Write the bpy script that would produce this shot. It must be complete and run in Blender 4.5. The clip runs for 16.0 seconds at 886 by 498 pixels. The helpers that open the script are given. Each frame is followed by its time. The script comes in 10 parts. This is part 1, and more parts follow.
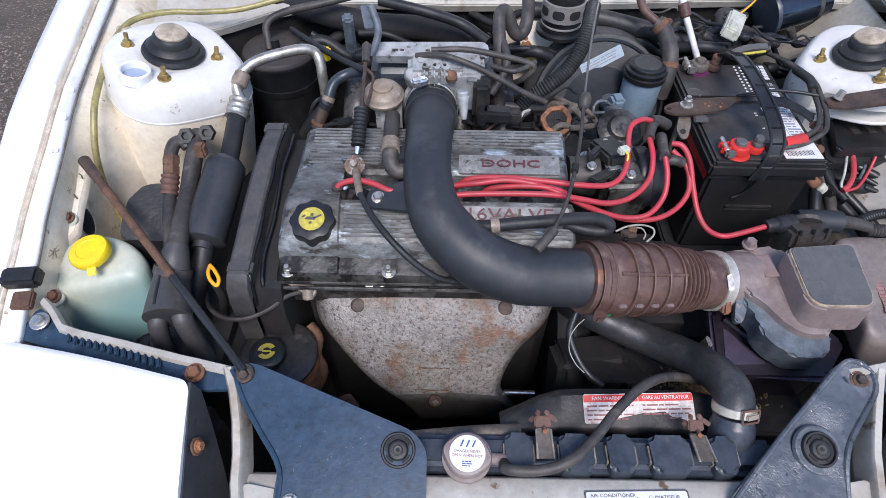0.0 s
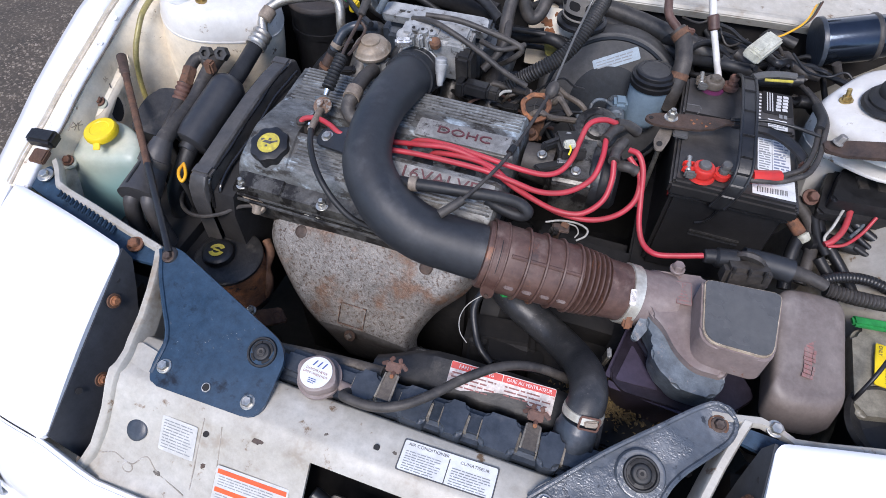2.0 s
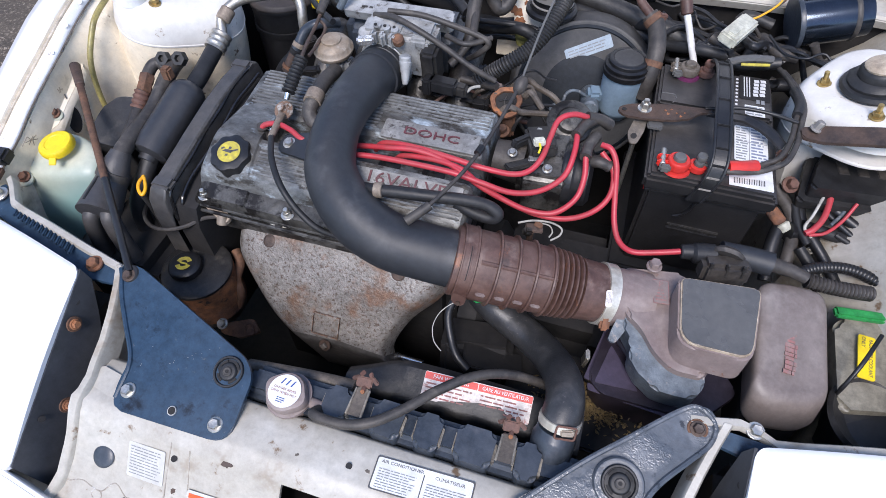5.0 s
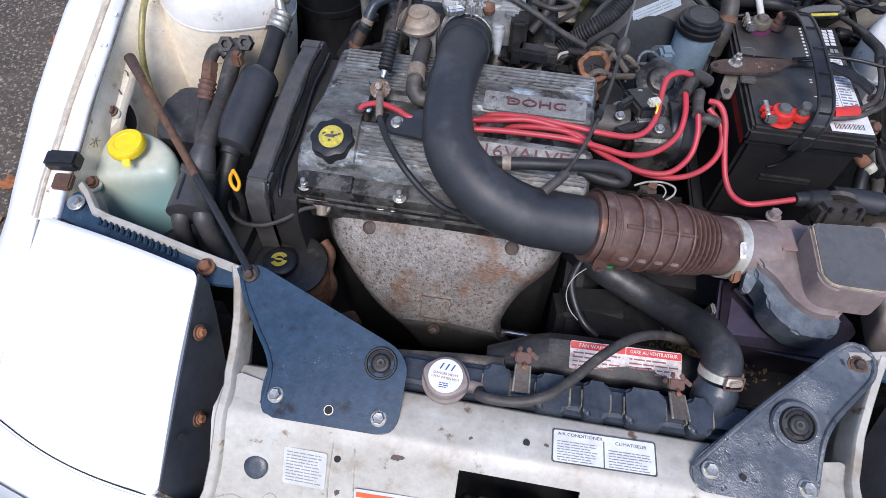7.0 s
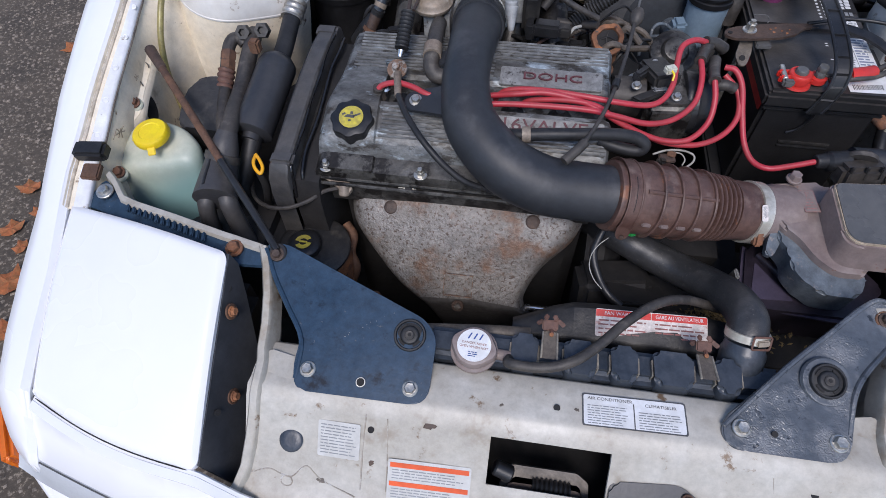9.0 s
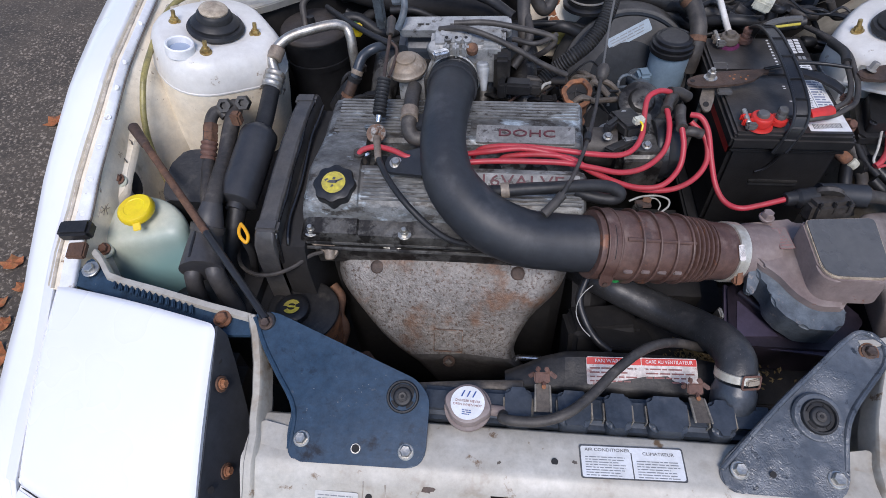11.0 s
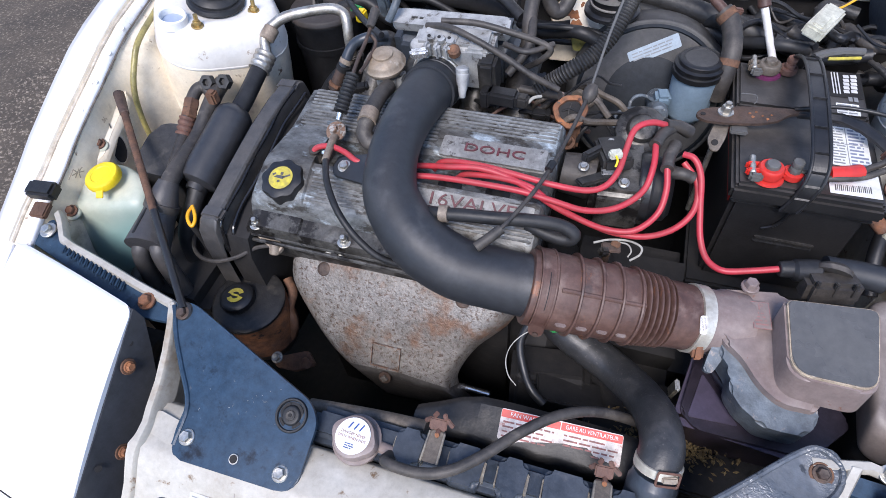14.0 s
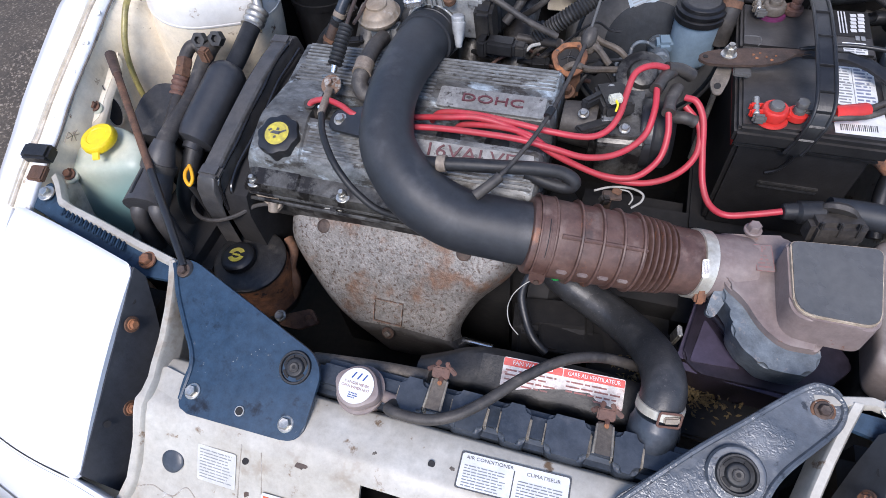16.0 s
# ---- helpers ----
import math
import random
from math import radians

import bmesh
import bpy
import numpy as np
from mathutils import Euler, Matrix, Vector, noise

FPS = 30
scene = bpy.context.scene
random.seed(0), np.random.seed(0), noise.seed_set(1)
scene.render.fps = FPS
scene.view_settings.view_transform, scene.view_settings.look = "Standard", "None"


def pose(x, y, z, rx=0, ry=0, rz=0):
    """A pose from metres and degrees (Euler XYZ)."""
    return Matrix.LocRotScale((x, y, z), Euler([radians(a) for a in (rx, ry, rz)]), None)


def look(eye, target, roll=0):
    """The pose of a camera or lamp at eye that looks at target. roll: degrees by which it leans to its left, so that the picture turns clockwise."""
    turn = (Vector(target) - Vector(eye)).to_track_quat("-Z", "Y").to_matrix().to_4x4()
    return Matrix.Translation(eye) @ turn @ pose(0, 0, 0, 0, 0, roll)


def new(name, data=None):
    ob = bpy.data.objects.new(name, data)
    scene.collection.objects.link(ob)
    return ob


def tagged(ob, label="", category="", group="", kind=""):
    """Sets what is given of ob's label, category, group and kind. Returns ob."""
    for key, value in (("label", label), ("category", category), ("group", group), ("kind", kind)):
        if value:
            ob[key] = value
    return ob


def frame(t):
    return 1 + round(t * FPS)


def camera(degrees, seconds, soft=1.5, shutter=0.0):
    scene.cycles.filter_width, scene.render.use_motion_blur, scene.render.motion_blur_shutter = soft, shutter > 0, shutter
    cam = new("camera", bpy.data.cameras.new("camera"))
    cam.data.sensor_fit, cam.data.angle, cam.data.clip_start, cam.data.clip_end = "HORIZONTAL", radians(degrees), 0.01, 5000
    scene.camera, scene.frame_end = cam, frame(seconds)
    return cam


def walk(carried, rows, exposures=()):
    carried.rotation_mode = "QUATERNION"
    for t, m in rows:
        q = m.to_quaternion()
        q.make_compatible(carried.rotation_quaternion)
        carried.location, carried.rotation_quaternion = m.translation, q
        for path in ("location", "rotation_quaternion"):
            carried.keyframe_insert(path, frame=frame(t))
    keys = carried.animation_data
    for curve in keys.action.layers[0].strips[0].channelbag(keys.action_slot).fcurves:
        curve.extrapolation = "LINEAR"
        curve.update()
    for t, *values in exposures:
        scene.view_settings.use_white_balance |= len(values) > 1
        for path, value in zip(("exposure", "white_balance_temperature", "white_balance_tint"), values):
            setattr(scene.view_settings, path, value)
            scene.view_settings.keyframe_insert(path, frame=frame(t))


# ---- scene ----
# camera
cam = camera(75.3, 16.0, soft=0.7)
PATH = [
    (0, (0.02, 0.021, 1.594), (0.015, 1.334, 0.085), 0.8),
    (0.5, (0.083, 0.035, 1.595), (0.011, 1.302, 0.049), 0.8),
    (1, (0.228, 0.046, 1.608), (-0.064, 1.275, 0.057), -1.1),
    (1.5, (0.291, 0.023, 1.621), (-0.108, 1.206, 0.058), -0.8),
    (2, (0.305, 0.008, 1.609), (-0.1, 1.207, 0.06), 1.1),
    (2.5, (0.322, 0.012, 1.601), (-0.093, 1.172, 0.026), 0.5),
    (3, (0.328, 0.015, 1.595), (-0.06, 1.174, 0.011), 0.1),
    (3.5, (0.333, 0.032, 1.606), (-0.075, 1.215, 0.045), -2.9),
    (4, (0.336, 0.039, 1.602), (-0.092, 1.223, 0.048), -3.2),
    (4.2, (0.334, 0.042, 1.609), (-0.089, 1.227, 0.053), -2.3),
    (6.3, (0.269, 0.069, 1.594), (0.009, 1.167, -0.058), 2.1),
    (6.5, (0.211, 0.06, 1.585), (-0.003, 1.163, -0.07), 2.2),
    (7, (0.086, -0.001, 1.589), (-0.093, 1.159, -0.03), 1.3),
    (7.5, (0.066, -0.023, 1.585), (-0.108, 1.128, -0.041), 0.1),
    (8, (0.071, -0.032, 1.574), (-0.121, 1.087, -0.073), -1.4),
    (8.2, (0.074, -0.031, 1.58), (-0.124, 1.099, -0.058), -1.6),
    (10.3, (0.071, -0.043, 1.573), (-0.152, 1.126, -0.034), -2.4),
    (10.5, (0.07, -0.036, 1.578), (-0.139, 1.154, -0.016), -2.8),
    (11, (0.076, -0.027, 1.596), (-0.108, 1.25, 0.068), -3.8),
    (11.5, (0.072, -0.014, 1.6), (-0.108, 1.29, 0.095), -4.1),
    (12, (0.076, -0.002, 1.595), (-0.086, 1.282, 0.07), -4.1),
    (12.5, (0.089, 0.016, 1.607), (-0.108, 1.266, 0.058), -3.7),
    (13, (0.186, 0.053, 1.583), (-0.151, 1.263, 0.026), -3.9),
    (13.5, (0.247, 0.088, 1.567), (-0.189, 1.251, -0.001), -5.5),
    (14, (0.258, 0.093, 1.58), (-0.215, 1.244, 0.014), -6.1),
    (14.5, (0.258, 0.081, 1.568), (-0.217, 1.195, -0.023), -6.5),
    (15, (0.263, 0.074, 1.557), (-0.211, 1.154, -0.058), -7.1),
    (15.5, (0.275, 0.081, 1.545), (-0.179, 1.147, -0.085), -8.1),
    (16, (0.268, 0.077, 1.56), (-0.202, 1.148, -0.063), -8.5),
]

STOPS = [(0.0, 0.77), (1.0, 0.90), (2.0, 0.72), (3.0, 0.68), (4.0, 0.73), (6.5, 0.96), (7.0, 0.72), (8.0, 0.38), (10.5, 0.26), (11.0, 0.36), (11.5, 0.55), (12.5, 0.70), (13.0, 0.78), (13.5, 0.90), (14.5, 0.95), (16.0, 0.85)]
walk(cam, [(t, look(eye, target, roll)) for t, eye, target, roll in PATH], [(t, stops, 6620, 16) for t, stops in STOPS])

# ---------------------------------------------------------------- light
SUN_ELEVATION, SUN_AZIMUTH = 52.0, 175.0      # degrees; azimuth clockwise from +y
world = bpy.data.worlds.new("sky")
scene.world = world
world.use_nodes = True
sky = world.node_tree.nodes.new("ShaderNodeTexSky")
sky.sky_type = "NISHITA"
sky.sun_disc = False
sky.sun_elevation = radians(SUN_ELEVATION)
sky.sun_rotation = radians(SUN_AZIMUTH)
sky.air_density, sky.dust_density, sky.ozone_density = 1.0, 0.6, 3.5
backg = world.node_tree.nodes["Background"]
backg.inputs["Strength"].default_value = 0.15
world.node_tree.links.new(sky.outputs["Color"], backg.inputs["Color"])
sun = new("sun", bpy.data.lights.new("sun", "SUN"))
sun.data.energy, sun.data.angle, sun.data.color = 2.2, radians(25), (1.0, 0.985, 0.97)
el, az = radians(SUN_ELEVATION), radians(SUN_AZIMUTH)
toward_sun = Vector((math.sin(az) * math.cos(el), math.cos(az) * math.cos(el), math.sin(el)))
sun.matrix_world = look(toward_sun * 10, (0, 0, 0))

# ---------------------------------------------------------------- materials
def surface(name, col, rough=0.5, metal=0.0, col2=None, big=18.0, fine=220.0, bump=0.15, spots=None, spot_amount=0.0,
            spot_scale=60.0, dust=None, dust_amount=0.0, coat=0.0, rough_var=0.12, transmission=0.0, spec=0.5, stretch=(1, 1, 1),
            spots2=None, spots2_amount=0.0, spots2_scale=20.0, mottle=0.45):
    """Painted, moulded or cast surface: two tones at two scales, spots of rust or chips, dust that lies on upward faces, fine relief."""
    m = bpy.data.materials.new(name)
    m.use_nodes = True
    nt = m.node_tree
    n, lk = nt.nodes, nt.links
    bs = n["Principled BSDF"]
    co = n.new("ShaderNodeTexCoord")
    mp = n.new("ShaderNodeMapping")
    mp.inputs["Scale"].default_value = stretch
    lk.new(co.outputs["Object"], mp.inputs["Vector"])

    def noi(scale, detail=4.0, rgh=0.6):
        t = n.new("ShaderNodeTexNoise")
        t.inputs["Scale"].default_value, t.inputs["Detail"].default_value, t.inputs["Roughness"].default_value = scale, detail, rgh
        lk.new(mp.outputs["Vector"], t.inputs["Vector"])
        return t.outputs["Fac"]

    def ramp(fac, a, b):
        r = n.new("ShaderNodeMapRange")
        r.inputs["From Min"].default_value, r.inputs["From Max"].default_value = a, b
        lk.new(fac, r.inputs["Value"])
        return r.outputs["Result"]

    def mix(fac, a, b):
        x = n.new("ShaderNodeMix")
        x.data_type = "RGBA"
        lk.new(fac, x.inputs[0])
        for sock, v in ((x.inputs[6], a), (x.inputs[7], b)):
            if isinstance(v, tuple):
                sock.default_value = (*v, 1)
            else:
                lk.new(v, sock)
        return x.outputs[2]

    col2 = col2 or tuple(c * 0.72 for c in col)
    big_n, fine_n = noi(big), noi(fine, 3.0)
    c = mix(ramp(big_n, 0.36, 0.66), col, col2)
    mul = n.new("ShaderNodeMath")
    mul.operation = "MULTIPLY"
    lk.new(ramp(fine_n, 0.40, 0.72), mul.inputs[0])
    mul.inputs[1].default_value = 0.45
    c = mix(mul.outputs[0], c, col2)
    if dust:
        geo = n.new("ShaderNodeNewGeometry")
        sep = n.new("ShaderNodeSeparateXYZ")
        lk.new(geo.outputs["Normal"], sep.inputs[0])
        up = ramp(sep.outputs["Z"], 0.1, 0.95)
        mm = n.new("ShaderNodeMath")
        mm.operation = "MULTIPLY"
        lk.new(up, mm.inputs[0])
        lk.new(ramp(noi(big * 1.7), 0.7 - 0.5 * dust_amount, 0.95 - 0.4 * dust_amount), mm.inputs[1])
        c = mix(mm.outputs[0], c, dust)
    if spots:
        s = ramp(noi(spot_scale, 6.0, 0.7), 0.66 - 0.22 * spot_amount, 0.72 - 0.2 * spot_amount)
        c = mix(s, c, spots)
    if spots2:
        s = ramp(noi(spots2_scale, 5.0, 0.65), 0.66 - 0.22 * spots2_amount, 0.76 - 0.2 * spots2_amount)
        c = mix(s, c, spots2)
    if mottle:
        hue = n.new("ShaderNodeHueSaturation")
        mr = n.new("ShaderNodeMapRange")
        mr.inputs["From Min"].default_value, mr.inputs["From Max"].default_value = 0.3, 0.7
        mr.inputs["To Min"].default_value, mr.inputs["To Max"].default_value = 1.0 - mottle, 1.0 + mottle * 1.1
        lk.new(noi(75.0, 9.0, 0.78), mr.inputs["Value"])
        lk.new(mr.outputs["Result"], hue.inputs["Value"])
        lk.new(c, hue.inputs["Color"])
        c = hue.outputs["Color"]
    lk.new(c, bs.inputs["Base Color"])
    rr = n.new("ShaderNodeMapRange")
    rr.inputs["To Min"].default_value, rr.inputs["To Max"].default_value = max(rough - rough_var, 0.03), min(rough + rough_var, 1.0)
    lk.new(big_n, rr.inputs["Value"])
    lk.new(rr.outputs["Result"], bs.inputs["Roughness"])
    bs.inputs["Metallic"].default_value = metal
    bs.inputs["Specular IOR Level"].default_value = spec
    bs.inputs["Coat Weight"].default_value = coat
    bs.inputs["Coat Roughness"].default_value = 0.08
    bs.inputs["Transmission Weight"].default_value = transmission
    if bump:
        b = n.new("ShaderNodeBump")
        b.inputs["Strength"].default_value, b.inputs["Distance"].default_value = bump, 0.002
        lk.new(fine_n, b.inputs["Height"])
        lk.new(b.outputs["Normal"], bs.inputs["Normal"])
    return m


M = {}
M["asphalt"] = surface("asphalt", (0.050, 0.039, 0.029), 0.9, col2=(0.092, 0.072, 0.053), big=5.0, fine=70.0, bump=1.0, spots=(0.19, 0.155, 0.115), spot_amount=0.46, spot_scale=75.0)
M["paint"] = surface("white_car_paint", (0.80, 0.80, 0.80), 0.28, col2=(0.76, 0.76, 0.77), big=2.5, fine=30.0, bump=0.0, coat=0.6, mottle=0.0)
M["bay_paint"] = surface("grimy_white_paint", (0.465, 0.445, 0.395), 0.42, col2=(0.345, 0.315, 0.262), big=11.0, fine=60.0, bump=0.08, spots=(0.17, 0.11, 0.065), spot_amount=0.16, spot_scale=30.0, spots2=(0.25, 0.20, 0.145), spots2_amount=0.36, spots2_scale=11.0, mottle=0.16)
M["bay_cream"] = surface("cream_stained_paint", (0.82, 0.745, 0.61), 0.5, col2=(0.69, 0.59, 0.44), big=9.0, fine=60.0, bump=0.1, spots=(0.20, 0.12, 0.06), spot_amount=0.12, spot_scale=34.0, spots2=(0.42, 0.34, 0.23), spots2_amount=0.22, spots2_scale=10.0, mottle=0.13)
M["seam"] = surface("seam_sealer", (0.52, 0.46, 0.38), 0.6, col2=(0.40, 0.34, 0.26), big=30.0, bump=0.3)
M["plate_blue"] = surface("blue_black_enamel", (0.0185, 0.041, 0.071), 0.36, col2=(0.026, 0.050, 0.081), big=7.0, fine=110.0, bump=0.14, spec=0.36, rough_var=0.2, spots=(0.10, 0.11, 0.12), spot_amount=0.04, spot_scale=130.0, spots2=(0.005, 0.009, 0.017), spots2_amount=0.40, spots2_scale=26.0, mottle=0.35)
M["plate_cracked"] = surface("crinkled_black_enamel", (0.048, 0.058, 0.070), 0.40, col2=(0.074, 0.085, 0.100), big=14.0, fine=95.0, bump=0.2, coat=0.25, spec=0.6, spots=(0.014, 0.018, 0.024), spot_amount=0.30, spot_scale=70.0, dust=(0.16, 0.165, 0.17), dust_amount=0.5, mottle=0.3)
crinkle = M["plate_cracked"].node_tree
coords = crinkle.nodes.new("ShaderNodeTexCoord")
folds = crinkle.nodes.new("ShaderNodeTexNoise")
folds.inputs["Scale"].default_value, folds.inputs["Detail"].default_value, folds.inputs["Distortion"].default_value = 190.0, 1.0, 1.6
patches = crinkle.nodes.new("ShaderNodeTexNoise")
patches.inputs["Scale"].default_value, patches.inputs["Detail"].default_value = 22.0, 2.0
extent = crinkle.nodes.new("ShaderNodeMapRange")
extent.inputs["From Min"].default_value, extent.inputs["From Max"].default_value = 0.42, 0.56
height = crinkle.nodes.new("ShaderNodeMath")
height.operation = "MULTIPLY"
relief = crinkle.nodes.new("ShaderNodeBump")
relief.inputs["Strength"].default_value, relief.inputs["Distance"].default_value = 0.42, 0.003
for tex in (folds, patches):
    crinkle.links.new(coords.outputs["Object"], tex.inputs["Vector"])
crinkle.links.new(patches.outputs["Fac"], extent.inputs["Value"])
crinkle.links.new(folds.outputs["Fac"], height.inputs[0])
crinkle.links.new(extent.outputs["Result"], height.inputs[1])
crinkle.links.new(height.outputs[0], relief.inputs["Height"])
enamel = crinkle.nodes["Principled BSDF"]
crinkle.links.new(enamel.inputs["Normal"].links[0].from_socket, relief.inputs["Normal"])
crinkle.links.new(relief.outputs["Normal"], enamel.inputs["Normal"])
crinkle.links.new(relief.outputs["Normal"], enamel.inputs["Coat Normal"])
M["black"] = surface("black_plastic", (0.0075, 0.0075, 0.0085), 0.40, col2=(0.017, 0.017, 0.018), big=14.0, fine=260.0, bump=0.12, dust=(0.055, 0.05, 0.045), dust_amount=0.08)
M["black_dusty"] = surface("dusty_black_plastic", (0.011, 0.011, 0.012), 0.5, col2=(0.028, 0.026, 0.024), big=18.0, fine=200.0, bump=0.25, dust=(0.085, 0.075, 0.062), dust_amount=0.25)
# plain black parts, and shade painted into holes, gaps and the lower bay
M["shadow_black"] = surface("black_and_painted_shade", (0.006, 0.006, 0.007), 0.8, col2=(0.016, 0.014, 0.013), big=10.0, fine=80.0, bump=0.3)
M["rubber"] = surface("black_rubber", (0.010, 0.0105, 0.012), 0.50, col2=(0.021, 0.021, 0.022), big=16.0, fine=240.0, bump=0.15, dust=(0.075, 0.068, 0.06), dust_amount=0.18, spec=0.4)
M["rubber_grey"] = surface("weathered_grey_rubber", (0.024, 0.022, 0.021), 0.55, col2=(0.058, 0.050, 0.043), big=22.0, fine=180.0, bump=0.25, dust=(0.13, 0.115, 0.095), dust_amount=0.22)
M["tube"] = surface("satin_intake_rubber", (0.0160, 0.0190, 0.0240), 0.54, col2=(0.021, 0.0225, 0.026), big=10.0, fine=90.0, bump=0.08, dust=(0.062, 0.063, 0.066), dust_amount=0.32, mottle=0.30)
M["brown_rubber"] = surface("dusty_brown_rubber", (0.062, 0.030, 0.023), 0.5, col2=(0.108, 0.060, 0.047), big=24.0, fine=160.0, bump=0.2, dust=(0.185, 0.130, 0.108), dust_amount=0.34, spots=(0.19, 0.075, 0.038), spot_amount=0.20, spot_scale=32.0, spots2=(0.040, 0.030, 0.028), spots2_amount=0.30, spots2_scale=18.0, mottle=0.32)
M["brown_plastic"] = surface("dusty_brown_plastic", (0.165, 0.122, 0.112), 0.5, col2=(0.235, 0.19, 0.175), big=9.0, fine=210.0, bump=0.12, dust=(0.31, 0.27, 0.25), dust_amount=0.4, spots=(0.20, 0.09, 0.055), spot_amount=0.10, spot_scale=70.0, mottle=0.16)
M["lid_grey"] = surface("dusty_grey_brown_lid", (0.078, 0.078, 0.077), 0.28, col2=(0.105, 0.102, 0.096), big=10.0, fine=120.0, bump=0.05, dust=(0.15, 0.142, 0.130), dust_amount=0.25, mottle=0.18)
M["purple_plastic"] = surface("faded_purple_black_plastic", (0.014, 0.011, 0.017), 0.42, col2=(0.026, 0.020, 0.029), big=12.0, bump=0.1, dust=(0.075, 0.062, 0.066), dust_amount=0.12)
M["cast"] = surface("weathered_cast_aluminium", (0.165, 0.172, 0.172), 0.46, 0.25, col2=(0.066, 0.063, 0.058), big=20.0, fine=170.0, bump=0.5, spots=(0.032, 0.027, 0.022), spot_amount=0.54, spot_scale=46.0, stretch=(0.55, 1, 1), spots2=(0.29, 0.34, 0.37), spots2_amount=0.46, spots2_scale=34.0, mottle=0.6)
M["cast_oily"] = surface("oily_cast_aluminium", (0.13, 0.125, 0.115), 0.4, 0.45, col2=(0.030, 0.027, 0.024), big=17.0, fine=100.0, bump=0.4, spots=(0.016, 0.014, 0.013), spot_amount=0.75, spot_scale=30.0)
M["cast_blue"] = surface("pitted_blue_grey_aluminium", (0.135, 0.160, 0.180), 0.5, 0.3, col2=(0.085, 0.100, 0.115), big=26.0, fine=130.0, bump=0.30, spots=(0.22, 0.20, 0.19), spot_amount=0.30, spot_scale=60.0, mottle=0.35)
M["cast_light"] = surface("light_cast_aluminium", (0.38, 0.385, 0.38), 0.55, 0.2, col2=(0.23, 0.235, 0.235), big=30.0, fine=150.0, bump=0.35, spots=(0.11, 0.10, 0.09), spot_amount=0.40, spot_scale=60.0, mottle=0.4)
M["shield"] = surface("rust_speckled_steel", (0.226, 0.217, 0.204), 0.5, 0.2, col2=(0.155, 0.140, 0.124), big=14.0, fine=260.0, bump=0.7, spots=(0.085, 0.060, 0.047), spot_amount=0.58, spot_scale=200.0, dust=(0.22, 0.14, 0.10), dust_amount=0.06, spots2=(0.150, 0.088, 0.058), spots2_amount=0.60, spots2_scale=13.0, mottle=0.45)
M["lip_steel"] = surface("darker_grey_steel", (0.105, 0.096, 0.088), 0.5, 0.2, col2=(0.062, 0.056, 0.051), big=20.0, fine=160.0, bump=0.25, spots=(0.17, 0.155, 0.14), spot_amount=0.2, spot_scale=60.0, mottle=0.3)
M["rust"] = surface("rusty_steel", (0.15, 0.072, 0.038), 0.8, 0.1, col2=(0.075, 0.042, 0.03), big=30.0, fine=200.0, bump=0.5)
M["rust_speck"] = surface("speckled_rust_stain", (0.20, 0.125, 0.085), 0.7, 0.1, col2=(0.13, 0.075, 0.05), big=60.0, fine=200.0, bump=0.6, spots=(0.27, 0.25, 0.23), spot_amount=0.7, spot_scale=120.0, mottle=0.4)
M["rust_orange"] = surface("orange_rust", (0.33, 0.125, 0.046), 0.85, 0.0, col2=(0.11, 0.058, 0.04), big=22.0, fine=120.0, bump=0.5, spots=(0.045, 0.03, 0.025), spot_amount=0.35, spot_scale=60.0)
M["rust_dark"] = surface("dark_rusty_bar", (0.040, 0.029, 0.025), 0.6, 0.2, col2=(0.085, 0.052, 0.037), big=28.0, fine=200.0, bump=0.35)
M["zinc"] = surface("dull_zinc", (0.55, 0.54, 0.50), 0.38, 0.85, col2=(0.40, 0.38, 0.34), big=80.0, bump=0.2)
M["steel"] = surface("bright_steel", (0.70, 0.70, 0.70), 0.25, 0.95, col2=(0.55, 0.55, 0.54), big=60.0, bump=0.1)
M["alu"] = surface("aluminium_pipe", (0.46, 0.45, 0.42), 0.42, 0.8, col2=(0.32, 0.29, 0.25), big=40.0, bump=0.15)
M["brass"] = surface("yellow_zinc", (0.48, 0.36, 0.14), 0.4, 0.7, col2=(0.30, 0.2, 0.08), big=80.0, bump=0.2)
M["wire_red"] = surface("red_silicone", (0.45, 0.030, 0.048), 0.45, col2=(0.36, 0.045, 0.05), big=25.0, fine=150.0, bump=0.06, dust=(0.36, 0.10, 0.11), dust_amount=0.10, mottle=0.16)
M["red"] = surface("bright_red_plastic", (0.62, 0.03, 0.02), 0.4, col2=(0.45, 0.03, 0.025), big=30.0, bump=0.08, mottle=0.10)
M["red_faded"] = surface("faded_red_print", (0.27, 0.075, 0.07), 0.6, col2=(0.19, 0.10, 0.09), big=90.0, bump=0.0)
M["orange_print"] = surface("orange_print", (0.75, 0.10, 0.02), 0.5, bump=0.0, mottle=0.10)
M["letter_red"] = surface("worn_red_letter_paint", (0.10, 0.018, 0.024), 0.5, col2=(0.10, 0.04, 0.045), big=70.0, bump=0.1)
M["yellow"] = surface("yellow_plastic", (0.80, 0.62, 0.01), 0.38, col2=(0.72, 0.50, 0.02), big=30.0, bump=0.05, mottle=0.10)
M["yellow_dirty"] = surface("worn_yellow_print", (0.55, 0.46, 0.05), 0.5, col2=(0.33, 0.27, 0.06), big=120.0, bump=0.0, mottle=0.2)
M["cover_brown"] = surface("sun_faded_brown_plastic", (0.150, 0.122, 0.110), 0.5, col2=(0.205, 0.175, 0.160), big=9.0, fine=210.0, bump=0.12, dust=(0.27, 0.24, 0.22), dust_amount=0.4, mottle=0.18)
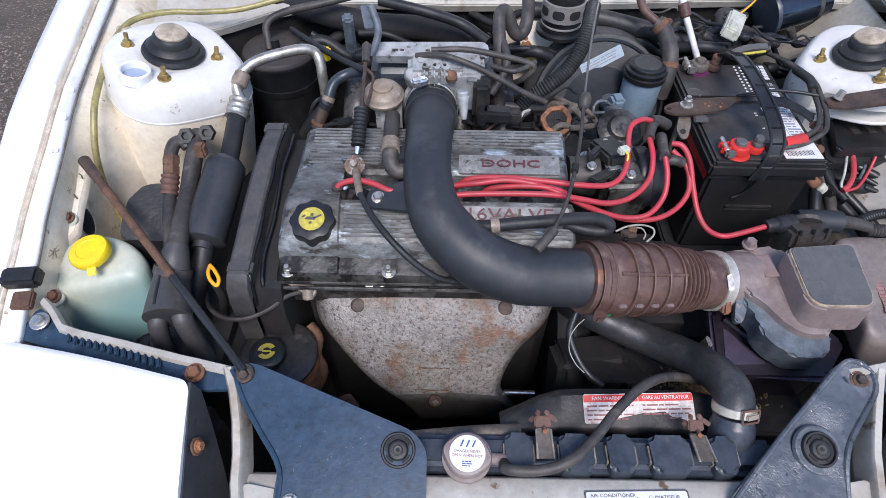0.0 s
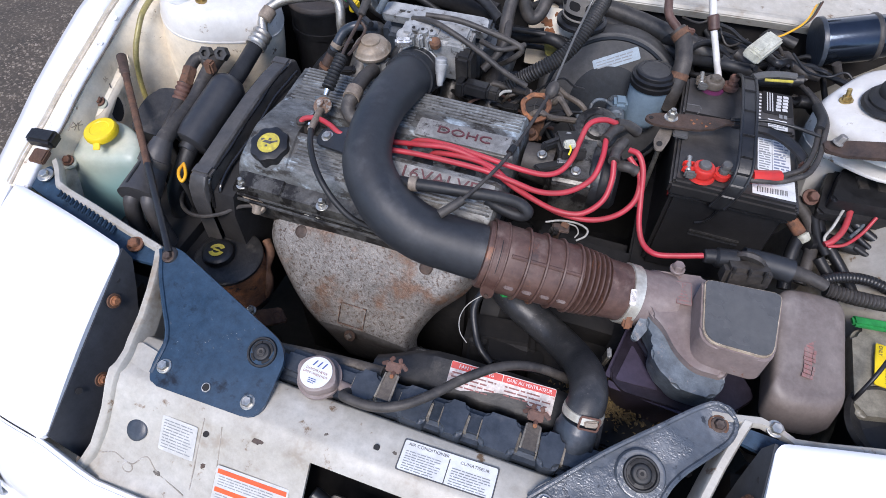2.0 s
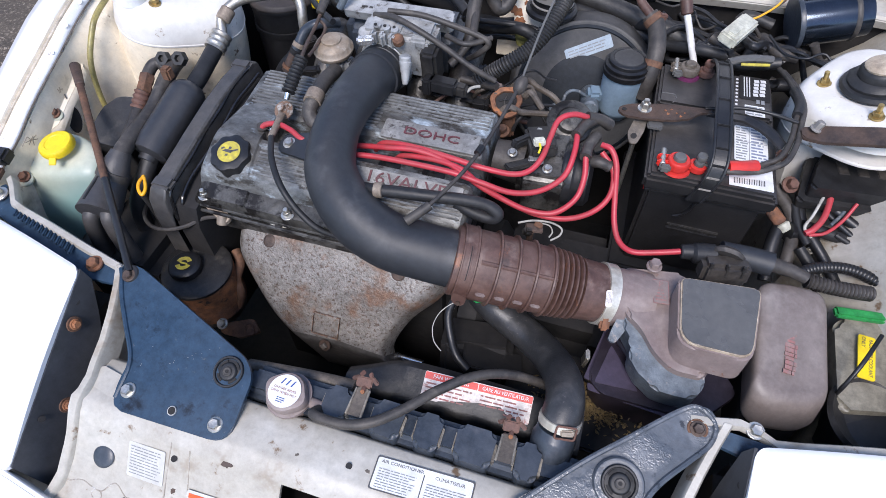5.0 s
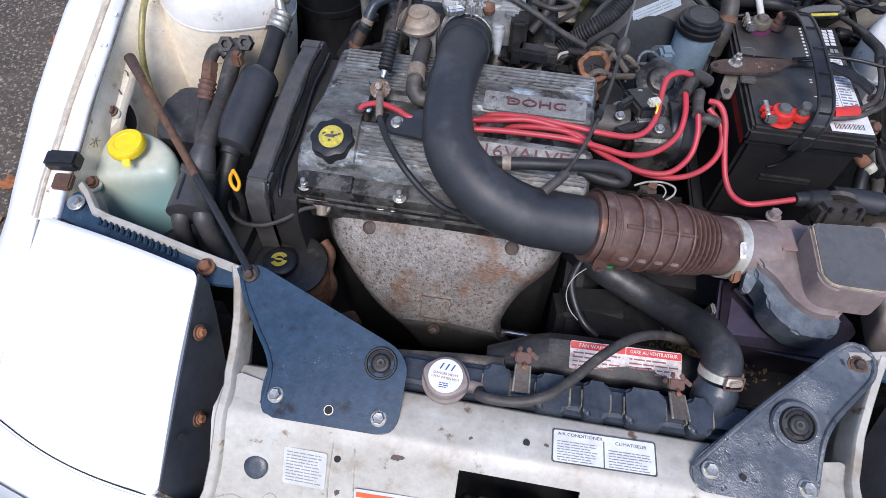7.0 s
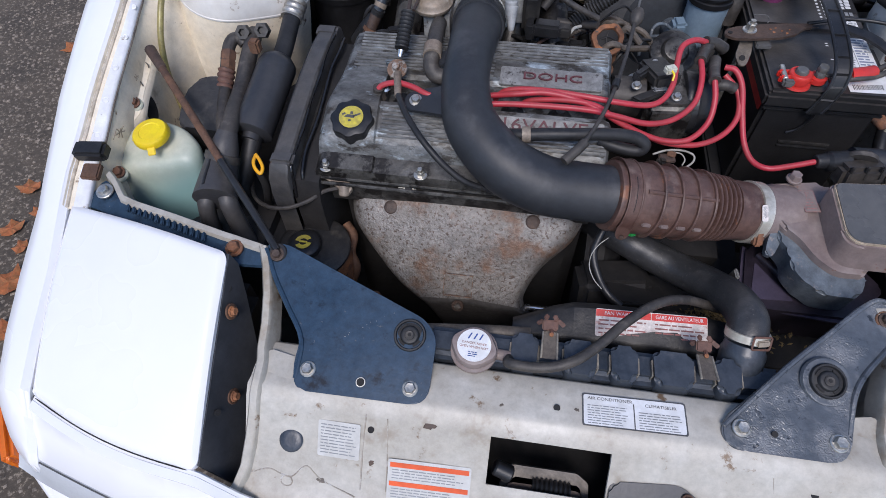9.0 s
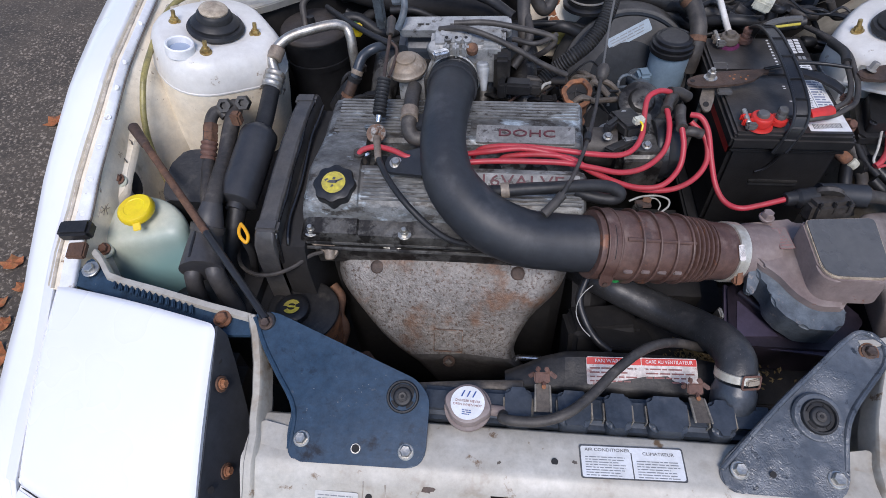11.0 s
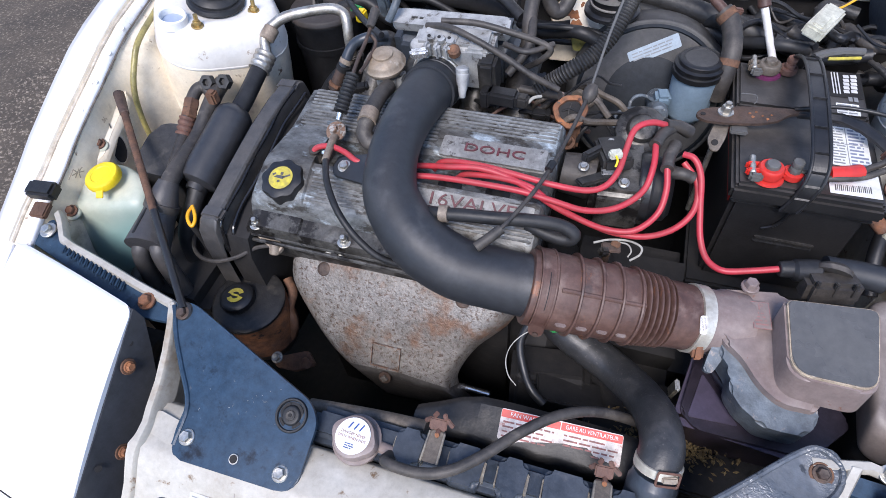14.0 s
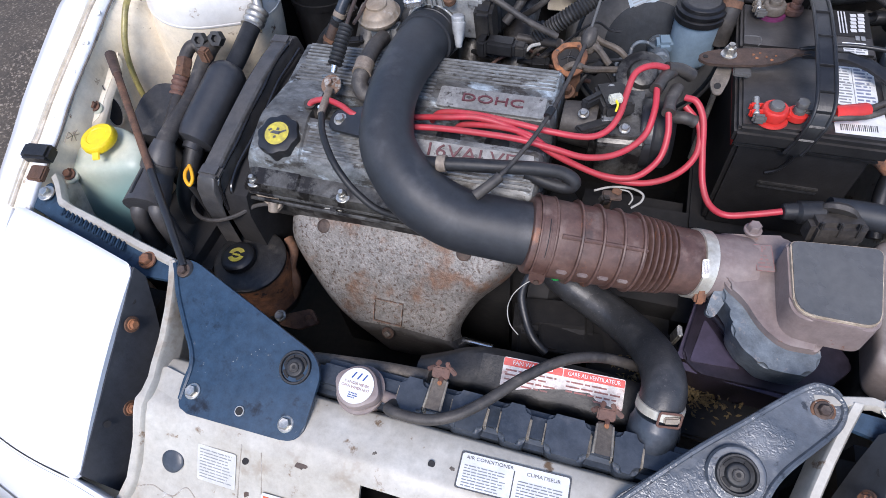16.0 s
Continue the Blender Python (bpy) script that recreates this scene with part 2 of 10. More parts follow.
M["red_ghost"] = surface("almost_worn_off_red_print", (0.30, 0.125, 0.115), 0.6, col2=(0.22, 0.155, 0.14), big=160.0, bump=0.0, mottle=0.3)
M["paper"] = surface("off_white_label", (0.72, 0.73, 0.74), 0.5, col2=(0.60, 0.60, 0.58), big=50.0, bump=0.03, mottle=0.10)
M["label_worn"] = surface("scuffed_white_label", (0.66, 0.63, 0.60), 0.5, col2=(0.48, 0.42, 0.39), big=45.0, bump=0.05, spots=(0.40, 0.20, 0.17), spot_amount=0.3, spot_scale=80.0)
M["ink"] = surface("dark_ink", (0.05, 0.05, 0.055), 0.6, col2=(0.09, 0.09, 0.09), bump=0.0, mottle=0.0)
M["ink_blue"] = surface("blue_ink", (0.03, 0.08, 0.28), 0.5, bump=0.0, mottle=0.0)
M["ink_grey"] = surface("faint_grey_ink", (0.26, 0.27, 0.28), 0.6, bump=0.0, mottle=0.10)
M["ink_blue_grey"] = surface("blue_grey_ink", (0.22, 0.25, 0.34), 0.6, bump=0.0, mottle=0.1)
M["white_print"] = surface("white_print", (0.75, 0.75, 0.75), 0.5, bump=0.0, mottle=0.0)
M["poly"] = surface("milky_polyethylene", (0.56, 0.56, 0.455), 0.42, col2=(0.43, 0.475, 0.375), big=14.0, fine=60.0, bump=0.05, transmission=0.12, mottle=0.1)
fluid = M["poly"].node_tree
base = fluid.nodes["Principled BSDF"].inputs["Base Color"]
level = fluid.nodes.new("ShaderNodeVectorMath")
level.operation = "DOT_PRODUCT"
level.inputs[1].default_value = (0.50, -0.30, -0.81)
place = fluid.nodes.new("ShaderNodeNewGeometry")
depth = fluid.nodes.new("ShaderNodeMapRange")
depth.interpolation_type = "SMOOTHSTEP"
depth.inputs["From Min"].default_value, depth.inputs["From Max"].default_value = -1.170, -1.101
tint = fluid.nodes.new("ShaderNodeMix")
tint.data_type = "RGBA"
tint.inputs[7].default_value = (0.20, 0.345, 0.33, 1)
fluid.links.new(place.outputs["Position"], level.inputs[0])
fluid.links.new(level.outputs["Value"], depth.inputs["Value"])
fluid.links.new(depth.outputs["Result"], tint.inputs[0])
fluid.links.new(base.links[0].from_socket, tint.inputs[6])
fluid.links.new(tint.outputs[2], base)
M["poly_tan"] = surface("aged_tan_polyethylene", (0.255, 0.235, 0.185), 0.45, col2=(0.175, 0.160, 0.125), big=12.0, bump=0.05, transmission=0.15)
M["blue_bottle"] = surface("blue_grey_reservoir", (0.19, 0.26, 0.32), 0.38, col2=(0.14, 0.20, 0.25), big=16.0, bump=0.04, mottle=0.15)
M["blue_grey"] = surface("blue_grey_painted_steel", (0.12, 0.15, 0.175), 0.5, col2=(0.055, 0.062, 0.07), big=30.0, bump=0.2, spots=(0.21, 0.22, 0.22), spot_amount=0.25, spot_scale=60.0)
M["tan"] = surface("tan_passivated_steel", (0.27, 0.225, 0.175), 0.55, 0.15, col2=(0.165, 0.125, 0.095), big=40.0, bump=0.25)
M["olive"] = surface("yellowed_vinyl_tube", (0.30, 0.25, 0.085), 0.35, col2=(0.22, 0.19, 0.08), big=20.0, bump=0.05)
M["green"] = surface("green_plastic", (0.02, 0.28, 0.07), 0.45, bump=0.05)
M["amber"] = surface("amber_lens", (0.75, 0.16, 0.01), 0.15, bump=0.0, coat=0.5, mottle=0.0)
M["lens"] = surface("clear_lamp_lens", (0.52, 0.54, 0.56), 0.12, col2=(0.45, 0.47, 0.49), bump=0.0, coat=0.8, mottle=0.0)
M["connector"] = surface("ivory_connector", (0.50, 0.50, 0.42), 0.5, col2=(0.36, 0.35, 0.28), big=30.0, bump=0.05)
M["purple"] = surface("purple_felt", (0.10, 0.01, 0.06), 0.9, bump=0.2)
M["tank_black"] = surface("dusty_radiator_plastic", (0.022, 0.029, 0.039), 0.36, col2=(0.046, 0.054, 0.066), big=20.0, fine=150.0, bump=0.2, dust=(0.10, 0.10, 0.105), dust_amount=0.22, mottle=0.25)
M["worn_edge"] = surface("worn_pale_plastic_edge", (0.30, 0.265, 0.21), 0.6, col2=(0.10, 0.09, 0.08), big=60.0, fine=200.0, bump=0.3, mottle=0.3)
M["bracket_grey"] = surface("faded_black_steel", (0.026, 0.028, 0.033), 0.45, col2=(0.042, 0.044, 0.050), big=12.0, fine=160.0, bump=0.12, dust=(0.09, 0.09, 0.09), dust_amount=0.2, mottle=0.25)
M["rust_pink"] = surface("pinkish_rusty_clip", (0.150, 0.070, 0.048), 0.7, col2=(0.085, 0.045, 0.034), big=50.0, bump=0.4, mottle=0.3)
M["chain_tan"] = surface("dusty_tan_strap", (0.15, 0.125, 0.10), 0.55, col2=(0.075, 0.062, 0.05), big=40.0, bump=0.3)
M["tower_paint"] = surface("white_strut_tower_paint", (0.69, 0.68, 0.65), 0.4, col2=(0.58, 0.555, 0.51), big=8.0, fine=50.0, bump=0.05, spots=(0.22, 0.15, 0.09), spot_amount=0.12, spot_scale=36.0, mottle=0.08)
M["battery_case"] = surface("dusty_black_battery_plastic", (0.0095, 0.0093, 0.0100), 0.40, col2=(0.018, 0.0172, 0.0175), big=9.0, fine=260.0, bump=0.12, dust=(0.058, 0.052, 0.048), dust_amount=0.75, mottle=0.25)
M["band_steel"] = surface("pale_steel_band", (0.66, 0.63, 0.55), 0.38, 0.5, col2=(0.45, 0.40, 0.32), big=50.0, bump=0.15, mottle=0.2)
M["rim_cream"] = surface("cream_sealant_rim", (0.42, 0.35, 0.26), 0.5, col2=(0.28, 0.22, 0.16), big=60.0, bump=0.1)
M["label_blue"] = surface("faded_blue_white_label", (0.33, 0.40, 0.45), 0.5, col2=(0.26, 0.31, 0.35), big=50.0, bump=0.03, mottle=0.15)
M["ring_orange"] = surface("orange_yellow_plastic", (0.82, 0.40, 0.01), 0.4, col2=(0.7, 0.33, 0.02), big=30.0, bump=0.05, mottle=0.1)
M["leaf"] = surface("fallen_leaf", (0.36, 0.10, 0.03), 0.7, col2=(0.22, 0.09, 0.03), big=60.0, bump=0.3)
M["litter"] = surface("dry_leaf_litter", (0.24, 0.165, 0.065), 0.9, col2=(0.07, 0.048, 0.025), big=90.0, fine=300.0, bump=0.8)
M["chrome_dark"] = surface("dark_blue_drawn_steel", (0.06, 0.075, 0.10), 0.16, 0.85, col2=(0.035, 0.045, 0.06), big=14.0, bump=0.03, mottle=0.15)
M["wire_white"] = surface("dull_white_wire", (0.42, 0.41, 0.37), 0.5, bump=0.05)
M["ring_white"] = surface("white_plastic_ring", (0.78, 0.78, 0.78), 0.4, col2=(0.7, 0.7, 0.7), bump=0.02, mottle=0.10)
M["flange_white"] = surface("scuffed_white_flange", (0.76, 0.77, 0.79), 0.4, col2=(0.62, 0.62, 0.62), big=14.0, fine=70.0, bump=0.1, spots=(0.34, 0.30, 0.25), spot_amount=0.16, spot_scale=44.0, mottle=0.1)
M["booster_black"] = surface("matt_blue_black_steel", (0.006, 0.009, 0.013), 0.55, col2=(0.013, 0.017, 0.022), big=12.0, fine=150.0, bump=0.15, spec=0.3, mottle=0.3)
M["dusty_steel"] = surface("dust_covered_steel", (0.060, 0.058, 0.055), 0.6, col2=(0.032, 0.032, 0.033), big=16.0, fine=120.0, bump=0.2, mottle=0.3)
M["canister_lid"] = surface("brown_black_canister_lid", (0.050, 0.040, 0.035), 0.6, col2=(0.030, 0.026, 0.024), big=20.0, bump=0.2, mottle=0.25)
M["label_faded"] = surface("faded_label_on_paint", (0.53, 0.525, 0.50), 0.45, col2=(0.44, 0.43, 0.40), big=40.0, bump=0.03, mottle=0.1)
M["white_rod"] = surface("white_painted_rod", (0.66, 0.65, 0.63), 0.35, col2=(0.50, 0.48, 0.45), big=50.0, bump=0.05, mottle=0.12)
M["slot_sleeve"] = surface("dull_grey_metal_sleeve", (0.30, 0.285, 0.265), 0.45, 0.3, col2=(0.22, 0.205, 0.19), big=40.0, bump=0.1, mottle=0.2)
M["moss"] = surface("yellow_green_stained_paint", (0.30, 0.27, 0.06), 0.6, col2=(0.16, 0.15, 0.04), big=40.0, bump=0.2, mottle=0.3)
M["cast_plate"] = surface("worn_cast_name_plate", (0.27, 0.27, 0.262), 0.5, 0.2, col2=(0.165, 0.162, 0.155), big=26.0, fine=160.0, bump=0.4, spots=(0.06, 0.052, 0.048), spot_amount=0.42, spot_scale=70.0, mottle=0.4)
M["timing_band"] = surface("dusty_timing_cover", (0.044, 0.044, 0.046), 0.40, col2=(0.070, 0.064, 0.058), big=13.0, fine=160.0, bump=0.2, dust=(0.10, 0.088, 0.076), dust_amount=0.35, mottle=0.3)
M["muffler_black"] = surface("satin_black_paint", (0.022, 0.0235, 0.027), 0.40, col2=(0.036, 0.036, 0.038), big=14.0, fine=180.0, bump=0.1, dust=(0.06, 0.055, 0.05), dust_amount=0.12, mottle=0.25)
M["rim_gloss"] = surface("glossy_black_seal", (0.007, 0.007, 0.008), 0.24, col2=(0.016, 0.015, 0.015), big=22.0, fine=160.0, bump=0.12, spec=0.7, mottle=0.25)
M["purple_panel"] = surface("dull_purple_plastic", (0.066, 0.055, 0.090), 0.5, col2=(0.045, 0.036, 0.058), big=14.0, fine=160.0, bump=0.1, mottle=0.22)
M["hose_skin"] = surface("aged_fabric_hose", (0.024, 0.025, 0.027), 0.42, col2=(0.036, 0.0355, 0.036), big=18.0, fine=420.0, bump=0.16, spots=(0.085, 0.078, 0.07), spot_amount=0.28, spot_scale=260.0, dust=(0.085, 0.080, 0.076), dust_amount=0.35, mottle=0.3)
M["amber_tan"] = surface("amber_stained_cap", (0.27, 0.23, 0.185), 0.5, 0.1, col2=(0.19, 0.135, 0.085), big=26.0, bump=0.2, spots=(0.33, 0.30, 0.26), spot_amount=0.35, spot_scale=40.0, mottle=0.3)
M["cast_rib"] = surface("bare_cast_rib", (0.245, 0.25, 0.247), 0.45, 0.25, col2=(0.13, 0.13, 0.127), big=24.0, fine=170.0, bump=0.4, spots=(0.045, 0.04, 0.036), spot_amount=0.36, spot_scale=60.0, stretch=(0.5, 1, 1), mottle=0.5)
M["seam_dark"] = surface("faded_brown_marker", (0.30, 0.25, 0.19), 0.6, col2=(0.22, 0.18, 0.13), big=60.0, bump=0.0, mottle=0.2)
M["guard_rubber"] = surface("dusty_blue_grey_rubber", (0.032, 0.033, 0.037), 0.5, col2=(0.060, 0.055, 0.052), big=16.0, fine=180.0, bump=0.2, dust=(0.12, 0.112, 0.104), dust_amount=0.25, mottle=0.25)
M["stain"] = surface("brown_grime_stain", (0.36, 0.33, 0.285), 0.6, col2=(0.26, 0.225, 0.18), big=40.0, fine=160.0, bump=0.2, spots=(0.45, 0.43, 0.40), spot_amount=0.55, spot_scale=70.0, mottle=0.3)
M["sky_blue"] = surface("pale_blue_plug", (0.40, 0.48, 0.62), 0.35, bump=0.02, mottle=0.0)

# ---------------------------------------------------------------- building helpers
V = Vector
BASE = {}


def finish(bm, name, mat, smooth=40):
    """Mesh from bm, shaded smooth with normals weighted by area, so that large faces stay flat beside their bevels."""
    me = bpy.data.meshes.new(name)
    bmesh.ops.recalc_face_normals(bm, faces=bm.faces)
    bm.normal_update()
    bm.verts.index_update()
    bm.faces.index_update()
    cos_s = math.cos(radians(smooth))
    normals = []
    if len(bm.faces) < 6000:
        area = [f.calc_area() for f in bm.faces]
        for f in bm.faces:
            fn = f.normal
            for v in f.verts:
                n = V((0, 0, 0))
                for g in v.link_faces:
                    if g.normal.dot(fn) > cos_s:
                        n += g.normal * area[g.index]
                normals.append(n.normalized() if n.length > 1e-12 else fn.copy())
    bm.to_mesh(me)
    bm.free()
    me.materials.append(M[mat] if isinstance(mat, str) else mat)
    me.shade_smooth()
    if normals:
        me.normals_split_custom_set(normals)
    return me


def thing(name, base, label, category, group="", kind=""):
    """An empty at the thing's base that its parts hang under."""
    ob = new(name)
    ob.empty_display_size = 0.02
    ob.location = base
    BASE[ob] = V(base)
    return tagged(ob, label, category, group, kind)


def part(name, bm, mat, parent, label="", smooth=42):
    bmesh.ops.translate(bm, verts=bm.verts, vec=-BASE[parent])
    ob = new(name, finish(bm, name, mat, smooth))
    ob.parent = parent
    BASE[ob] = BASE[parent]
    return tagged(ob, label)


def solo(name, bm, mat, label, category, group="", kind="", smooth=42):
    ob = new(name, finish(bm, name, mat, smooth))
    BASE[ob] = V((0, 0, 0))
    return tagged(ob, label, category, group, kind)


def frame_of(axis):
    """Two directions square to axis."""
    a = V(axis).normalized()
    u = a.cross(V((0, 0, 1)))
    if u.length < 0.05:
        u = V((1, 0, 0))
    u.normalize()
    return u, u.cross(a).normalized()


def lathe(bm, at, axis, prof, seg=24, wob=None):
    """Rings (radius, height) along axis; closed at both ends. wob(angle, i) scales the radius."""
    at, ax = V(at), V(axis).normalized()
    u, w = frame_of(ax)
    rings = []
    for i, (r, h) in enumerate(prof):
        ring = []
        for k in range(seg):
            a = 2 * math.pi * k / seg
            rr = r * (wob(a, i) if wob else 1)
            ring.append(bm.verts.new(at + ax * h + (u * math.cos(a) + w * math.sin(a)) * rr))
        rings.append(ring)
    for a, b in zip(rings, rings[1:]):
        for k in range(seg):
            bm.faces.new((a[k], a[(k + 1) % seg], b[(k + 1) % seg], b[k]))
    bm.faces.new(rings[0][::-1])
    bm.faces.new(rings[-1])
    return bm


def rod(bm, p0, p1, r, r1=None, seg=16, bev=0.0):
    p0, p1 = V(p0), V(p1)
    h = (p1 - p0).length
    r1 = r if r1 is None else r1
    bev = min(bev, h * 0.3, r * 0.6)
    prof = [(r, 0), (r1, h)] if bev <= 0 else [(r - bev, 0), (r, bev), (r1, h - bev), (r1 - bev, h)]
    return lathe(bm, p0, p1 - p0, prof, seg)


def absorb(bm, tmp):
    me = bpy.data.meshes.new("tmp")
    tmp.to_mesh(me)
    tmp.free()
    bm.from_mesh(me)
    bpy.data.meshes.remove(me)
    return bm


def box(bm, c, size, bev=0.003, rot=(0, 0, 0), segs=2, taper=1.0):
    t = bmesh.new()
    bmesh.ops.create_cube(t, size=1.0)
    for v in t.verts:
        k = taper if v.co.z > 0 else 1.0
        v.co = V((v.co.x * size[0] * k, v.co.y * size[1] * k, v.co.z * size[2]))
    if bev > 0:
        bmesh.ops.bevel(t, geom=t.edges[:], offset=min(bev, 0.45 * min(size)), segments=segs, affect="EDGES", clamp_overlap=True)
    bmesh.ops.transform(t, matrix=pose(*c, *rot), verts=t.verts)
    return absorb(bm, t)


def rounded(pts, r, n=5):
    """Rounds the corners of a closed outline of 3D points; r: one radius or one a corner."""
    out = []
    k = len(pts)
    for i in range(k):
        p, a, b = V(pts[i]), V(pts[i - 1]), V(pts[(i + 1) % k])
        rr = r[i] if isinstance(r, (list, tuple)) else r
        da, db = (a - p), (b - p)
        rr = min(rr, da.length * 0.48, db.length * 0.48)
        if rr < 1e-4:
            out.append(p)
            continue
        s, e = p + da.normalized() * rr, p + db.normalized() * rr
        for j in range(n + 1):
            u = j / n
            out.append(s * (1 - u) ** 2 + p * 2 * u * (1 - u) + e * u * u)
    return out


def slab(bm, outline, depth, bev=0.0015, segs=2):
    """A plate: outline (3D, planar) is its top; depth is the vector down through it."""
    t = bmesh.new()
    top = [t.verts.new(p) for p in outline]
    bot = [t.verts.new(V(p) + V(depth)) for p in outline]
    t.faces.new(top)
    t.faces.new(bot[::-1])
    k = len(top)
    for i in range(k):
        t.faces.new((top[i], bot[i], bot[(i + 1) % k], top[(i + 1) % k]))
    if bev > 0:
        edges = [e for e in t.edges if (e.verts[0] in top and e.verts[1] in top)]
        bmesh.ops.bevel(t, geom=edges, offset=bev, segments=segs, affect="EDGES", clamp_overlap=True)
    return absorb(bm, t)


def curve_points(pts, n=7):
    """Catmull-Rom through the points."""
    P = [V(p) for p in pts]
    P = [P[0] * 2 - P[1]] + P + [P[-1] * 2 - P[-2]]
    out = []
    for i in range(1, len(P) - 2):
        for j in range(n):
            t = j / n
            a, b, c, d = P[i - 1:i + 3]
            out.append(0.5 * (2 * b + (c - a) * t + (2 * a - 5 * b + 4 * c - d) * t * t + (3 * b - a - 3 * c + d) * t ** 3))
    out.append(P[-2])
    return out


def tube(bm, pts, r, seg=12, n=7, radius=None, pitch=0.0, rib=0.0):
    """A hose through pts. radius(u) scales r along it; pitch and rib give corrugations."""
    c = curve_points(pts, n)
    if pitch:
        acc, even = [c[0]], 0.0
        step = pitch / 4
        for a, b in zip(c, c[1:]):
            d = (b - a).length
            while even + step <= d:
                even += step
                acc.append(a.lerp(b, even / d))
            even -= d
        c = acc
    rings = []
    u = frame_of(c[1] - c[0])[0]
    last = len(c) - 1
    for i, p in enumerate(c):
        tan = (c[min(i + 1, last)] - c[max(i - 1, 0)]).normalized()
        u = (u - tan * u.dot(tan)).normalized()
        w = tan.cross(u)
        rr = r * (radius(i / last) if radius else 1)
        if pitch:
            rr += rib * (1, 0.5, -0.6, 0.5)[i % 4]
        rings.append([bm.verts.new(p + (u * math.cos(a) + w * math.sin(a)) * rr) for a in (2 * math.pi * k / seg for k in range(seg))])
    for a, b in zip(rings, rings[1:]):
        for k in range(seg):
            bm.faces.new((a[k], a[(k + 1) % seg], b[(k + 1) % seg], b[k]))
    bm.faces.new(rings[0][::-1])
    bm.faces.new(rings[-1])
    return bm


def hose(name, pts, r, mat, label, category="hose", group="", **kw):
    return solo(name, tube(bmesh.new(), pts, r, **kw), mat, label, category, group)


def hex_head(bm, at, axis, r, washer=1.45, h=0.6):
    ax = V(axis).normalized()
    lathe(bm, V(at) - ax * r * 0.3, ax, [(r * washer, 0), (r * washer, r * 0.3), (r * washer * 0.9, r * 0.42)], 18)
    lathe(bm, V(at) + ax * r * 0.1, ax, [(r, 0), (r, r * h), (r * 0.82, r * (h + 0.18)), (r * 0.4, r * (h + 0.12))], 6)
    return bm


def bolt(parent, at, axis, r, mat="zinc", washer=1.45, label="", h=0.6, name="bolt"):
    return part(name, hex_head(bmesh.new(), at, axis, r, washer, h), mat, parent, label)


def grid_sheet(rows, thick=None):
    """A sheet through rows of points; thick: a vector that gives it a second side."""
    bm = bmesh.new()
    vs = [[bm.verts.new(p) for p in row] for row in rows]
    for a, b in zip(vs, vs[1:]):
        for k in range(len(a) - 1):
            bm.faces.new((a[k], a[k + 1], b[k + 1], b[k]))
    if thick is not None:
        ext = bmesh.ops.extrude_face_region(bm, geom=bm.faces[:])
        bmesh.ops.translate(bm, verts=[v for v in ext["geom"] if isinstance(v, bmesh.types.BMVert)], vec=thick)
    return bm


def axes(origin, ux, uy):
    """Matrix with x along ux, y along uy (made square), at origin."""
    x = V(ux).normalized()
    z = x.cross(V(uy)).normalized()
    y = z.cross(x)
    return Matrix.Translation(origin) @ Matrix((x, y, z)).transposed().to_4x4()


def lettering(parent, words, size, m, mat, name="lettering", depth=0.0006, squash=1.0, label="", bold=0.0):
    cu = bpy.data.curves.new("tmp_text", "FONT")
    cu.body, cu.size, cu.extrude, cu.align_x, cu.align_y, cu.offset = words, size, depth, "CENTER", "CENTER", bold
    cu.resolution_u = 3
    tmp = new("tmp_text", cu)
    bpy.context.view_layer.update()
    me = bpy.data.meshes.new_from_object(tmp.evaluated_get(bpy.context.evaluated_depsgraph_get()))
    bpy.data.objects.remove(tmp)
    me.transform(Matrix.Translation(-BASE[parent]) @ m @ Matrix.Diagonal((squash, 1, 1, 1)))
    me.materials.clear()
    me.materials.append(M[mat])
    ob = new(name, me)
    ob.parent = parent
    BASE[ob] = BASE[parent]
    return tagged(ob, label)


def sticker(parent, m, w, h, mat, name="label", r=0.003, label="", t=0.0005):
    pts = rounded([m @ V(p) for p in ((-w / 2, -h / 2, t), (w / 2, -h / 2, t), (w / 2, h / 2, t), (-w / 2, h / 2, t))], r, 4)
    return part(name, slab(bmesh.new(), pts, m.to_3x3() @ V((0, 0, -t)), 0), mat, parent, label)


def print_bars(parent, m, w, h, rows, mat, seed=1, fill=0.55, name="printed_line", z=0.0007, ragged=True, gap=0.012):
    """Lines of print as bars of word length."""
    rnd = random.Random(seed)
    bm = bmesh.new()
    for i in range(rows):
        y = h / 2 - (i + 0.5) * h / rows
        bh = h / rows * fill
        x = -w / 2
        end = w / 2 - (rnd.random() * w * 0.25 if ragged else 0)
        while x < end:
            l = min((0.4 + rnd.random() * 1.6) * h / rows * 1.6, end - x)
            q = [m @ V(p) for p in ((x, y - bh / 2, z), (x + l, y - bh / 2, z), (x + l, y + bh / 2, z), (x, y + bh / 2, z))]
            slab(bm, q, m.to_3x3() @ V((0, 0, -0.0001)), 0)
            x += l + h / rows * 0.35
    return tagged(part(name, bm, mat, parent), kind="stuff")


MID = 0.154          # the car's middle in x


def mirror(p, side):
    """A point of the car's right side (side 1), or its twin on the other (side -1)."""
    return V((p[0], p[1], p[2])) if side > 0 else V((2 * MID - p[0], p[1] + 0.016, p[2]))


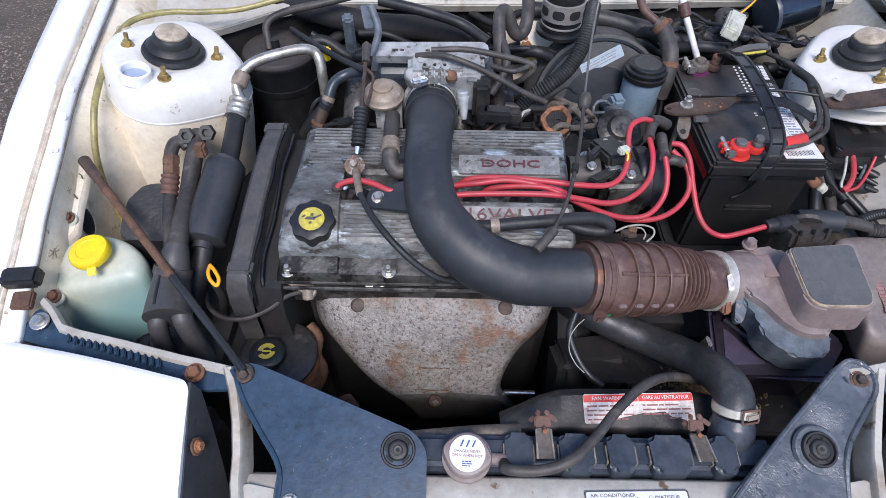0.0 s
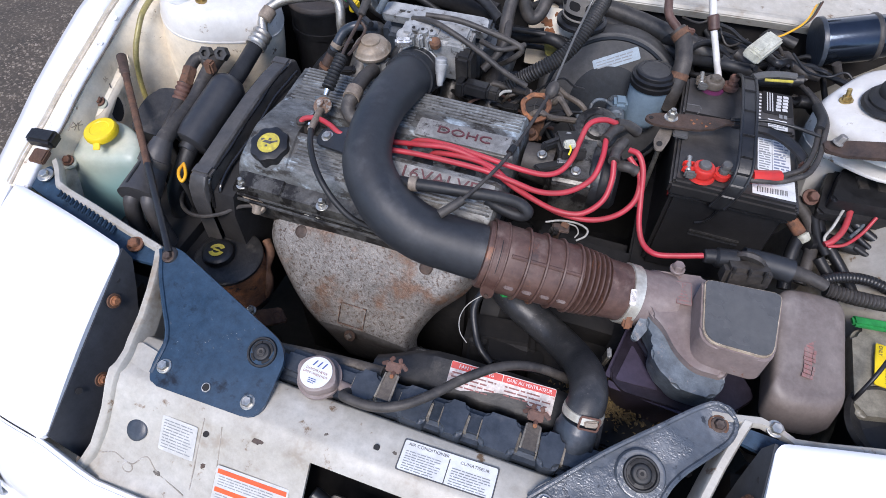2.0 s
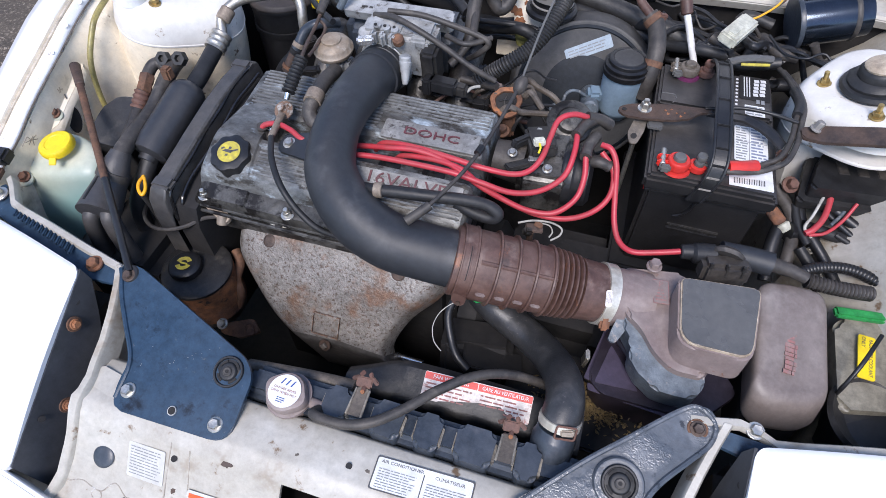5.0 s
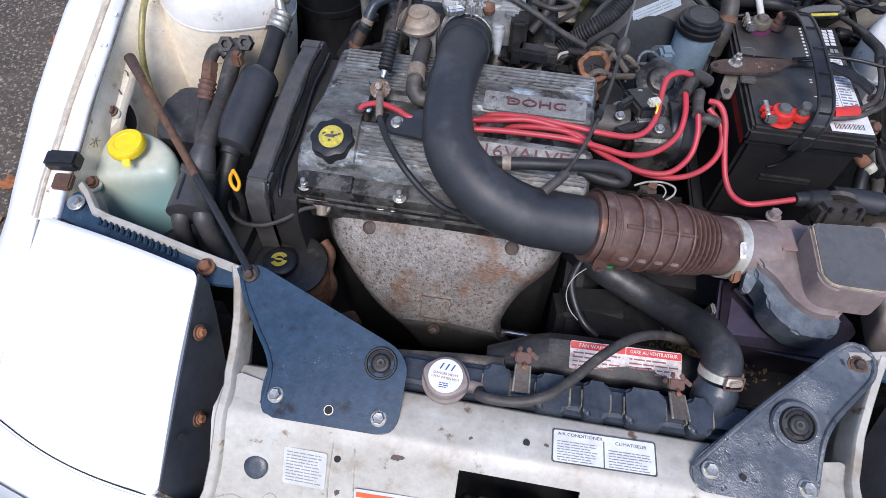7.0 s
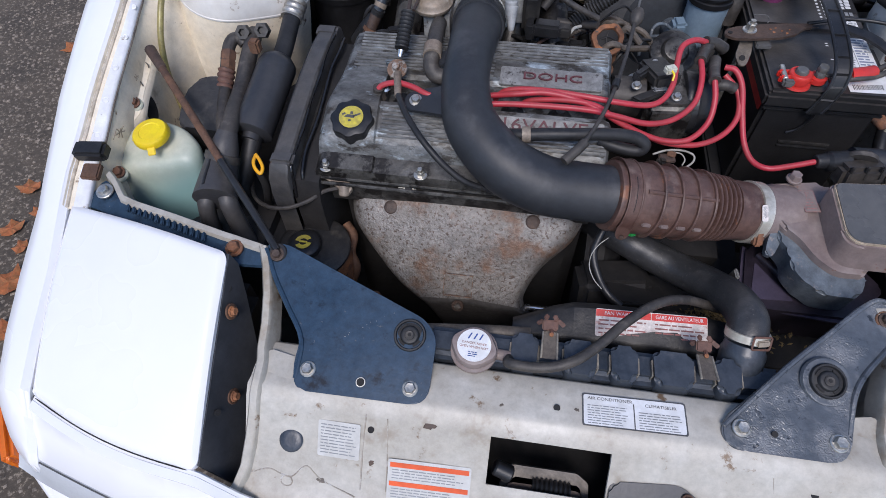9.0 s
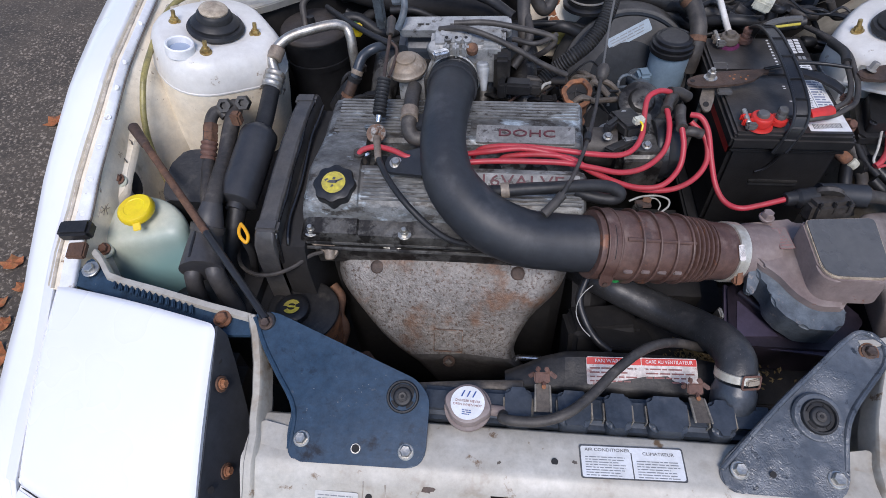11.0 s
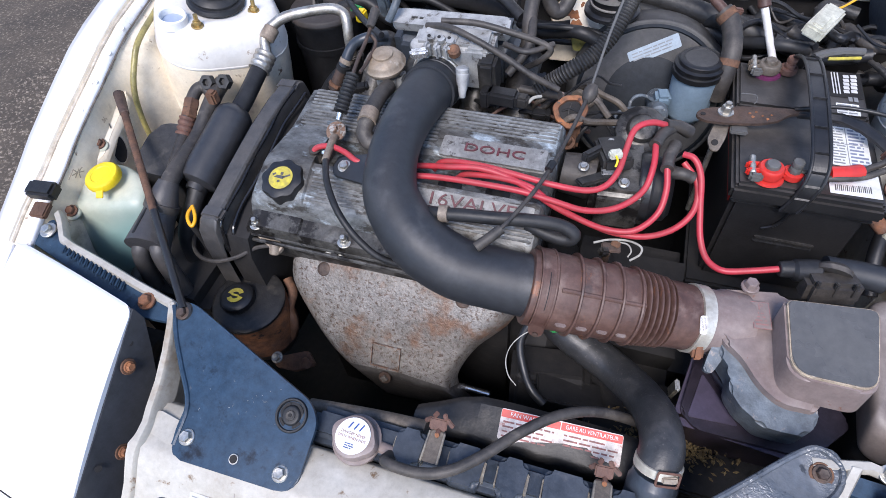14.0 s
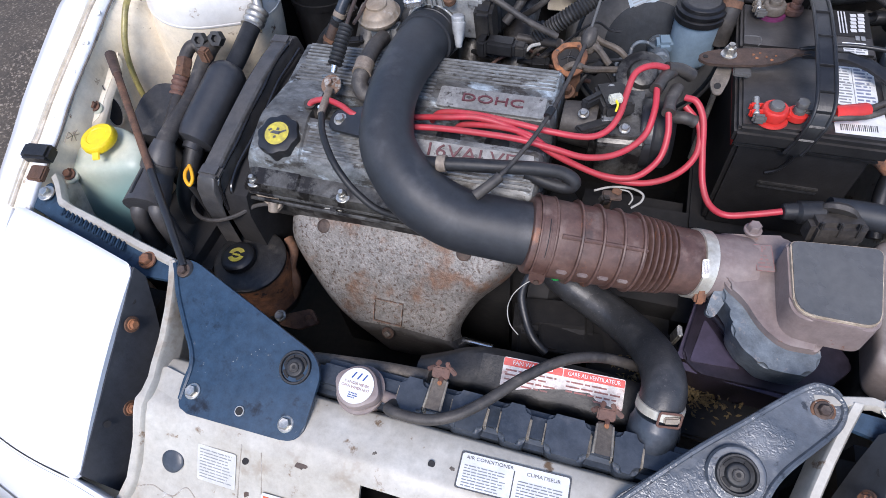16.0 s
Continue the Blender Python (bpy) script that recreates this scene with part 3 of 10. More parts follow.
# ---------------------------------------------------------------- ground
bm = bmesh.new()
bmesh.ops.create_grid(bm, x_segments=8, y_segments=8, size=300)
bmesh.ops.translate(bm, verts=bm.verts, vec=(0, 0, 0.15))
solo("ground", bm, "asphalt", "coarse grey-brown asphalt driveway", "ground", kind="structure")
rnd = random.Random(4)
bm = bmesh.new()
for i in range(9000):
    p = V((rnd.uniform(-2.3, -0.65), rnd.uniform(-0.1, 2.6), 0.15))
    s = rnd.uniform(0.003, 0.009)
    vs = [bm.verts.new(p + V((s * math.cos(a) * rnd.uniform(0.6, 1.2), s * math.sin(a) * rnd.uniform(0.6, 1.2), 0))) for a in (0, 1.5, 3.1, 4.6)]
    top = bm.verts.new(p + V((0, 0, s * rnd.uniform(0.4, 0.9))))
    for k in range(4):
        bm.faces.new((vs[k], vs[(k + 1) % 4], top))
solo("grit", bm, surface("loose_grit", (0.035, 0.028, 0.022), 0.9, col2=(0.30, 0.25, 0.20), big=40.0, bump=0.2), "loose grey and tan grit on asphalt", "grit", kind="stuff")


def fallen_leaf(at, size, turn, tint):
    bm = bmesh.new()
    n = 15
    ring = []
    for k in range(n):
        a = 2 * math.pi * k / n
        r = size * (0.62 + 0.38 * abs(math.cos(2.5 * a))) * (1.15 if k == 0 else 1)
        ring.append(bm.verts.new(V((r * math.cos(a), 0.8 * r * math.sin(a), 0.004 + 0.25 * size * (k % 3 == 0)))))
    c = bm.verts.new((0, 0, 0.008))
    for k in range(n):
        bm.faces.new((ring[k], ring[(k + 1) % n], c))
    bmesh.ops.transform(bm, matrix=pose(*at, 0, 0, turn), verts=bm.verts)
    solo("fallen_leaf", bm, tint, "curled red-brown autumn leaf on the asphalt", "leaf", "leaves on the asphalt")


for i, (x, y) in enumerate(((-1.444, 0.939), (-1.492, 0.862), (-1.376, 0.674), (-1.68, 1.734), (-1.534, 1.034), (-1.797, 1.795), (-1.42, 0.80), (-1.30, 0.52), (-1.70, 1.715))):
    fallen_leaf((x, y, 0.152), 0.03 + 0.012 * (i % 3), 47 * i, "leaf")

# ---------------------------------------------------------------- body shell
WING = ((0.080, 0.822, -0.4905, -0.4870), (0.085, 0.840, -0.501, -0.4870), (0.095, 0.852, -0.513, -0.4870), (0.110, 0.866, -0.525, -0.4880), (0.130, 0.884, -0.535, -0.4935), (0.155, 0.9095, -0.543, -0.4970), (0.22, 0.930, -0.558, -0.508), (0.30, 0.952, -0.572, -0.520), (0.39, 0.980, -0.582, -0.5385),
        (0.43, 0.994, -0.590, -0.5445), (0.50, 1.018, -0.602, -0.550), (0.55, 1.040, -0.607, -0.551), (0.60, 1.060, -0.610, -0.551), (0.65, 1.080, -0.612, -0.550), (0.70, 1.100, -0.613, -0.550), (0.75, 1.113, -0.616, -0.554), (0.85, 1.124, -0.632, -0.566), (1.0, 1.134, -0.658, -0.590), (1.2, 1.140, -0.692, -0.622), (1.4, 1.142, -0.722, -0.650))
# gutter beside the wing: y, wing height, wing edge, inner edge of the flange and its height
GUTTER = ((0.392, 0.981, -0.5405, -0.508, 0.970), (0.44, 0.998, -0.547, -0.514, 0.988), (0.50, 1.018, -0.550, -0.519, 1.006), (0.55, 1.040, -0.551, -0.522, 1.028), (0.60, 1.060, -0.551, -0.523, 1.048), (0.65, 1.080, -0.550, -0.526, 1.064), (0.70, 1.100, -0.550, -0.529, 1.082), (0.75, 1.113, -0.554, -0.533, 1.096), (0.85, 1.124, -0.566, -0.546, 1.108), (1.0, 1.134, -0.590, -0.566, 1.120), (1.2, 1.140, -0.622, -0.598, 1.128))


def fender(side):
    """Front wing: crown, outer side, and the inner flange with its gutter."""
    th = thing("front_wing", mirror((-0.62, 0.5, 0.5), side), "glossy white painted front wing beside the engine bay", "car wing", "front wings")
    rows, channel, flange, seam, bead = [], [], [], [], []
    for y, zf, xo, xi in WING:
        k = min(1.0, max(0.1, (y - 0.076) / 0.06))
        prof = [(xi, zf - 0.020), (xi - 0.001, zf - 0.004), (xi - 0.005, zf), (max(xo + 0.015, 0.5 * (xo + xi)) if xo + 0.015 < xi else 0.5 * (xo + xi), zf - 0.002), (xo, zf - 0.012), (xo - 0.016 * k, zf - 0.034), (xo - 0.035 * k, zf - 0.09), (xo - 0.050 * k, zf - 0.2), (xo - 0.055 * k, zf - 0.36), (xo - 0.03 * k, zf - 0.55)]
        rows.append([mirror((x, y, z), side) for x, z in prof])
    part("outer_panel", grid_sheet(rows, V((0.004 * side, 0, -0.004))), "paint", th)
    for y, zf, xi, xd, zd in GUTTER:
        if side < 0:
            xd = -0.493
        channel.append([mirror((xi + dx, y, zf + dz), side) for dx, dz in ((0.0005, -0.002), (0.002, -0.008), (0.006, -0.0085), (0.009, -0.0075), (0.0125, -0.0095))])
        x0, z0 = xi + 0.0125, zf - 0.0095
        flange.append([mirror((x0 + (xd - x0) * u, y, z0 + (zd - z0) * u + dz), side) for u, dz in ((0.0, 0.0), (0.08, 0.0025), (0.25, 0.0030), (0.75, 0.0022), (0.92, 0.0010), (1.0, -0.0010), (1.01, -0.0040))])
        seam.append(mirror((xd + 0.0014, y, zd - 0.0035), side))
        bead.append(mirror((xi + 0.0045, y, zf - 0.0078), side))
    part("bonnet_gutter", grid_sheet(channel, V((0, 0, -0.003))), "bay_cream", th, "cream stained gutter channel")
    part("flange", grid_sheet(flange, V((0, 0, -0.003))), "flange_white", th, "scuffed white flange with spot welds")
    part("seam_line", tube(bmesh.new(), seam[1:], 0.0015, 6, 4), "chain_tan", th, "dark open seam along the flange")
    part("sealer_bead", tube(bmesh.new(), bead, 0.0026, 8, 4), "seam", th, "brown seam sealer bead")
    for i, (y, zf, xi, xd, zd) in enumerate(GUTTER[2:9]):
        if side > 0:
            p = mirror((0.5 * (xi + 0.0125) + 0.5 * xd, y, 0.5 * (zf - 0.0095) + 0.5 * zd + 0.0026), side)
            part("spot_weld", lathe(bmesh.new(), p, (0.25, -0.38, 0.89), [(0.0052, -0.002), (0.0046, 0.0006), (0.0036, 0.0002), (0.0020, 0.0008)], 14), "flange_white", th)
    return th


fender(1)
fender(-1)


def inner_apron(side):
    """Side wall of the bay below the gutter, from the lamp to the strut tower and beyond."""
    th = thing("inner_wing", mirror((-0.49, 0.7, 0.5), side), "stained off-white inner wing panel of the engine bay", "car panel", "inner wing panels")
    rows = []
    if side > 0:
        for y, xb, zt, k in ((0.37, -0.512, 0.962, 0.0), (0.45, -0.515, 0.982, 0.25), (0.52, -0.520, 1.006, 0.28), (0.58, -0.523, 1.032, 0.10), (0.63, -0.525, 1.050, 0.10), (0.67, -0.527, 1.063, 0.05), (0.71, -0.530, 1.077, 0.45), (0.76, -0.534, 1.090, 1.1), (0.85, -0.546, 1.100, 1.25), (1.0, -0.566, 1.112, 1.4), (1.2, -0.598, 1.120, 1.4)):
            rows.append([mirror((xb + dx * k, y, zt + dz), side) for dx, dz in ((0.0, 0.0), (0.008, -0.008), (0.022, -0.022), (0.040, -0.06), (0.055, -0.12), (0.068, -0.22), (0.076, -0.55))])
    else:
        for y, zt, k in ((0.37, 0.965, 0.0), (0.45, 0.985, 0.0), (0.55, 1.012, 0.15), (0.62, 1.036, 0.6), (0.68, 1.055, 1.0), (0.80, 1.075, 1.0), (1.0, 1.09, 1.0), (1.2, 1.10, 1.0)):
            rows.append([mirror((-0.494 + dx * k + 0.004 * (1 - k) * (dz < -0.02), y, zt + dz), side) for dx, dz in ((0.0, 0.0), (0.006, -0.010), (0.016, -0.025), (0.045, -0.07), (0.090, -0.12), (0.135, -0.17), (0.165, -0.55))])
    part("panel", grid_sheet(rows, V((-0.004 * side, 0, 0))), "bay_cream" if side > 0 else "bay_paint", th)
    if side > 0:
        p, ax, up = V((-0.5185, 0.6110, 0.966)), V((0.93, -0.16, 0.30)).normalized(), V((-0.30, 0.50, 0.81))
        up = (up - ax * up.dot(ax)).normalized()
        across = up.cross(ax)
        # the hole is a flat black oval, its inner shade painted on the panel
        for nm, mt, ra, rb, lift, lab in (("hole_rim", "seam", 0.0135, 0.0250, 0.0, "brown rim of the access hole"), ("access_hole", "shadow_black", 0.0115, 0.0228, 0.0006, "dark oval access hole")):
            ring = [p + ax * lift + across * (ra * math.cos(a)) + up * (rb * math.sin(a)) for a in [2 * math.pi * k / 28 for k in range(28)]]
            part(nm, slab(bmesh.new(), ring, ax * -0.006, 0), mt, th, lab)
    for y, z in ((0.70, 0.93), (0.58, 0.90), (0.78, 0.99)):
        x = ((-0.448 if y > 0.65 else -0.526) if side > 0 else -0.434 if y < 0.65 else -0.379)
        bolt(th, mirror((x, y, z), side), (0.9 * side, 0, 0.35), 0.006, "bay_paint", 1.6, h=0.5)
    return th


inner_apron(1)
inner_apron(-1)


def strut_tower(side):
    c = V((-0.415, 0.850, 1.108)) if side > 0 else V((0.711, 0.900, 1.094))
    n = V((0.22 * side, -0.02, 0.97)).normalized()
    u = V((0.97 * side, 0, -0.22)).normalized()
    th = thing("strut_tower", (c.x, c.y, 0.6), "white painted suspension strut tower with rubber-capped mount", "strut tower", "strut towers")
    bm = bmesh.new()

    def wob(a, i):
        return 1.0 + 0.05 * math.cos(4 * a) + 0.02 * math.sin(3 * a)
    lathe(bm, c - n * 0.607, n, [(0.110, 0.540), (0.112, 0.553), (0.112, 0.555), (0.109, 0.575), (0.104, 0.590), (0.097, 0.600), (0.088, 0.6055), (0.060, 0.6075), (0.052, 0.604), (0.02, 0.600)], 48, wob)
    skirt = lathe(bmesh.new(), c - n * 0.607, n, [(0.122, 0), (0.118, 0.35), (0.115, 0.50), (0.1118, 0.550)], 48, wob)
    for m_, top_ in ((bm, True), (skirt, False)):
        if side < 0:
            for v in m_.verts:
                if v.co.z < 1.045:
                    v.co.y = max(v.co.y, 0.850)
                v.co.x = c.x + (v.co.x - c.x) * 0.90
        part("tower_top" if top_ else "tower_skirt", m_, "tower_paint" if top_ or side < 0 else "bay_cream", th, "" if top_ else "cream stained skirt of the tower")
    bm = lathe(bmesh.new(), c - n * 0.027, n, [(0.1115, -0.030), (0.1130, -0.0285), (0.1130, -0.026), (0.1110, -0.024)], 48, wob)
    if side < 0:
        for v in bm.verts:
            v.co.x = c.x + (v.co.x - c.x) * 0.90
    part("seam_lip", bm, "tower_paint", th)
    bm = bmesh.new()
    lathe(bm, c - n * 0.001, n, [(0.046, 0), (0.047, 0.003), (0.044, 0.008), (0.039, 0.009), (0.039, 0.013), (0.034, 0.018), (0.029, 0.020), (0.028, 0.028), (0.024, 0.032), (0.02, 0.033)], 36)
    part("mount_rubber", bm, "rubber", th, "glossy black stepped rubber mount")
    part("dust_cap", lathe(bmesh.new(), c + n * 0.031, n, [(0.023, 0), (0.0235, 0.003), (0.021, 0.006), (0.012, 0.0075)], 28), "rim_cream", th, "pale tan metal dust cap")
    for dx, dy in ((-0.067, -0.006), (0.008, -0.071), (0.064, 0.008)):
        p = c + u * dx + V((0, dy, 0))
        bm = hex_head(bmesh.new(), p, n, 0.0065, 1.5, 0.9)
        rod(bm, p + n * 0.005, p + n * 0.019, 0.0035, seg=10)
        part("stud_nut", bm, "brass", th, "yellow zinc nut on a threaded stud")
    if side > 0:
        bm = bmesh.new()
        t = bmesh.new()
        lathe(t, (-0.446, 0.772, 1.109), n, [(0.0235, 0), (0.0225, 0.015), (0.0205, 0.0165), (0.0185, 0.015), (0.0175, 0.004)], 32)
        absorb(bm, t)
        part("plastic_ring", bm, "ring_white", th, "white plastic ring")
        part("ring_floor", lathe(bmesh.new(), (-0.446, 0.772, 1.108), n, [(0.0175, 0), (0.0175, 0.0062)], 28), "sky_blue", th, "pale blue floor of the ring")
    return th


strut_tower(1)
strut_tower(-1)

# open bonnet above and behind the bay
th = thing("open_bonnet", (MID, 1.30, 1.16), "white bonnet propped wide open above the engine bay", "bonnet")
rows = []
for i in range(9):
    x = MID + (i - 4) / 4 * 0.66
    rows.append([(x, 1.34 + 0.48 * v - 0.03 * math.sin(math.pi * v), 1.17 + 0.95 * v - 0.02 * abs(i - 4) / 4) for v in (0, 0.25, 0.5, 0.75, 1.0)])
part("skin", grid_sheet(rows, V((0, 0.012, -0.006))), "paint", th)
o = rounded([V((MID + dx, 1.325 + 0.48 * v, 1.17 + 0.95 * v)) for dx, v in ((-0.5, 0.08), (0.5, 0.08), (0.46, 0.9), (-0.46, 0.9))], 0.06)
part("liner", slab(bmesh.new(), o, (0, 0.018, -0.01), 0.004), "shadow_black", th, "black felt liner")

# front panel over the radiator
XL, XR = -0.185, 2 * MID + 0.185
th = thing("radiator_support_panel", (MID, 0.2, 0.8), "grimy white radiator support panel with labels and latch opening", "car panel")
ox0, ox1 = 0.082, 0.220
ys = [0.268, 0.262, 0.256, 0.236, 0.208, 0.198, 0.186, 0.182, 0.140, 0.110, 0.085]
zs = [0.885, 0.914, 0.922, 0.9245, 0.9245, 0.921, 0.9125, 0.908, 0.862, 0.836, 0.826]
xs = [XL - 0.03, XL, XL + 0.05, -0.09, 0.0, ox0, 0.12, 0.18, ox1, 0.30, 0.38, 0.46, XR, XR + 0.03]
bm = bmesh.new()
vs = [[bm.verts.new((x, y, z + 0.006 * min(1, max(0, (abs(x - MID) - 0.25) / 0.1)) * (0.2 > y))) for x in xs] for y, z in zip(ys, zs)]
for i in range(len(ys) - 1):
    for k in range(len(xs) - 1):
        if 7 <= i < 8 and ox0 - 0.001 <= xs[k] and xs[k + 1] <= ox1 + 0.001:
            continue
        bm.faces.new((vs[i][k], vs[i][k + 1], vs[i + 1][k + 1], vs[i + 1][k]))
ext = bmesh.ops.extrude_face_region(bm, geom=bm.faces[:])
bmesh.ops.translate(bm, verts=[v for v in ext["geom"] if isinstance(v, bmesh.types.BMVert)], vec=(0, 0.002, -0.005))
part("panel", bm, "bay_paint", th, smooth=50)
for x, y, z in ((0.154, 0.221, 0.9246), (-0.06, 0.172, 0.899), (0.44, 0.172, 0.899)):
    part("hole", lathe(bmesh.new(), (x, y, z), (0, -0.3, 1), [(0.004, 0), (0.004, 0.0008)], 14), "shadow_black", th, "small dark hole")
for x in (-0.157, 2 * MID + 0.157):
    part("rubber_plug", lathe(bmesh.new(), (x, 0.153, 0.878), (0, -0.55, 0.83), [(0.0140, 0), (0.0148, 0.003), (0.0125, 0.005), (0.006, 0.0053)], 26), "tank_black", th, "blue-grey rubber plug")
def on_panel(x, y, lift=0.0):
    for (y1, z1), (y0, z0) in zip(zip(ys, zs), zip(ys[1:], zs[1:])):
        if y0 <= y <= y1:
            return V((x, y, z0 + (z1 - z0) * (y - y0) / (y1 - y0) + lift + 0.006 * min(1, max(0, (abs(x - MID) - 0.25) / 0.1)) * (0.2 > y)))


for run in (((-0.207, 0.115), (-0.184, 0.122), (-0.168, 0.119), (-0.154, 0.118), (-0.142, 0.128), (-0.134, 0.130), (-0.120, 0.121), (-0.104, 0.116), (-0.074, 0.108)), ((-0.068, 0.116), (-0.069, 0.150), (-0.067, 0.186)), ((-0.036, 0.118), (-0.038, 0.150), (-0.041, 0.184)),
            ((0.385, 0.125), (0.40, 0.155), (0.395, 0.182)), ((0.47, 0.118), (0.44, 0.122), (0.43, 0.112), (0.39, 0.108), (0.36, 0.110))):
    part("pressed_crease", tube(bmesh.new(), [on_panel(x, y, -0.0004) for x, y in run], 0.0010, 6, 5), "stain", th, "thin brown crease line")
part("pressed_ring", tube(bmesh.new(), [on_panel(-0.160 + 0.0075 * math.cos(a), 0.113 + 0.0050 * math.sin(a), -0.0004) for a in (0, 0.9, 1.8, 2.7, 3.6, 4.5, 5.4, 6.283)], 0.0010, 6, 4), "stain", th, "small pressed ring")
for x, y, r, s in ((0.010, 0.184, 0.0062, 2), (-0.057, 0.144, 0.0040, 4), (-0.118, 0.1195, 0.0045, 1), (0.33, 0.150, 0.0045, 5), (0.40, 0.204, 0.003, 7), (-0.012, 0.212, 0.0028, 3), (0.177, 0.222, 0.0026, 1), (0.09, 0.215, 0.0022, 9)):
    bm = lathe(bmesh.new(), on_panel(x, y, -0.0005), (0, -0.5, 0.85) if y < 0.19 else (0, -0.1, 1), [(r, 0), (r * 0.9, 0.0009), (r * 0.5, 0.001)], 14, lambda a, i, s=s: 1 + 0.28 * math.sin(2 * a + s) + 0.2 * math.sin(5 * a + 2 * s))
    part("rust_chip", bm, "rust_dark" if s % 2 == 0 else "chain_tan", th, "small rusty paint chip")
SLOPE_UP = V((0, 0.67, 0.74))
m = axes((-0.0985, 0.159, 0.8840), (1, 0, 0), SLOPE_UP) @ Matrix.Diagonal((0.84, 0.96, 1, 1))
lb = sticker(th, m, 0.062, 0.05, "label_faded", label="faded white label with worn print")
print_bars(lb, m, 0.054, 0.043, 10, "ink_grey", 3, fill=0.32)
chord = on_panel(0.0145, 0.151) - on_panel(0.0145, 0.1135)
m = axes(on_panel(0.0145, 0.151).lerp(on_panel(0.0145, 0.1135), 0.5) + V((0, -0.0006, 0.0010)), (1, 0.03, 0), chord)
lb = sticker(th, m, 0.100, 0.052, "label_faded", label="white and orange warning label")
for dy in (0.019, -0.005):
    sticker(lb, m @ Matrix.Translation((0, dy, 0.0004)), 0.095, 0.006, "orange_print", "orange_band", 0.0005)
print_bars(lb, m @ Matrix.Translation((0, 0.0075, 0)), 0.09, 0.014, 4, "ink_grey", 5, fill=0.35)
print_bars(lb, m @ Matrix.Translation((0, -0.0165, 0)), 0.09, 0.014, 4, "ink_grey", 6, fill=0.35)
m = axes((0.242, 0.2260, 0.9246), (1, 0.03, 0), (0, 1, 0)) @ Matrix.Diagonal((1.02, 0.88, 1, 1))
lb = sticker(th, m, 0.116, 0.044, "ink", label="white air conditioner label with black border")
sticker(lb, m @ Matrix.Translation((0, 0, 0.0003)), 0.1125, 0.0405, "paper", "label_face")
sticker(lb, m @ Matrix.Translation((0, -0.004, 0.0006)), 0.0012, 0.034, "ink", "divider", 0.0002)
lettering(lb, "AIR CONDITIONER", 0.0058, m @ Matrix.Translation((-0.0265, 0.0155, 0.0010)), "ink", depth=0.0001)
lettering(lb, "CLIMATISEUR", 0.0058, m @ Matrix.Translation((0.030, 0.0125, 0.0010)), "ink", depth=0.0001)
print_bars(lb, m @ Matrix.Translation((-0.028, -0.006, 0.0005)), 0.048, 0.027, 8, "ink_grey", 7, fill=0.32)
print_bars(lb, m @ Matrix.Translation((0.029, -0.008, 0.0005)), 0.048, 0.024, 7, "ink_grey", 8, fill=0.32)

# bonnet latch in the opening
th = thing("bonnet_latch", (0.15, 0.14, 0.80), "dusty dark steel bonnet latch with a coil spring in its opening", "latch")
bm = bmesh.new()
slab(bm, rounded([(0.108, 0.150, 0.850), (0.195, 0.150, 0.852), (0.200, 0.118, 0.836), (0.180, 0.112, 0.832), (0.120, 0.112, 0.832), (0.104, 0.118, 0.836)], 0.006), (0, 0, -0.006))
part("latch_plate", bm, "rust_dark", th)
o = rounded([V(p) for p in ((0.104, 0.162, 0.848), (0.112, 0.170, 0.853), (0.190, 0.170, 0.853), (0.204, 0.162, 0.848), (0.206, 0.144, 0.838), (0.199, 0.144, 0.838), (0.194, 0.158, 0.846), (0.114, 0.158, 0.846), (0.106, 0.145, 0.838), (0.098, 0.146, 0.838))], 0.003)
part("latch_bridge", slab(bmesh.new(), o, (0, 0.003, -0.005), 0.001), "chain_tan", th, "grey-brown pressed steel bridge")
part("spring", tube(bmesh.new(), [(0.138, 0.150, 0.846), (0.16, 0.150, 0.847), (0.182, 0.150, 0.846)], 0.0085, 12, pitch=0.0055, rib=0.002), "black", th, "black coil spring")
part("release_rod", rod(bmesh.new(), (0.090, 0.160, 0.868), (0.112, 0.155, 0.862), 0.010, seg=16, bev=0.002), "black", th)
# black box that paints the shade inside the latch opening
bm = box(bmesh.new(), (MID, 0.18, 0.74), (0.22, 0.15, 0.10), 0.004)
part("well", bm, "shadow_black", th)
o = rounded([(0.222, 0.158, 0.885), (0.300, 0.164, 0.890), (0.345, 0.140, 0.872), (0.345, 0.090, 0.845), (0.222, 0.088, 0.842)], 0.012)
bm = slab(bmesh.new(), o, (0, 0.004, -0.010), 0.003)
part("striker_guide", bm, "bracket_grey", th, "grey-black plastic guide with a rusty bolt")
bolt(th, (0.308, 0.150, 0.884), (0, -0.6, 0.8), 0.0055, "rust", 1.3)


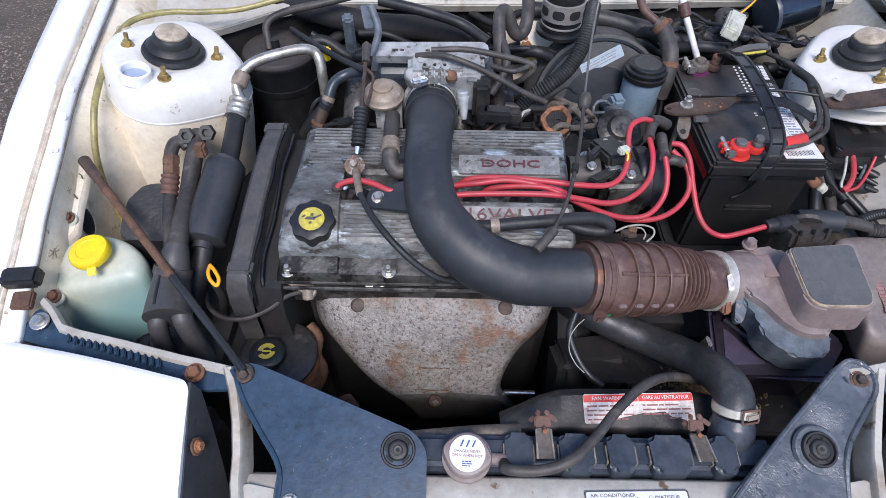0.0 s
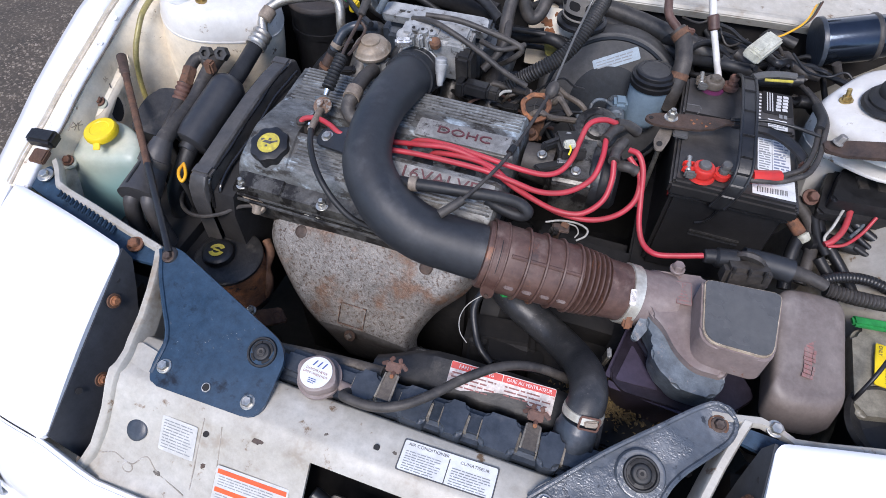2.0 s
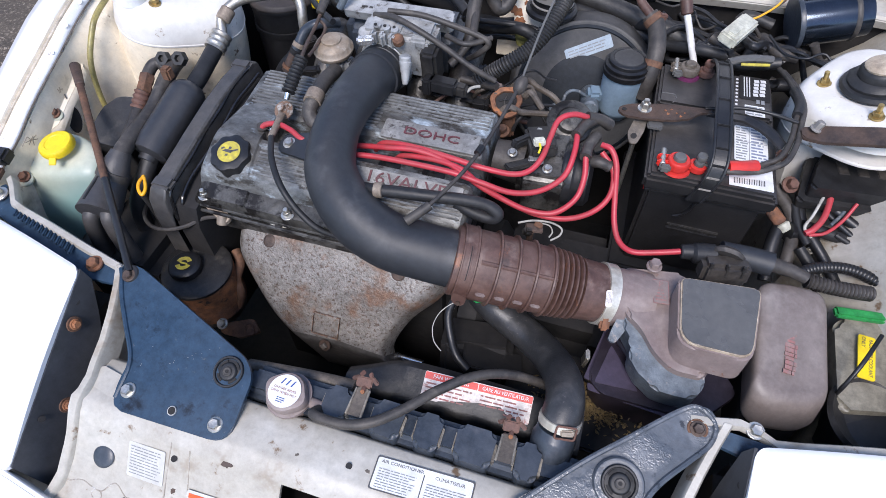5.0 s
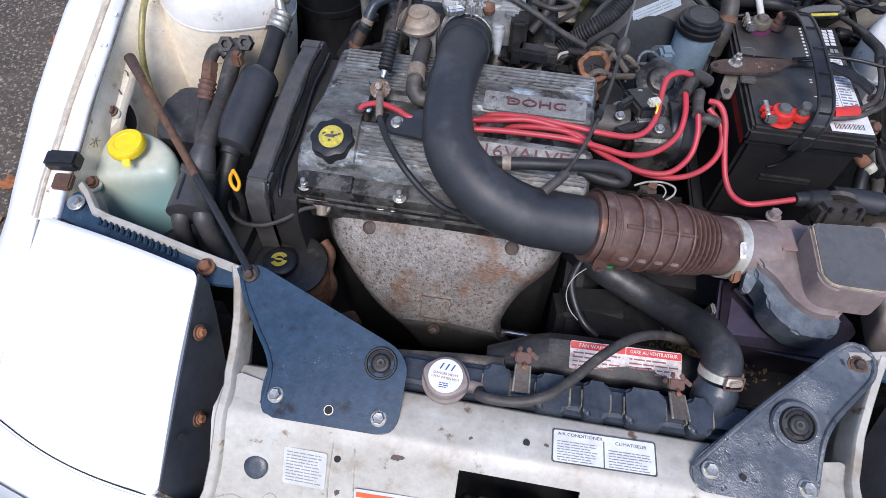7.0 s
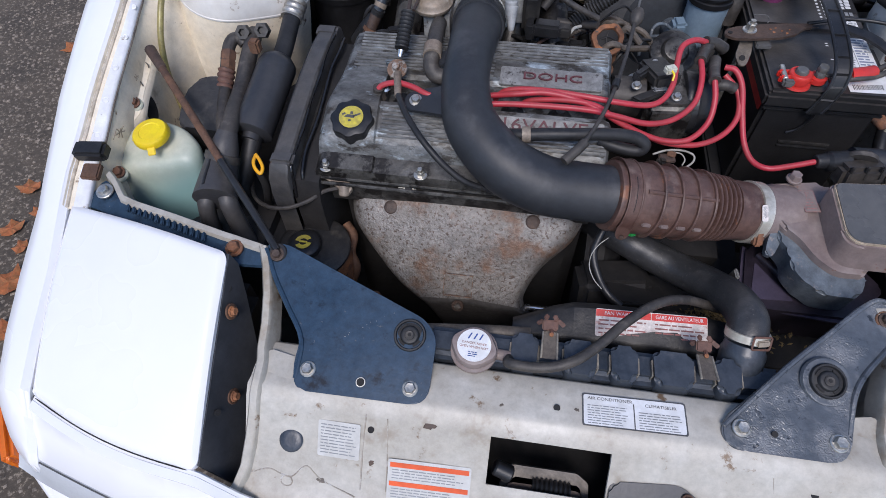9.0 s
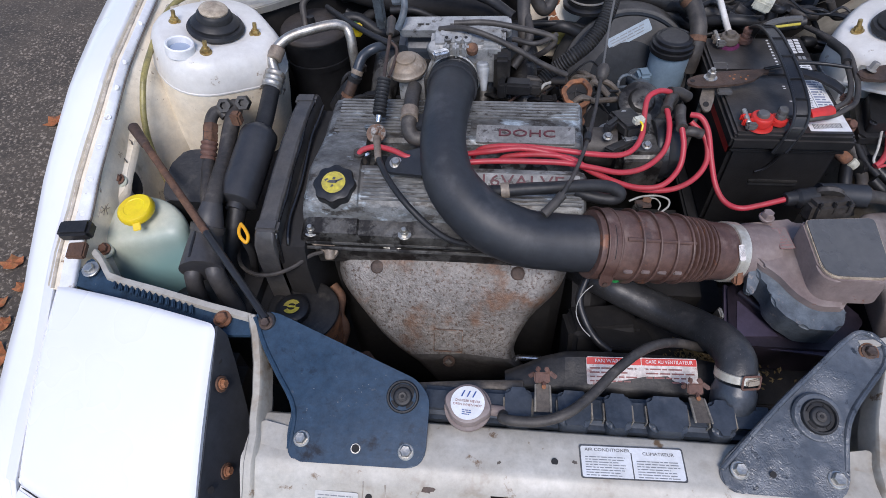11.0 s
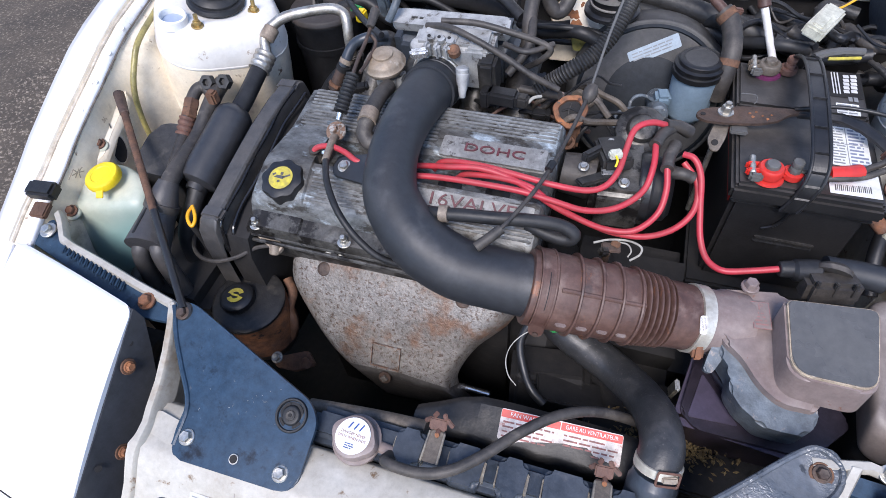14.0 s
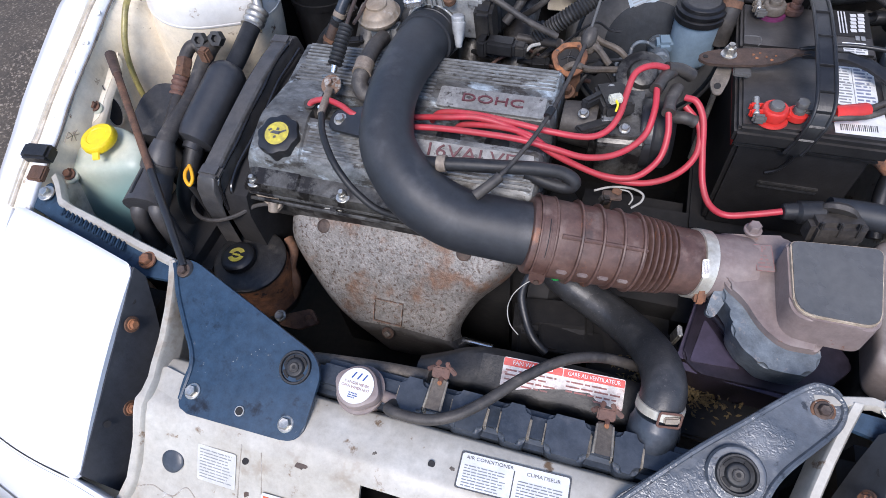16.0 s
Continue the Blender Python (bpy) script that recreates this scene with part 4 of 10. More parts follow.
# ---------------------------------------------------------------- pop-up lamps
def headlamp(side):
    th = thing("popup_headlamp", mirror((-0.4, 0.25, 0.7), side), "white pop-up headlamp lid shut over its black bracket", "headlamp", "pop-up headlamps")
    bl, br, fr, fl = V((-0.535, 0.400, 0.976)), V((-0.270, 0.335, 1.001)), V((-0.256, 0.099, 0.888)), V((-0.4925, 0.154, 0.904))
    rows, n = [], 44
    for i in range(n + 1):
        row = []
        for k in range(n + 1):
            s, q = 2 * k / n - 1, 2 * i / n - 1
            ds, dq = abs(s) - 0.91, abs(q) - 0.91
            if ds > 0 and dq > 0:
                f = max(ds, dq) / math.hypot(ds, dq)
                s, q = math.copysign(0.91 + ds * f, s), math.copysign(0.91 + dq * f, q)
            u, v = (s + 1) / 2, (q + 1) / 2
            a, b = bl.lerp(fl, v), br.lerp(fr, v)
            p = a.lerp(b, u)
            edge = min(u, 1 - u, v, 1 - v) * 2
            p.z += 0.009 * math.sin(math.pi * u) * 0.8 + 0.008 * math.sin(math.pi * v) - 0.006 * max(0, 1 - edge * 12) ** 2
            p.y -= 0.012 * math.sin(math.pi * u) * v
            row.append(mirror(p, side))
        rows.append(row)
    edge = [bl.lerp(fl, v) + V((-0.002, 0, -0.0075 + 0.008 * math.sin(math.pi * v) - 0.006)) for v in (0.0, 0.2, 0.4, 0.6, 0.8, 1.0)]
    front = [fl.lerp(fr, u) + V((0, -0.0012 - 0.012 * math.sin(math.pi * u), -0.0078 + 0.0072 * math.sin(math.pi * u))) for u in (0.01, 0.1, 0.2, 0.3, 0.4, 0.5, 0.6, 0.7, 0.8, 0.9, 0.98)]
    # added black strips paint the shade down in the lid gap
    for run, r in ((edge, 0.0018), (front, 0.0008)):
        part("gap_shade_strip", tube(bmesh.new(), [mirror(p, side) for p in run], r, 8, 3), "shadow_black", th, "black strip painting the shade in the gap round the lid")
    part("lid", grid_sheet(rows, V((0, 0, -0.008))), "paint", th)
    rows = []
    for y, deep in ((0.334, 0.020), (0.31, 0.045), (0.276, 0.075), (0.235, 0.105), (0.194, 0.125), (0.15, 0.135), (0.105, 0.13)):
        zl, xl = 0.888 + (y - 0.099) * 0.479, -0.256 - 0.0593 * (y - 0.099)
        rows.append([mirror((xl + 0.002 + 0.28 * d, y, zl - 0.006 - d), side) for d in (0.0, deep * 0.25, deep * 0.5, deep * 0.75, deep)])
    part("side_bracket", grid_sheet(rows, V((-0.004 * side, 0, -0.001))), "bracket_grey", th, "black steel side bracket with rusty bolts")
    for p in ((-0.255, 0.276, 0.9535), (-0.2445, 0.194, 0.8825)):
        part("rust_ring", lathe(bmesh.new(), mirror(V(p) - V((0.003, 0, 0.001)), side), (0.95 * side, 0, 0.27), [(0.0105, 0), (0.0100, 0.0022)], 20), "rust", th, "ring of rust round the bolt")
        bolt(th, mirror(p, side), (0.95 * side, 0, 0.27), 0.0056, "rust_orange", 1.3)
    for p in ((-0.2645, 0.300, 0.9675), (-0.2500, 0.165, 0.900)):
        part("hole", lathe(bmesh.new(), mirror(p, side), (0.85 * side, -0.1, 0.5), [(0.0042, 0), (0.0042, 0.0012)], 14), "shadow_black", th)
    bm = box(bmesh.new(), mirror((-0.40, 0.25, 0.80), side), (0.27, 0.22, 0.20), 0.02)
    part("lamp_body", bm, "shadow_black", th)
    return th


headlamp(1)
headlamp(-1)


def lamp_surround(side):
    """White rail behind the lamp, black louvred strip and the curved flange to the front panel."""
    th = thing("headlamp_surround", mirror((-0.38, 0.39, 0.8), side), "white rail and black louvred strip behind the headlamp", "car panel", "headlamp surrounds")
    def fall(p):
        k = min(1.0, max(0.0, (-0.262 - p[0]) / 0.045)) if side < 0 else 0.0
        return V(p) + V((0, -0.023, -0.002)) * (k * k * (3 - 2 * k))

    rows = []
    for p in ((-0.500, 0.452, 0.985), (-0.485, 0.440, 0.984), (-0.462, 0.415, 0.980), (-0.44, 0.408, 0.979), (-0.38, 0.395, 0.978), (-0.33, 0.383, 0.977), (-0.30, 0.376, 0.976), (-0.28, 0.372, 0.9755), (-0.262, 0.368, 0.975), (-0.225, 0.360, 0.974), (-0.208, 0.358, 0.973)):
        p = fall(p)
        rows.append([mirror(p + V(d), side) for d in ((0.002, 0.0065, -0.012), (0.002, 0.006, -0.004), (0, 0.004, 0.0), (-0.001, -0.004, 0.0), (-0.001, -0.006, -0.006))])
    part("rail", grid_sheet(rows, V((0, 0, -0.003))), "bay_paint", th)
    o = rounded([mirror(fall(p), side) for p in ((-0.502, 0.445, 0.981), (-0.455, 0.409, 0.976), (-0.300, 0.373, 0.973), (-0.232, 0.357, 0.969), (-0.226, 0.342, 0.964), (-0.280, 0.338, 0.966), (-0.52, 0.405, 0.968))], 0.008)
    part("louvre_strip", slab(bmesh.new(), o, (0, 0, -0.006), 0.0015), "plate_blue", th, "blue-black strip")
    fin = box(bmesh.new(), (0, 0, 0), (0.0048, 0.0165, 0.0042), 0.0016, (0, 12, 16 if side > 0 else -16))
    me = finish(fin, "louvre", "plate_blue")
    for i in range(14 if side > 0 else 0):
        u = i / 13
        c = mirror(V((-0.447, 0.4015, 0.9765)).lerp(V((-0.325, 0.369, 0.9735)), u), side)
        ob = new("louvre", me)
        ob.parent, ob.location = th, c - BASE[th]
    bolt(th, mirror((-0.490, 0.421, 0.983), side), (0, -0.2, 1), 0.0075, "zinc", 1.6)
    bolt(th, mirror((-0.278, 0.358 + 0.006 * (side < 0), 0.973), side), (0, -0.25, 1), 0.0085 if side > 0 else 0.0072, "rust_orange" if side > 0 else "zinc", 1.4)
    # curved flange from the rail down to the front panel
    rows = []
    for p in ((-0.237, 0.362, 0.981), (-0.226, 0.335, 0.973), (-0.217, 0.303, 0.962), (-0.212, 0.27, 0.948), (-0.210, 0.240, 0.937), (-0.206, 0.225, 0.934), (-0.204, 0.205, 0.933), (-0.204, 0.19, 0.928), (-0.205, 0.17, 0.908), (-0.207, 0.15, 0.888), (-0.212, 0.12, 0.859), (-0.219, 0.10, 0.846), (-0.235, 0.07, 0.832)):
        p = V(p) + V((-0.011, 0, -0.005)) * (min(1.0, max(0.0, (p[1] - 0.25) / 0.07)) if side < 0 else 0.0)
        rows.append([mirror(p + V(d), side) for d in ((-0.007, 0, -0.10), (-0.0065, 0, -0.004), (-0.004, 0, 0.0), (0.004, 0, 0.0), (0.007, 0, -0.004), (0.012, 0, -0.03))])
    part("inner_flange", grid_sheet(rows, V((0, 0, -0.002))), "bay_paint", th, "white flange with worn rusty edge")
    o = rounded([mirror(p, side) for p in ((-0.205, 0.245, 0.929), (-0.160, 0.238, 0.926), (-0.150, 0.200, 0.9235), (-0.198, 0.195, 0.921))], 0.008)
    part("corner_tab", slab(bmesh.new(), o, (0, 0, -0.006), 0.0015), "bay_paint", th)
    return th


lamp_surround(1)
lamp_surround(-1)

# nose panel under the lamps
rows = []
for i in range(61):
    x = MID + (i - 30) / 30 * 0.6424
    d = abs(x - MID) / 0.70
    ytop = 0.082 + 0.012 * max(0, d - 0.5) / 0.08 if d < 0.58 else 0.094 + 0.056 * (d - 0.58) / 0.35
    if d > 0.585:
        u = min(1.0, max(0.0, (MID - abs(x - MID) + 0.4925) / 0.2365))
        ytop = 0.1505 - 0.055 * u - 0.012 * math.sin(math.pi * u) + (0.016 if x > MID else 0.0)
    zt = 0.842 + 0.043 * min(1, max(0, d - 0.5) / 0.08) + 0.016 * max(0, d - 0.58) / 0.35
    yf = -0.02 + 0.115 * d ** 1.7
    rows.append([(x, ytop + 0.002, zt - 0.03), (x, ytop + 0.0005, zt - 0.0052), (x, ytop - 0.0015, zt - 0.0030), (x, ytop - 0.012, zt - 0.0048), (x, ytop * 0.7 + yf * 0.3 + 0.008, zt - 0.0125), (x, ytop * 0.5 + yf * 0.5 + 0.02, zt - 0.022) if d < 0.5 else (x, ytop * 0.42 + yf * 0.58 + 0.014, zt - 0.030), (x, yf + 0.015, zt - 0.06), (x, yf, zt - 0.11), (x, yf - 0.02, zt - 0.22), (x, yf - 0.02, zt - 0.42)])
th = thing("nose_panel", (MID, 0.0, 0.5), "smooth white front nose panel below the headlamps", "bumper")
part("skin", grid_sheet(rows, V((0, 0.005, 0))), "paint", th)
rows = []
for i in range(25):
    x = MID + (i - 12) / 12 * 0.712
    d = abs(x - MID) / 0.70
    y = -0.050 + 0.115 * d ** 1.7 + 0.02 * max(0, d - 0.93) / 0.08
    rows.append([(x, y + 0.05, 0.758), (x, y + 0.012, 0.756), (x, y + 0.003, 0.750), (x, y - 0.004, 0.73), (x, y - 0.006, 0.60), (x, y + 0.01, 0.45)])
part("bumper_cover", grid_sheet(rows, V((0, 0.005, 0))), "paint", th)
for s in (1, -1):
    part("marker_lamp", box(bmesh.new(), mirror((-0.574, 0.124, 0.796), s), (0.016, 0.092, 0.036), 0.006, (0, 0, 38 * s)), "amber", th, "amber side marker lens")
    rows, lip = [], []
    for k in range(15):
        x = -0.518 + 0.190 * k / 14
        d = abs(x - MID) / 0.70
        zt, yf = 0.885 + 0.016 * max(0, d - 0.58) / 0.35, -0.02 + 0.115 * d ** 1.7
        h = 0.8 * min(1.0, 0.25 + k / 3)
        rows.append([mirror(q, s) for q in ((x, yf + 0.012, zt - 0.066), (x, yf + 0.006, zt - 0.072), (x, yf + 0.001 - 0.004 * h, zt - 0.074 - 0.018 * h), (x, yf - 0.003 - 0.008 * h, zt - 0.074 - 0.036 * h), (x, yf + 0.001 - 0.008 * h, zt - 0.078 - 0.040 * h))])
        lip.append(mirror((x, yf + 0.0105, zt - 0.0655), s))
    part("corner_lamp", grid_sheet(rows, V((0, 0.003, 0))), "lens", th, "grey clear corner lamp lens")
    part("lamp_gasket", tube(bmesh.new(), lip, 0.0009, 6, 2), "lid_grey", th)

# ---------------------------------------------------------------- firewall, cowl, lower bay
th = thing("firewall", (MID, 1.22, 0.4), "black insulated firewall with white cowl lip above", "car panel", kind="structure")
bm = bmesh.new()
CW = [(-0.50, 0.90), (-0.43, 0.95), (-0.371, 0.988), (-0.306, 1.040), (-0.25, 1.068), (-0.198, 1.082), (-0.10, 1.085), (0.027, 1.080), (0.15, 1.085), (0.35, 1.10), (0.55, 1.115), (0.72, 1.12), (0.90, 1.10)]
rows = []
for i, (x, y) in enumerate(CW):
    rows.append([(x, y + 0.020, 1.078), (x, y + 0.022, 1.0), (x, y + 0.03 + 0.012 * math.sin(i * 2.0), 0.9), (x, y + 0.035 + 0.012 * math.cos(i), 0.7), (x, y + 0.04, 0.35)])
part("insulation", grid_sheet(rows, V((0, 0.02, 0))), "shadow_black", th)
rows = []
for x, y in CW:
    rows.append([(x, y + 0.006, 1.066), (x, y, 1.080), (x, y + 0.003, 1.085), (x, y + 0.014, 1.086), (x, y + 0.020, 1.082), (x, y + 0.026, 1.080), (x, y + 0.10, 1.092), (x, y + 0.16, 1.13), (x, y + 0.5, 1.16)])
part("cowl", grid_sheet(rows, V((0, 0, -0.003))), "bay_paint", th, "white cowl panel with grimy lip")
for x, y, z, r in ((0.182, 1.078, 1.000, 0.070),):
    part("rust_patch", lathe(bmesh.new(), (x, y + 0.01, z), (0, -1, 0.3), [(r, 0), (r * 0.95, 0.006), (r * 0.7, 0.008)], 26, lambda a, i: 1 + 0.15 * math.sin(3 * a)), "bay_cream", th, "patch of bare stained paint with rust")

# tray and cross member close the bay in black, its floor's shade as colour
th = thing("splash_tray", (MID, 0.6, 0.40), "undertray and subframe in black that paints the shade below the engine", "undertray", kind="structure")
part("tray", box(bmesh.new(), (MID, 0.72, 0.40), (1.30, 1.0, 0.02), 0.004), "shadow_black", th)
part("cross_member", box(bmesh.new(), (MID, 0.33, 0.50), (0.95, 0.10, 0.12), 0.02), "shadow_black", th)
rnd = random.Random(9)
bm = bmesh.new()
for i in range(1500):
    p = V((rnd.gauss(0.418, 0.030), rnd.gauss(0.432, 0.016), 0.816 + rnd.random() * 0.012))
    a, s = rnd.random() * 6.3, rnd.uniform(0.0018, 0.0045)
    d, e = V((math.cos(a), math.sin(a), rnd.uniform(-0.3, 0.3))) * s, V((-math.sin(a), math.cos(a), rnd.uniform(-0.4, 0.4))) * s * 0.4
    vs = [bm.verts.new(p + q) for q in (-d, e, d, -e)]
    bm.faces.new(vs)
solo("leaf_litter", bm, "litter", "dry brown leaf litter caught below the hose", "leaf litter", kind="stuff")
solo("litter_shelf", box(bmesh.new(), (0.425, 0.435, 0.805), (0.25, 0.14, 0.012), 0.003), "shadow_black", "dark ledge under the radiator hose", "tray", kind="structure")

# ---------------------------------------------------------------- stays and hinge plates
def plate_at(x, y):
    if x > 0.3 and y > 0.285:
        return V((x, y, 0.9484 + (y - 0.285) * 0.22))
    return V((x, y, 0.925 + (y - 0.22) * 0.36 if y > 0.215 else 0.9232 + (y - 0.215) * 0.1))


def mount_bush(parent, c):
    """Rubber bush in the plate: ring, ribs and a hollow pin."""
    up = V((0, -0.34, 0.94))
    part("bush_ring", lathe(bmesh.new(), V(c), up, [(0.0200, -0.004), (0.0200, 0.0012), (0.0190, 0.0026), (0.0172, 0.0026), (0.0164, 0.0010), (0.0160, -0.001)], 36), "rubber", parent, "black rubber bush")
    hub = part("bush_hub", lathe(bmesh.new(), V(c), up, [(0.0165, -0.003), (0.0165, -0.0006), (0.0120, 0.0000), (0.0105, 0.0030), (0.0090, 0.0036), (0.0060, 0.0036), (0.0048, 0.001)], 32), "rubber", parent)
    u, w = frame_of(up)
    for k in range(4):
        rows = []
        for j in range(7):
            a = radians(22 + 90 * k + 7.5 * j)
            rows.append([V(c) + up * 0.0012 + (u * math.cos(a) + w * math.sin(a)) * r for r in (0.0118, 0.0132, 0.0150)])
        part("bush_void", grid_sheet(rows, up * -0.0006), "shadow_black", hub)
    part("pin", lathe(bmesh.new(), V(c) + up * 0.0022, up, [(0.0058, 0), (0.0058, 0.0022), (0.0046, 0.0030), (0.0028, 0.0026)], 18), "rubber_grey", hub)
    part("pin_hole", lathe(bmesh.new(), V(c) + up * 0.0049, up, [(0.0022, 0), (0.0022, 0.0006)], 12), "shadow_black", hub)
    return hub


th = thing("hinge_plate", (-0.08, 0.27, 0.90), "large blue-black steel plate bolted to the front panel", "bracket", "front bracket plates")
o = rounded([plate_at(*p) for p in ((-0.236, 0.366), (-0.206, 0.368), (-0.012, 0.297), (0.004, 0.278), (0.004, 0.200), (-0.159, 0.198), (-0.166, 0.230), (-0.163, 0.258), (-0.190, 0.295), (-0.214, 0.325))], [0.012, 0.012, 0.022, 0.016, 0.024, 0.018, 0.01, 0.02, 0.03, 0.03])
part("plate", slab(bmesh.new(), [p + V((0, 0, 0.003)) for p in o], (0, 0.002, -0.005), 0.0015), "plate_blue", th)
rim = [p for p in curve_points([plate_at(*p) + V((0, 0, 0.0025)) for p in ((-0.160, 0.212), (-0.162, 0.256), (-0.189, 0.294), (-0.212, 0.325), (-0.232, 0.36))], 4)]
part("rolled_edge", tube(bmesh.new(), rim, 0.0035, 8, 1), "plate_blue", th)
mount_bush(th, plate_at(-0.029, 0.277) + V((0, 0, 0.0035)))
for x, y in ((-0.146, 0.223), (-0.019, 0.217)):
    bolt(th, plate_at(x, y) + V((0, 0, 0.0068)), (0, -0.2, 1), 0.0072, "zinc", 1.35)
bolt(th, plate_at(-0.216, 0.353) + V((0, 0, 0.005)), (0, -0.34, 0.94), 0.0062, "rust_dark", 1.5)
part("hole", lathe(bmesh.new(), plate_at(-0.079, 0.2165) + V((0, 0, 0.0068)), (0, -0.34, 0.94), [(0.0048, 0), (0.0048, 0.001)], 16), "shadow_black", th)
part("hole", lathe(bmesh.new(), plate_at(-0.079, 0.2165) + V((0, 0, 0.0064)), (0, -0.34, 0.94), [(0.0062, 0), (0.0058, 0.001)], 16), "zinc", th, "bare metal rim")
# scratches along the top face
rnd = random.Random(12)
for i in range(20):
    s = rnd.random()
    c = (plate_at(-0.150 + s * 0.075, 0.238 + rnd.random() * 0.02) if i < 8 else plate_at(-0.110 + s * 0.055 + rnd.gauss(0, 0.003), 0.262 + s * 0.040 + rnd.gauss(0, 0.003)) if i < 18 else plate_at(-0.155 + s * 0.03, 0.222 + rnd.random() * 0.06)) + V((0, 0, 0.0034))
    part("paint_chip", box(bmesh.new(), c, (0.0008 + rnd.random() ** 3 * 0.003, 0.0007, 0.0004), 0, (19, 0, rnd.random() * 180)), "ink_grey", th)

th = thing("hinge_plate", (0.44, 0.27, 0.90), "crinkled blue-black steel arm bolted to the front panel", "bracket", "front bracket plates")
o = rounded([plate_at(*p) for p in ((0.506, 0.385), (0.540, 0.394), (0.551, 0.362), (0.526, 0.332), (0.496, 0.298), (0.482, 0.272), (0.470, 0.201), (0.347, 0.201), (0.335, 0.217), (0.343, 0.236), (0.412, 0.298))], [0.018, 0.018, 0.018, 0.02, 0.02, 0.02, 0.022, 0.016, 0.010, 0.010, 0.03])
part("plate", slab(bmesh.new(), [p + V((0, 0, 0.004)) for p in o], (0, 0.002, -0.005), 0.0015), "plate_cracked", th)
edge = [plate_at(*p) + V((0, 0, 0.004)) for p in ((0.339, 0.225), (0.407, 0.293), (0.454, 0.335), (0.503, 0.378), (0.524, 0.388), (0.543, 0.374), (0.540, 0.352), (0.521, 0.329), (0.494, 0.298), (0.480, 0.272), (0.472, 0.232))]
part("rolled_edge", tube(bmesh.new(), edge, 0.0032, 8, 5), "plate_cracked", th)
c = plate_at(0.451, 0.284) + V((0, 0, 0.005))
part("raised_collar", lathe(bmesh.new(), c, (0, -0.34, 0.94), [(0.0285, -0.003), (0.0265, 0.0005), (0.0235, 0.001), (0.0205, 0.000)], 36), "plate_cracked", th)
mount_bush(th, c + V((0, 0, 0.002)))
for x, y in ((0.357, 0.224), (0.460, 0.222)):
    bolt(th, plate_at(x, y) + V((0, 0, 0.0078)), (0, -0.2, 1), 0.0075, "zinc", 1.35)
bolt(th, plate_at(0.525, 0.364) + V((0, 0, 0.006)), (0, -0.34, 0.94), 0.0062, "rust_dark", 1.45)
part("rust_ring", lathe(bmesh.new(), plate_at(0.525, 0.364) + V((0, 0, 0.0040)), (0, -0.34, 0.94), [(0.0118, 0), (0.0112, 0.0008)], 22), "rust", th, "ring of rust round the bolt")
part("hole", lathe(bmesh.new(), plate_at(0.392, 0.222) + V((0, 0, 0.0076)), (0, -0.34, 0.94), [(0.0036, 0), (0.0036, 0.001)], 16), "shadow_black", th)

th = thing("bonnet_stay", (-0.36, 0.5, 0.98), "thin bonnet stay, rusty above and black below, folded down", "bonnet stay")
a, b = V((-0.504, 0.656, 1.048)), V((-0.216, 0.357, 0.980))
mid = a.lerp(b, 0.60)
part("upper_rod", rod(bmesh.new(), a.lerp(b, 0.07), mid, 0.0058, 0.0056, 10), "rust", th, "rusty upper rod")
part("lower_rod", rod(bmesh.new(), mid, b, 0.0055, 0.005, 10), "black", th, "black lower rod")
part("end_sleeve", rod(bmesh.new(), a, a.lerp(b, 0.12), 0.0085, 0.007, 14, 0.002), "rust_dark", th)
part("pivot_eye", lathe(bmesh.new(), b - V((0, 0, 0.006)), (0, -0.34, 0.94), [(0.012, 0), (0.0125, 0.003), (0.011, 0.005)], 20), "black", th)

th = thing("rubber_stop", (-0.515, 0.46, 1.0), "square black rubber stop on a rusty clip at the wing edge", "rubber stop")
part("pad", box(bmesh.new(), (-0.521, 0.469, 1.009), (0.046, 0.025, 0.020), 0.004, (12, 0, 6)), "rubber", th)
part("clip", box(bmesh.new(), (-0.517, 0.445, 0.992), (0.026, 0.024, 0.010), 0.002, (15, 0, 6)), "rust", th, "rusty steel clip")

# ---------------------------------------------------------------- radiator
th = thing("radiator", (0.2, 0.29, 0.6), "dusty black radiator with ribbed top tank", "radiator")
bm = box(bmesh.new(), (0.205, 0.288, 0.902), (0.44, 0.044, 0.050), 0.010, segs=3)
part("top_tank", bm, "tank_black", th)
part("tank_foot", box(bmesh.new(), (0.20, 0.290, 0.876), (0.47, 0.058, 0.014), 0.004), "black_dusty", th, "crimped tank flange")
part("core", box(bmesh.new(), (0.20, 0.290, 0.68), (0.47, 0.035, 0.38), 0.003), "shadow_black", th)
for x0, x1 in ((0.094, 0.128), (0.158, 0.199), (0.214, 0.247), (0.264, 0.312), (0.336, 0.366)):
    o = rounded([V(p) for p in ((x0 + 0.002, 0.263, 0.934), (x1 - 0.002, 0.263, 0.934), (x1, 0.305, 0.9385), (x0, 0.305, 0.9385))], 0.009)
    part("tank_bulge", slab(bmesh.new(), o, (0, -0.002, -0.040), 0.005, 3), "tank_black", th)
    for xe, w in ((x1 + 0.0002, 0.0034), (x0 - 0.0002, 0.0016)):
        part("tank_rib", box(bmesh.new(), (xe, 0.284, 0.9190), (w, 0.022, 0.028), 0.0012, (3, 0, 0)), "worn_edge", th, "pale worn rib edge")
c = V((0.050, 0.280, 0.912))
part("filler_neck", lathe(bmesh.new(), c, (0, -0.12, 1), [(0.026, 0), (0.025, 0.012), (0.029, 0.015), (0.029, 0.02)], 28), "brown_plastic", th)
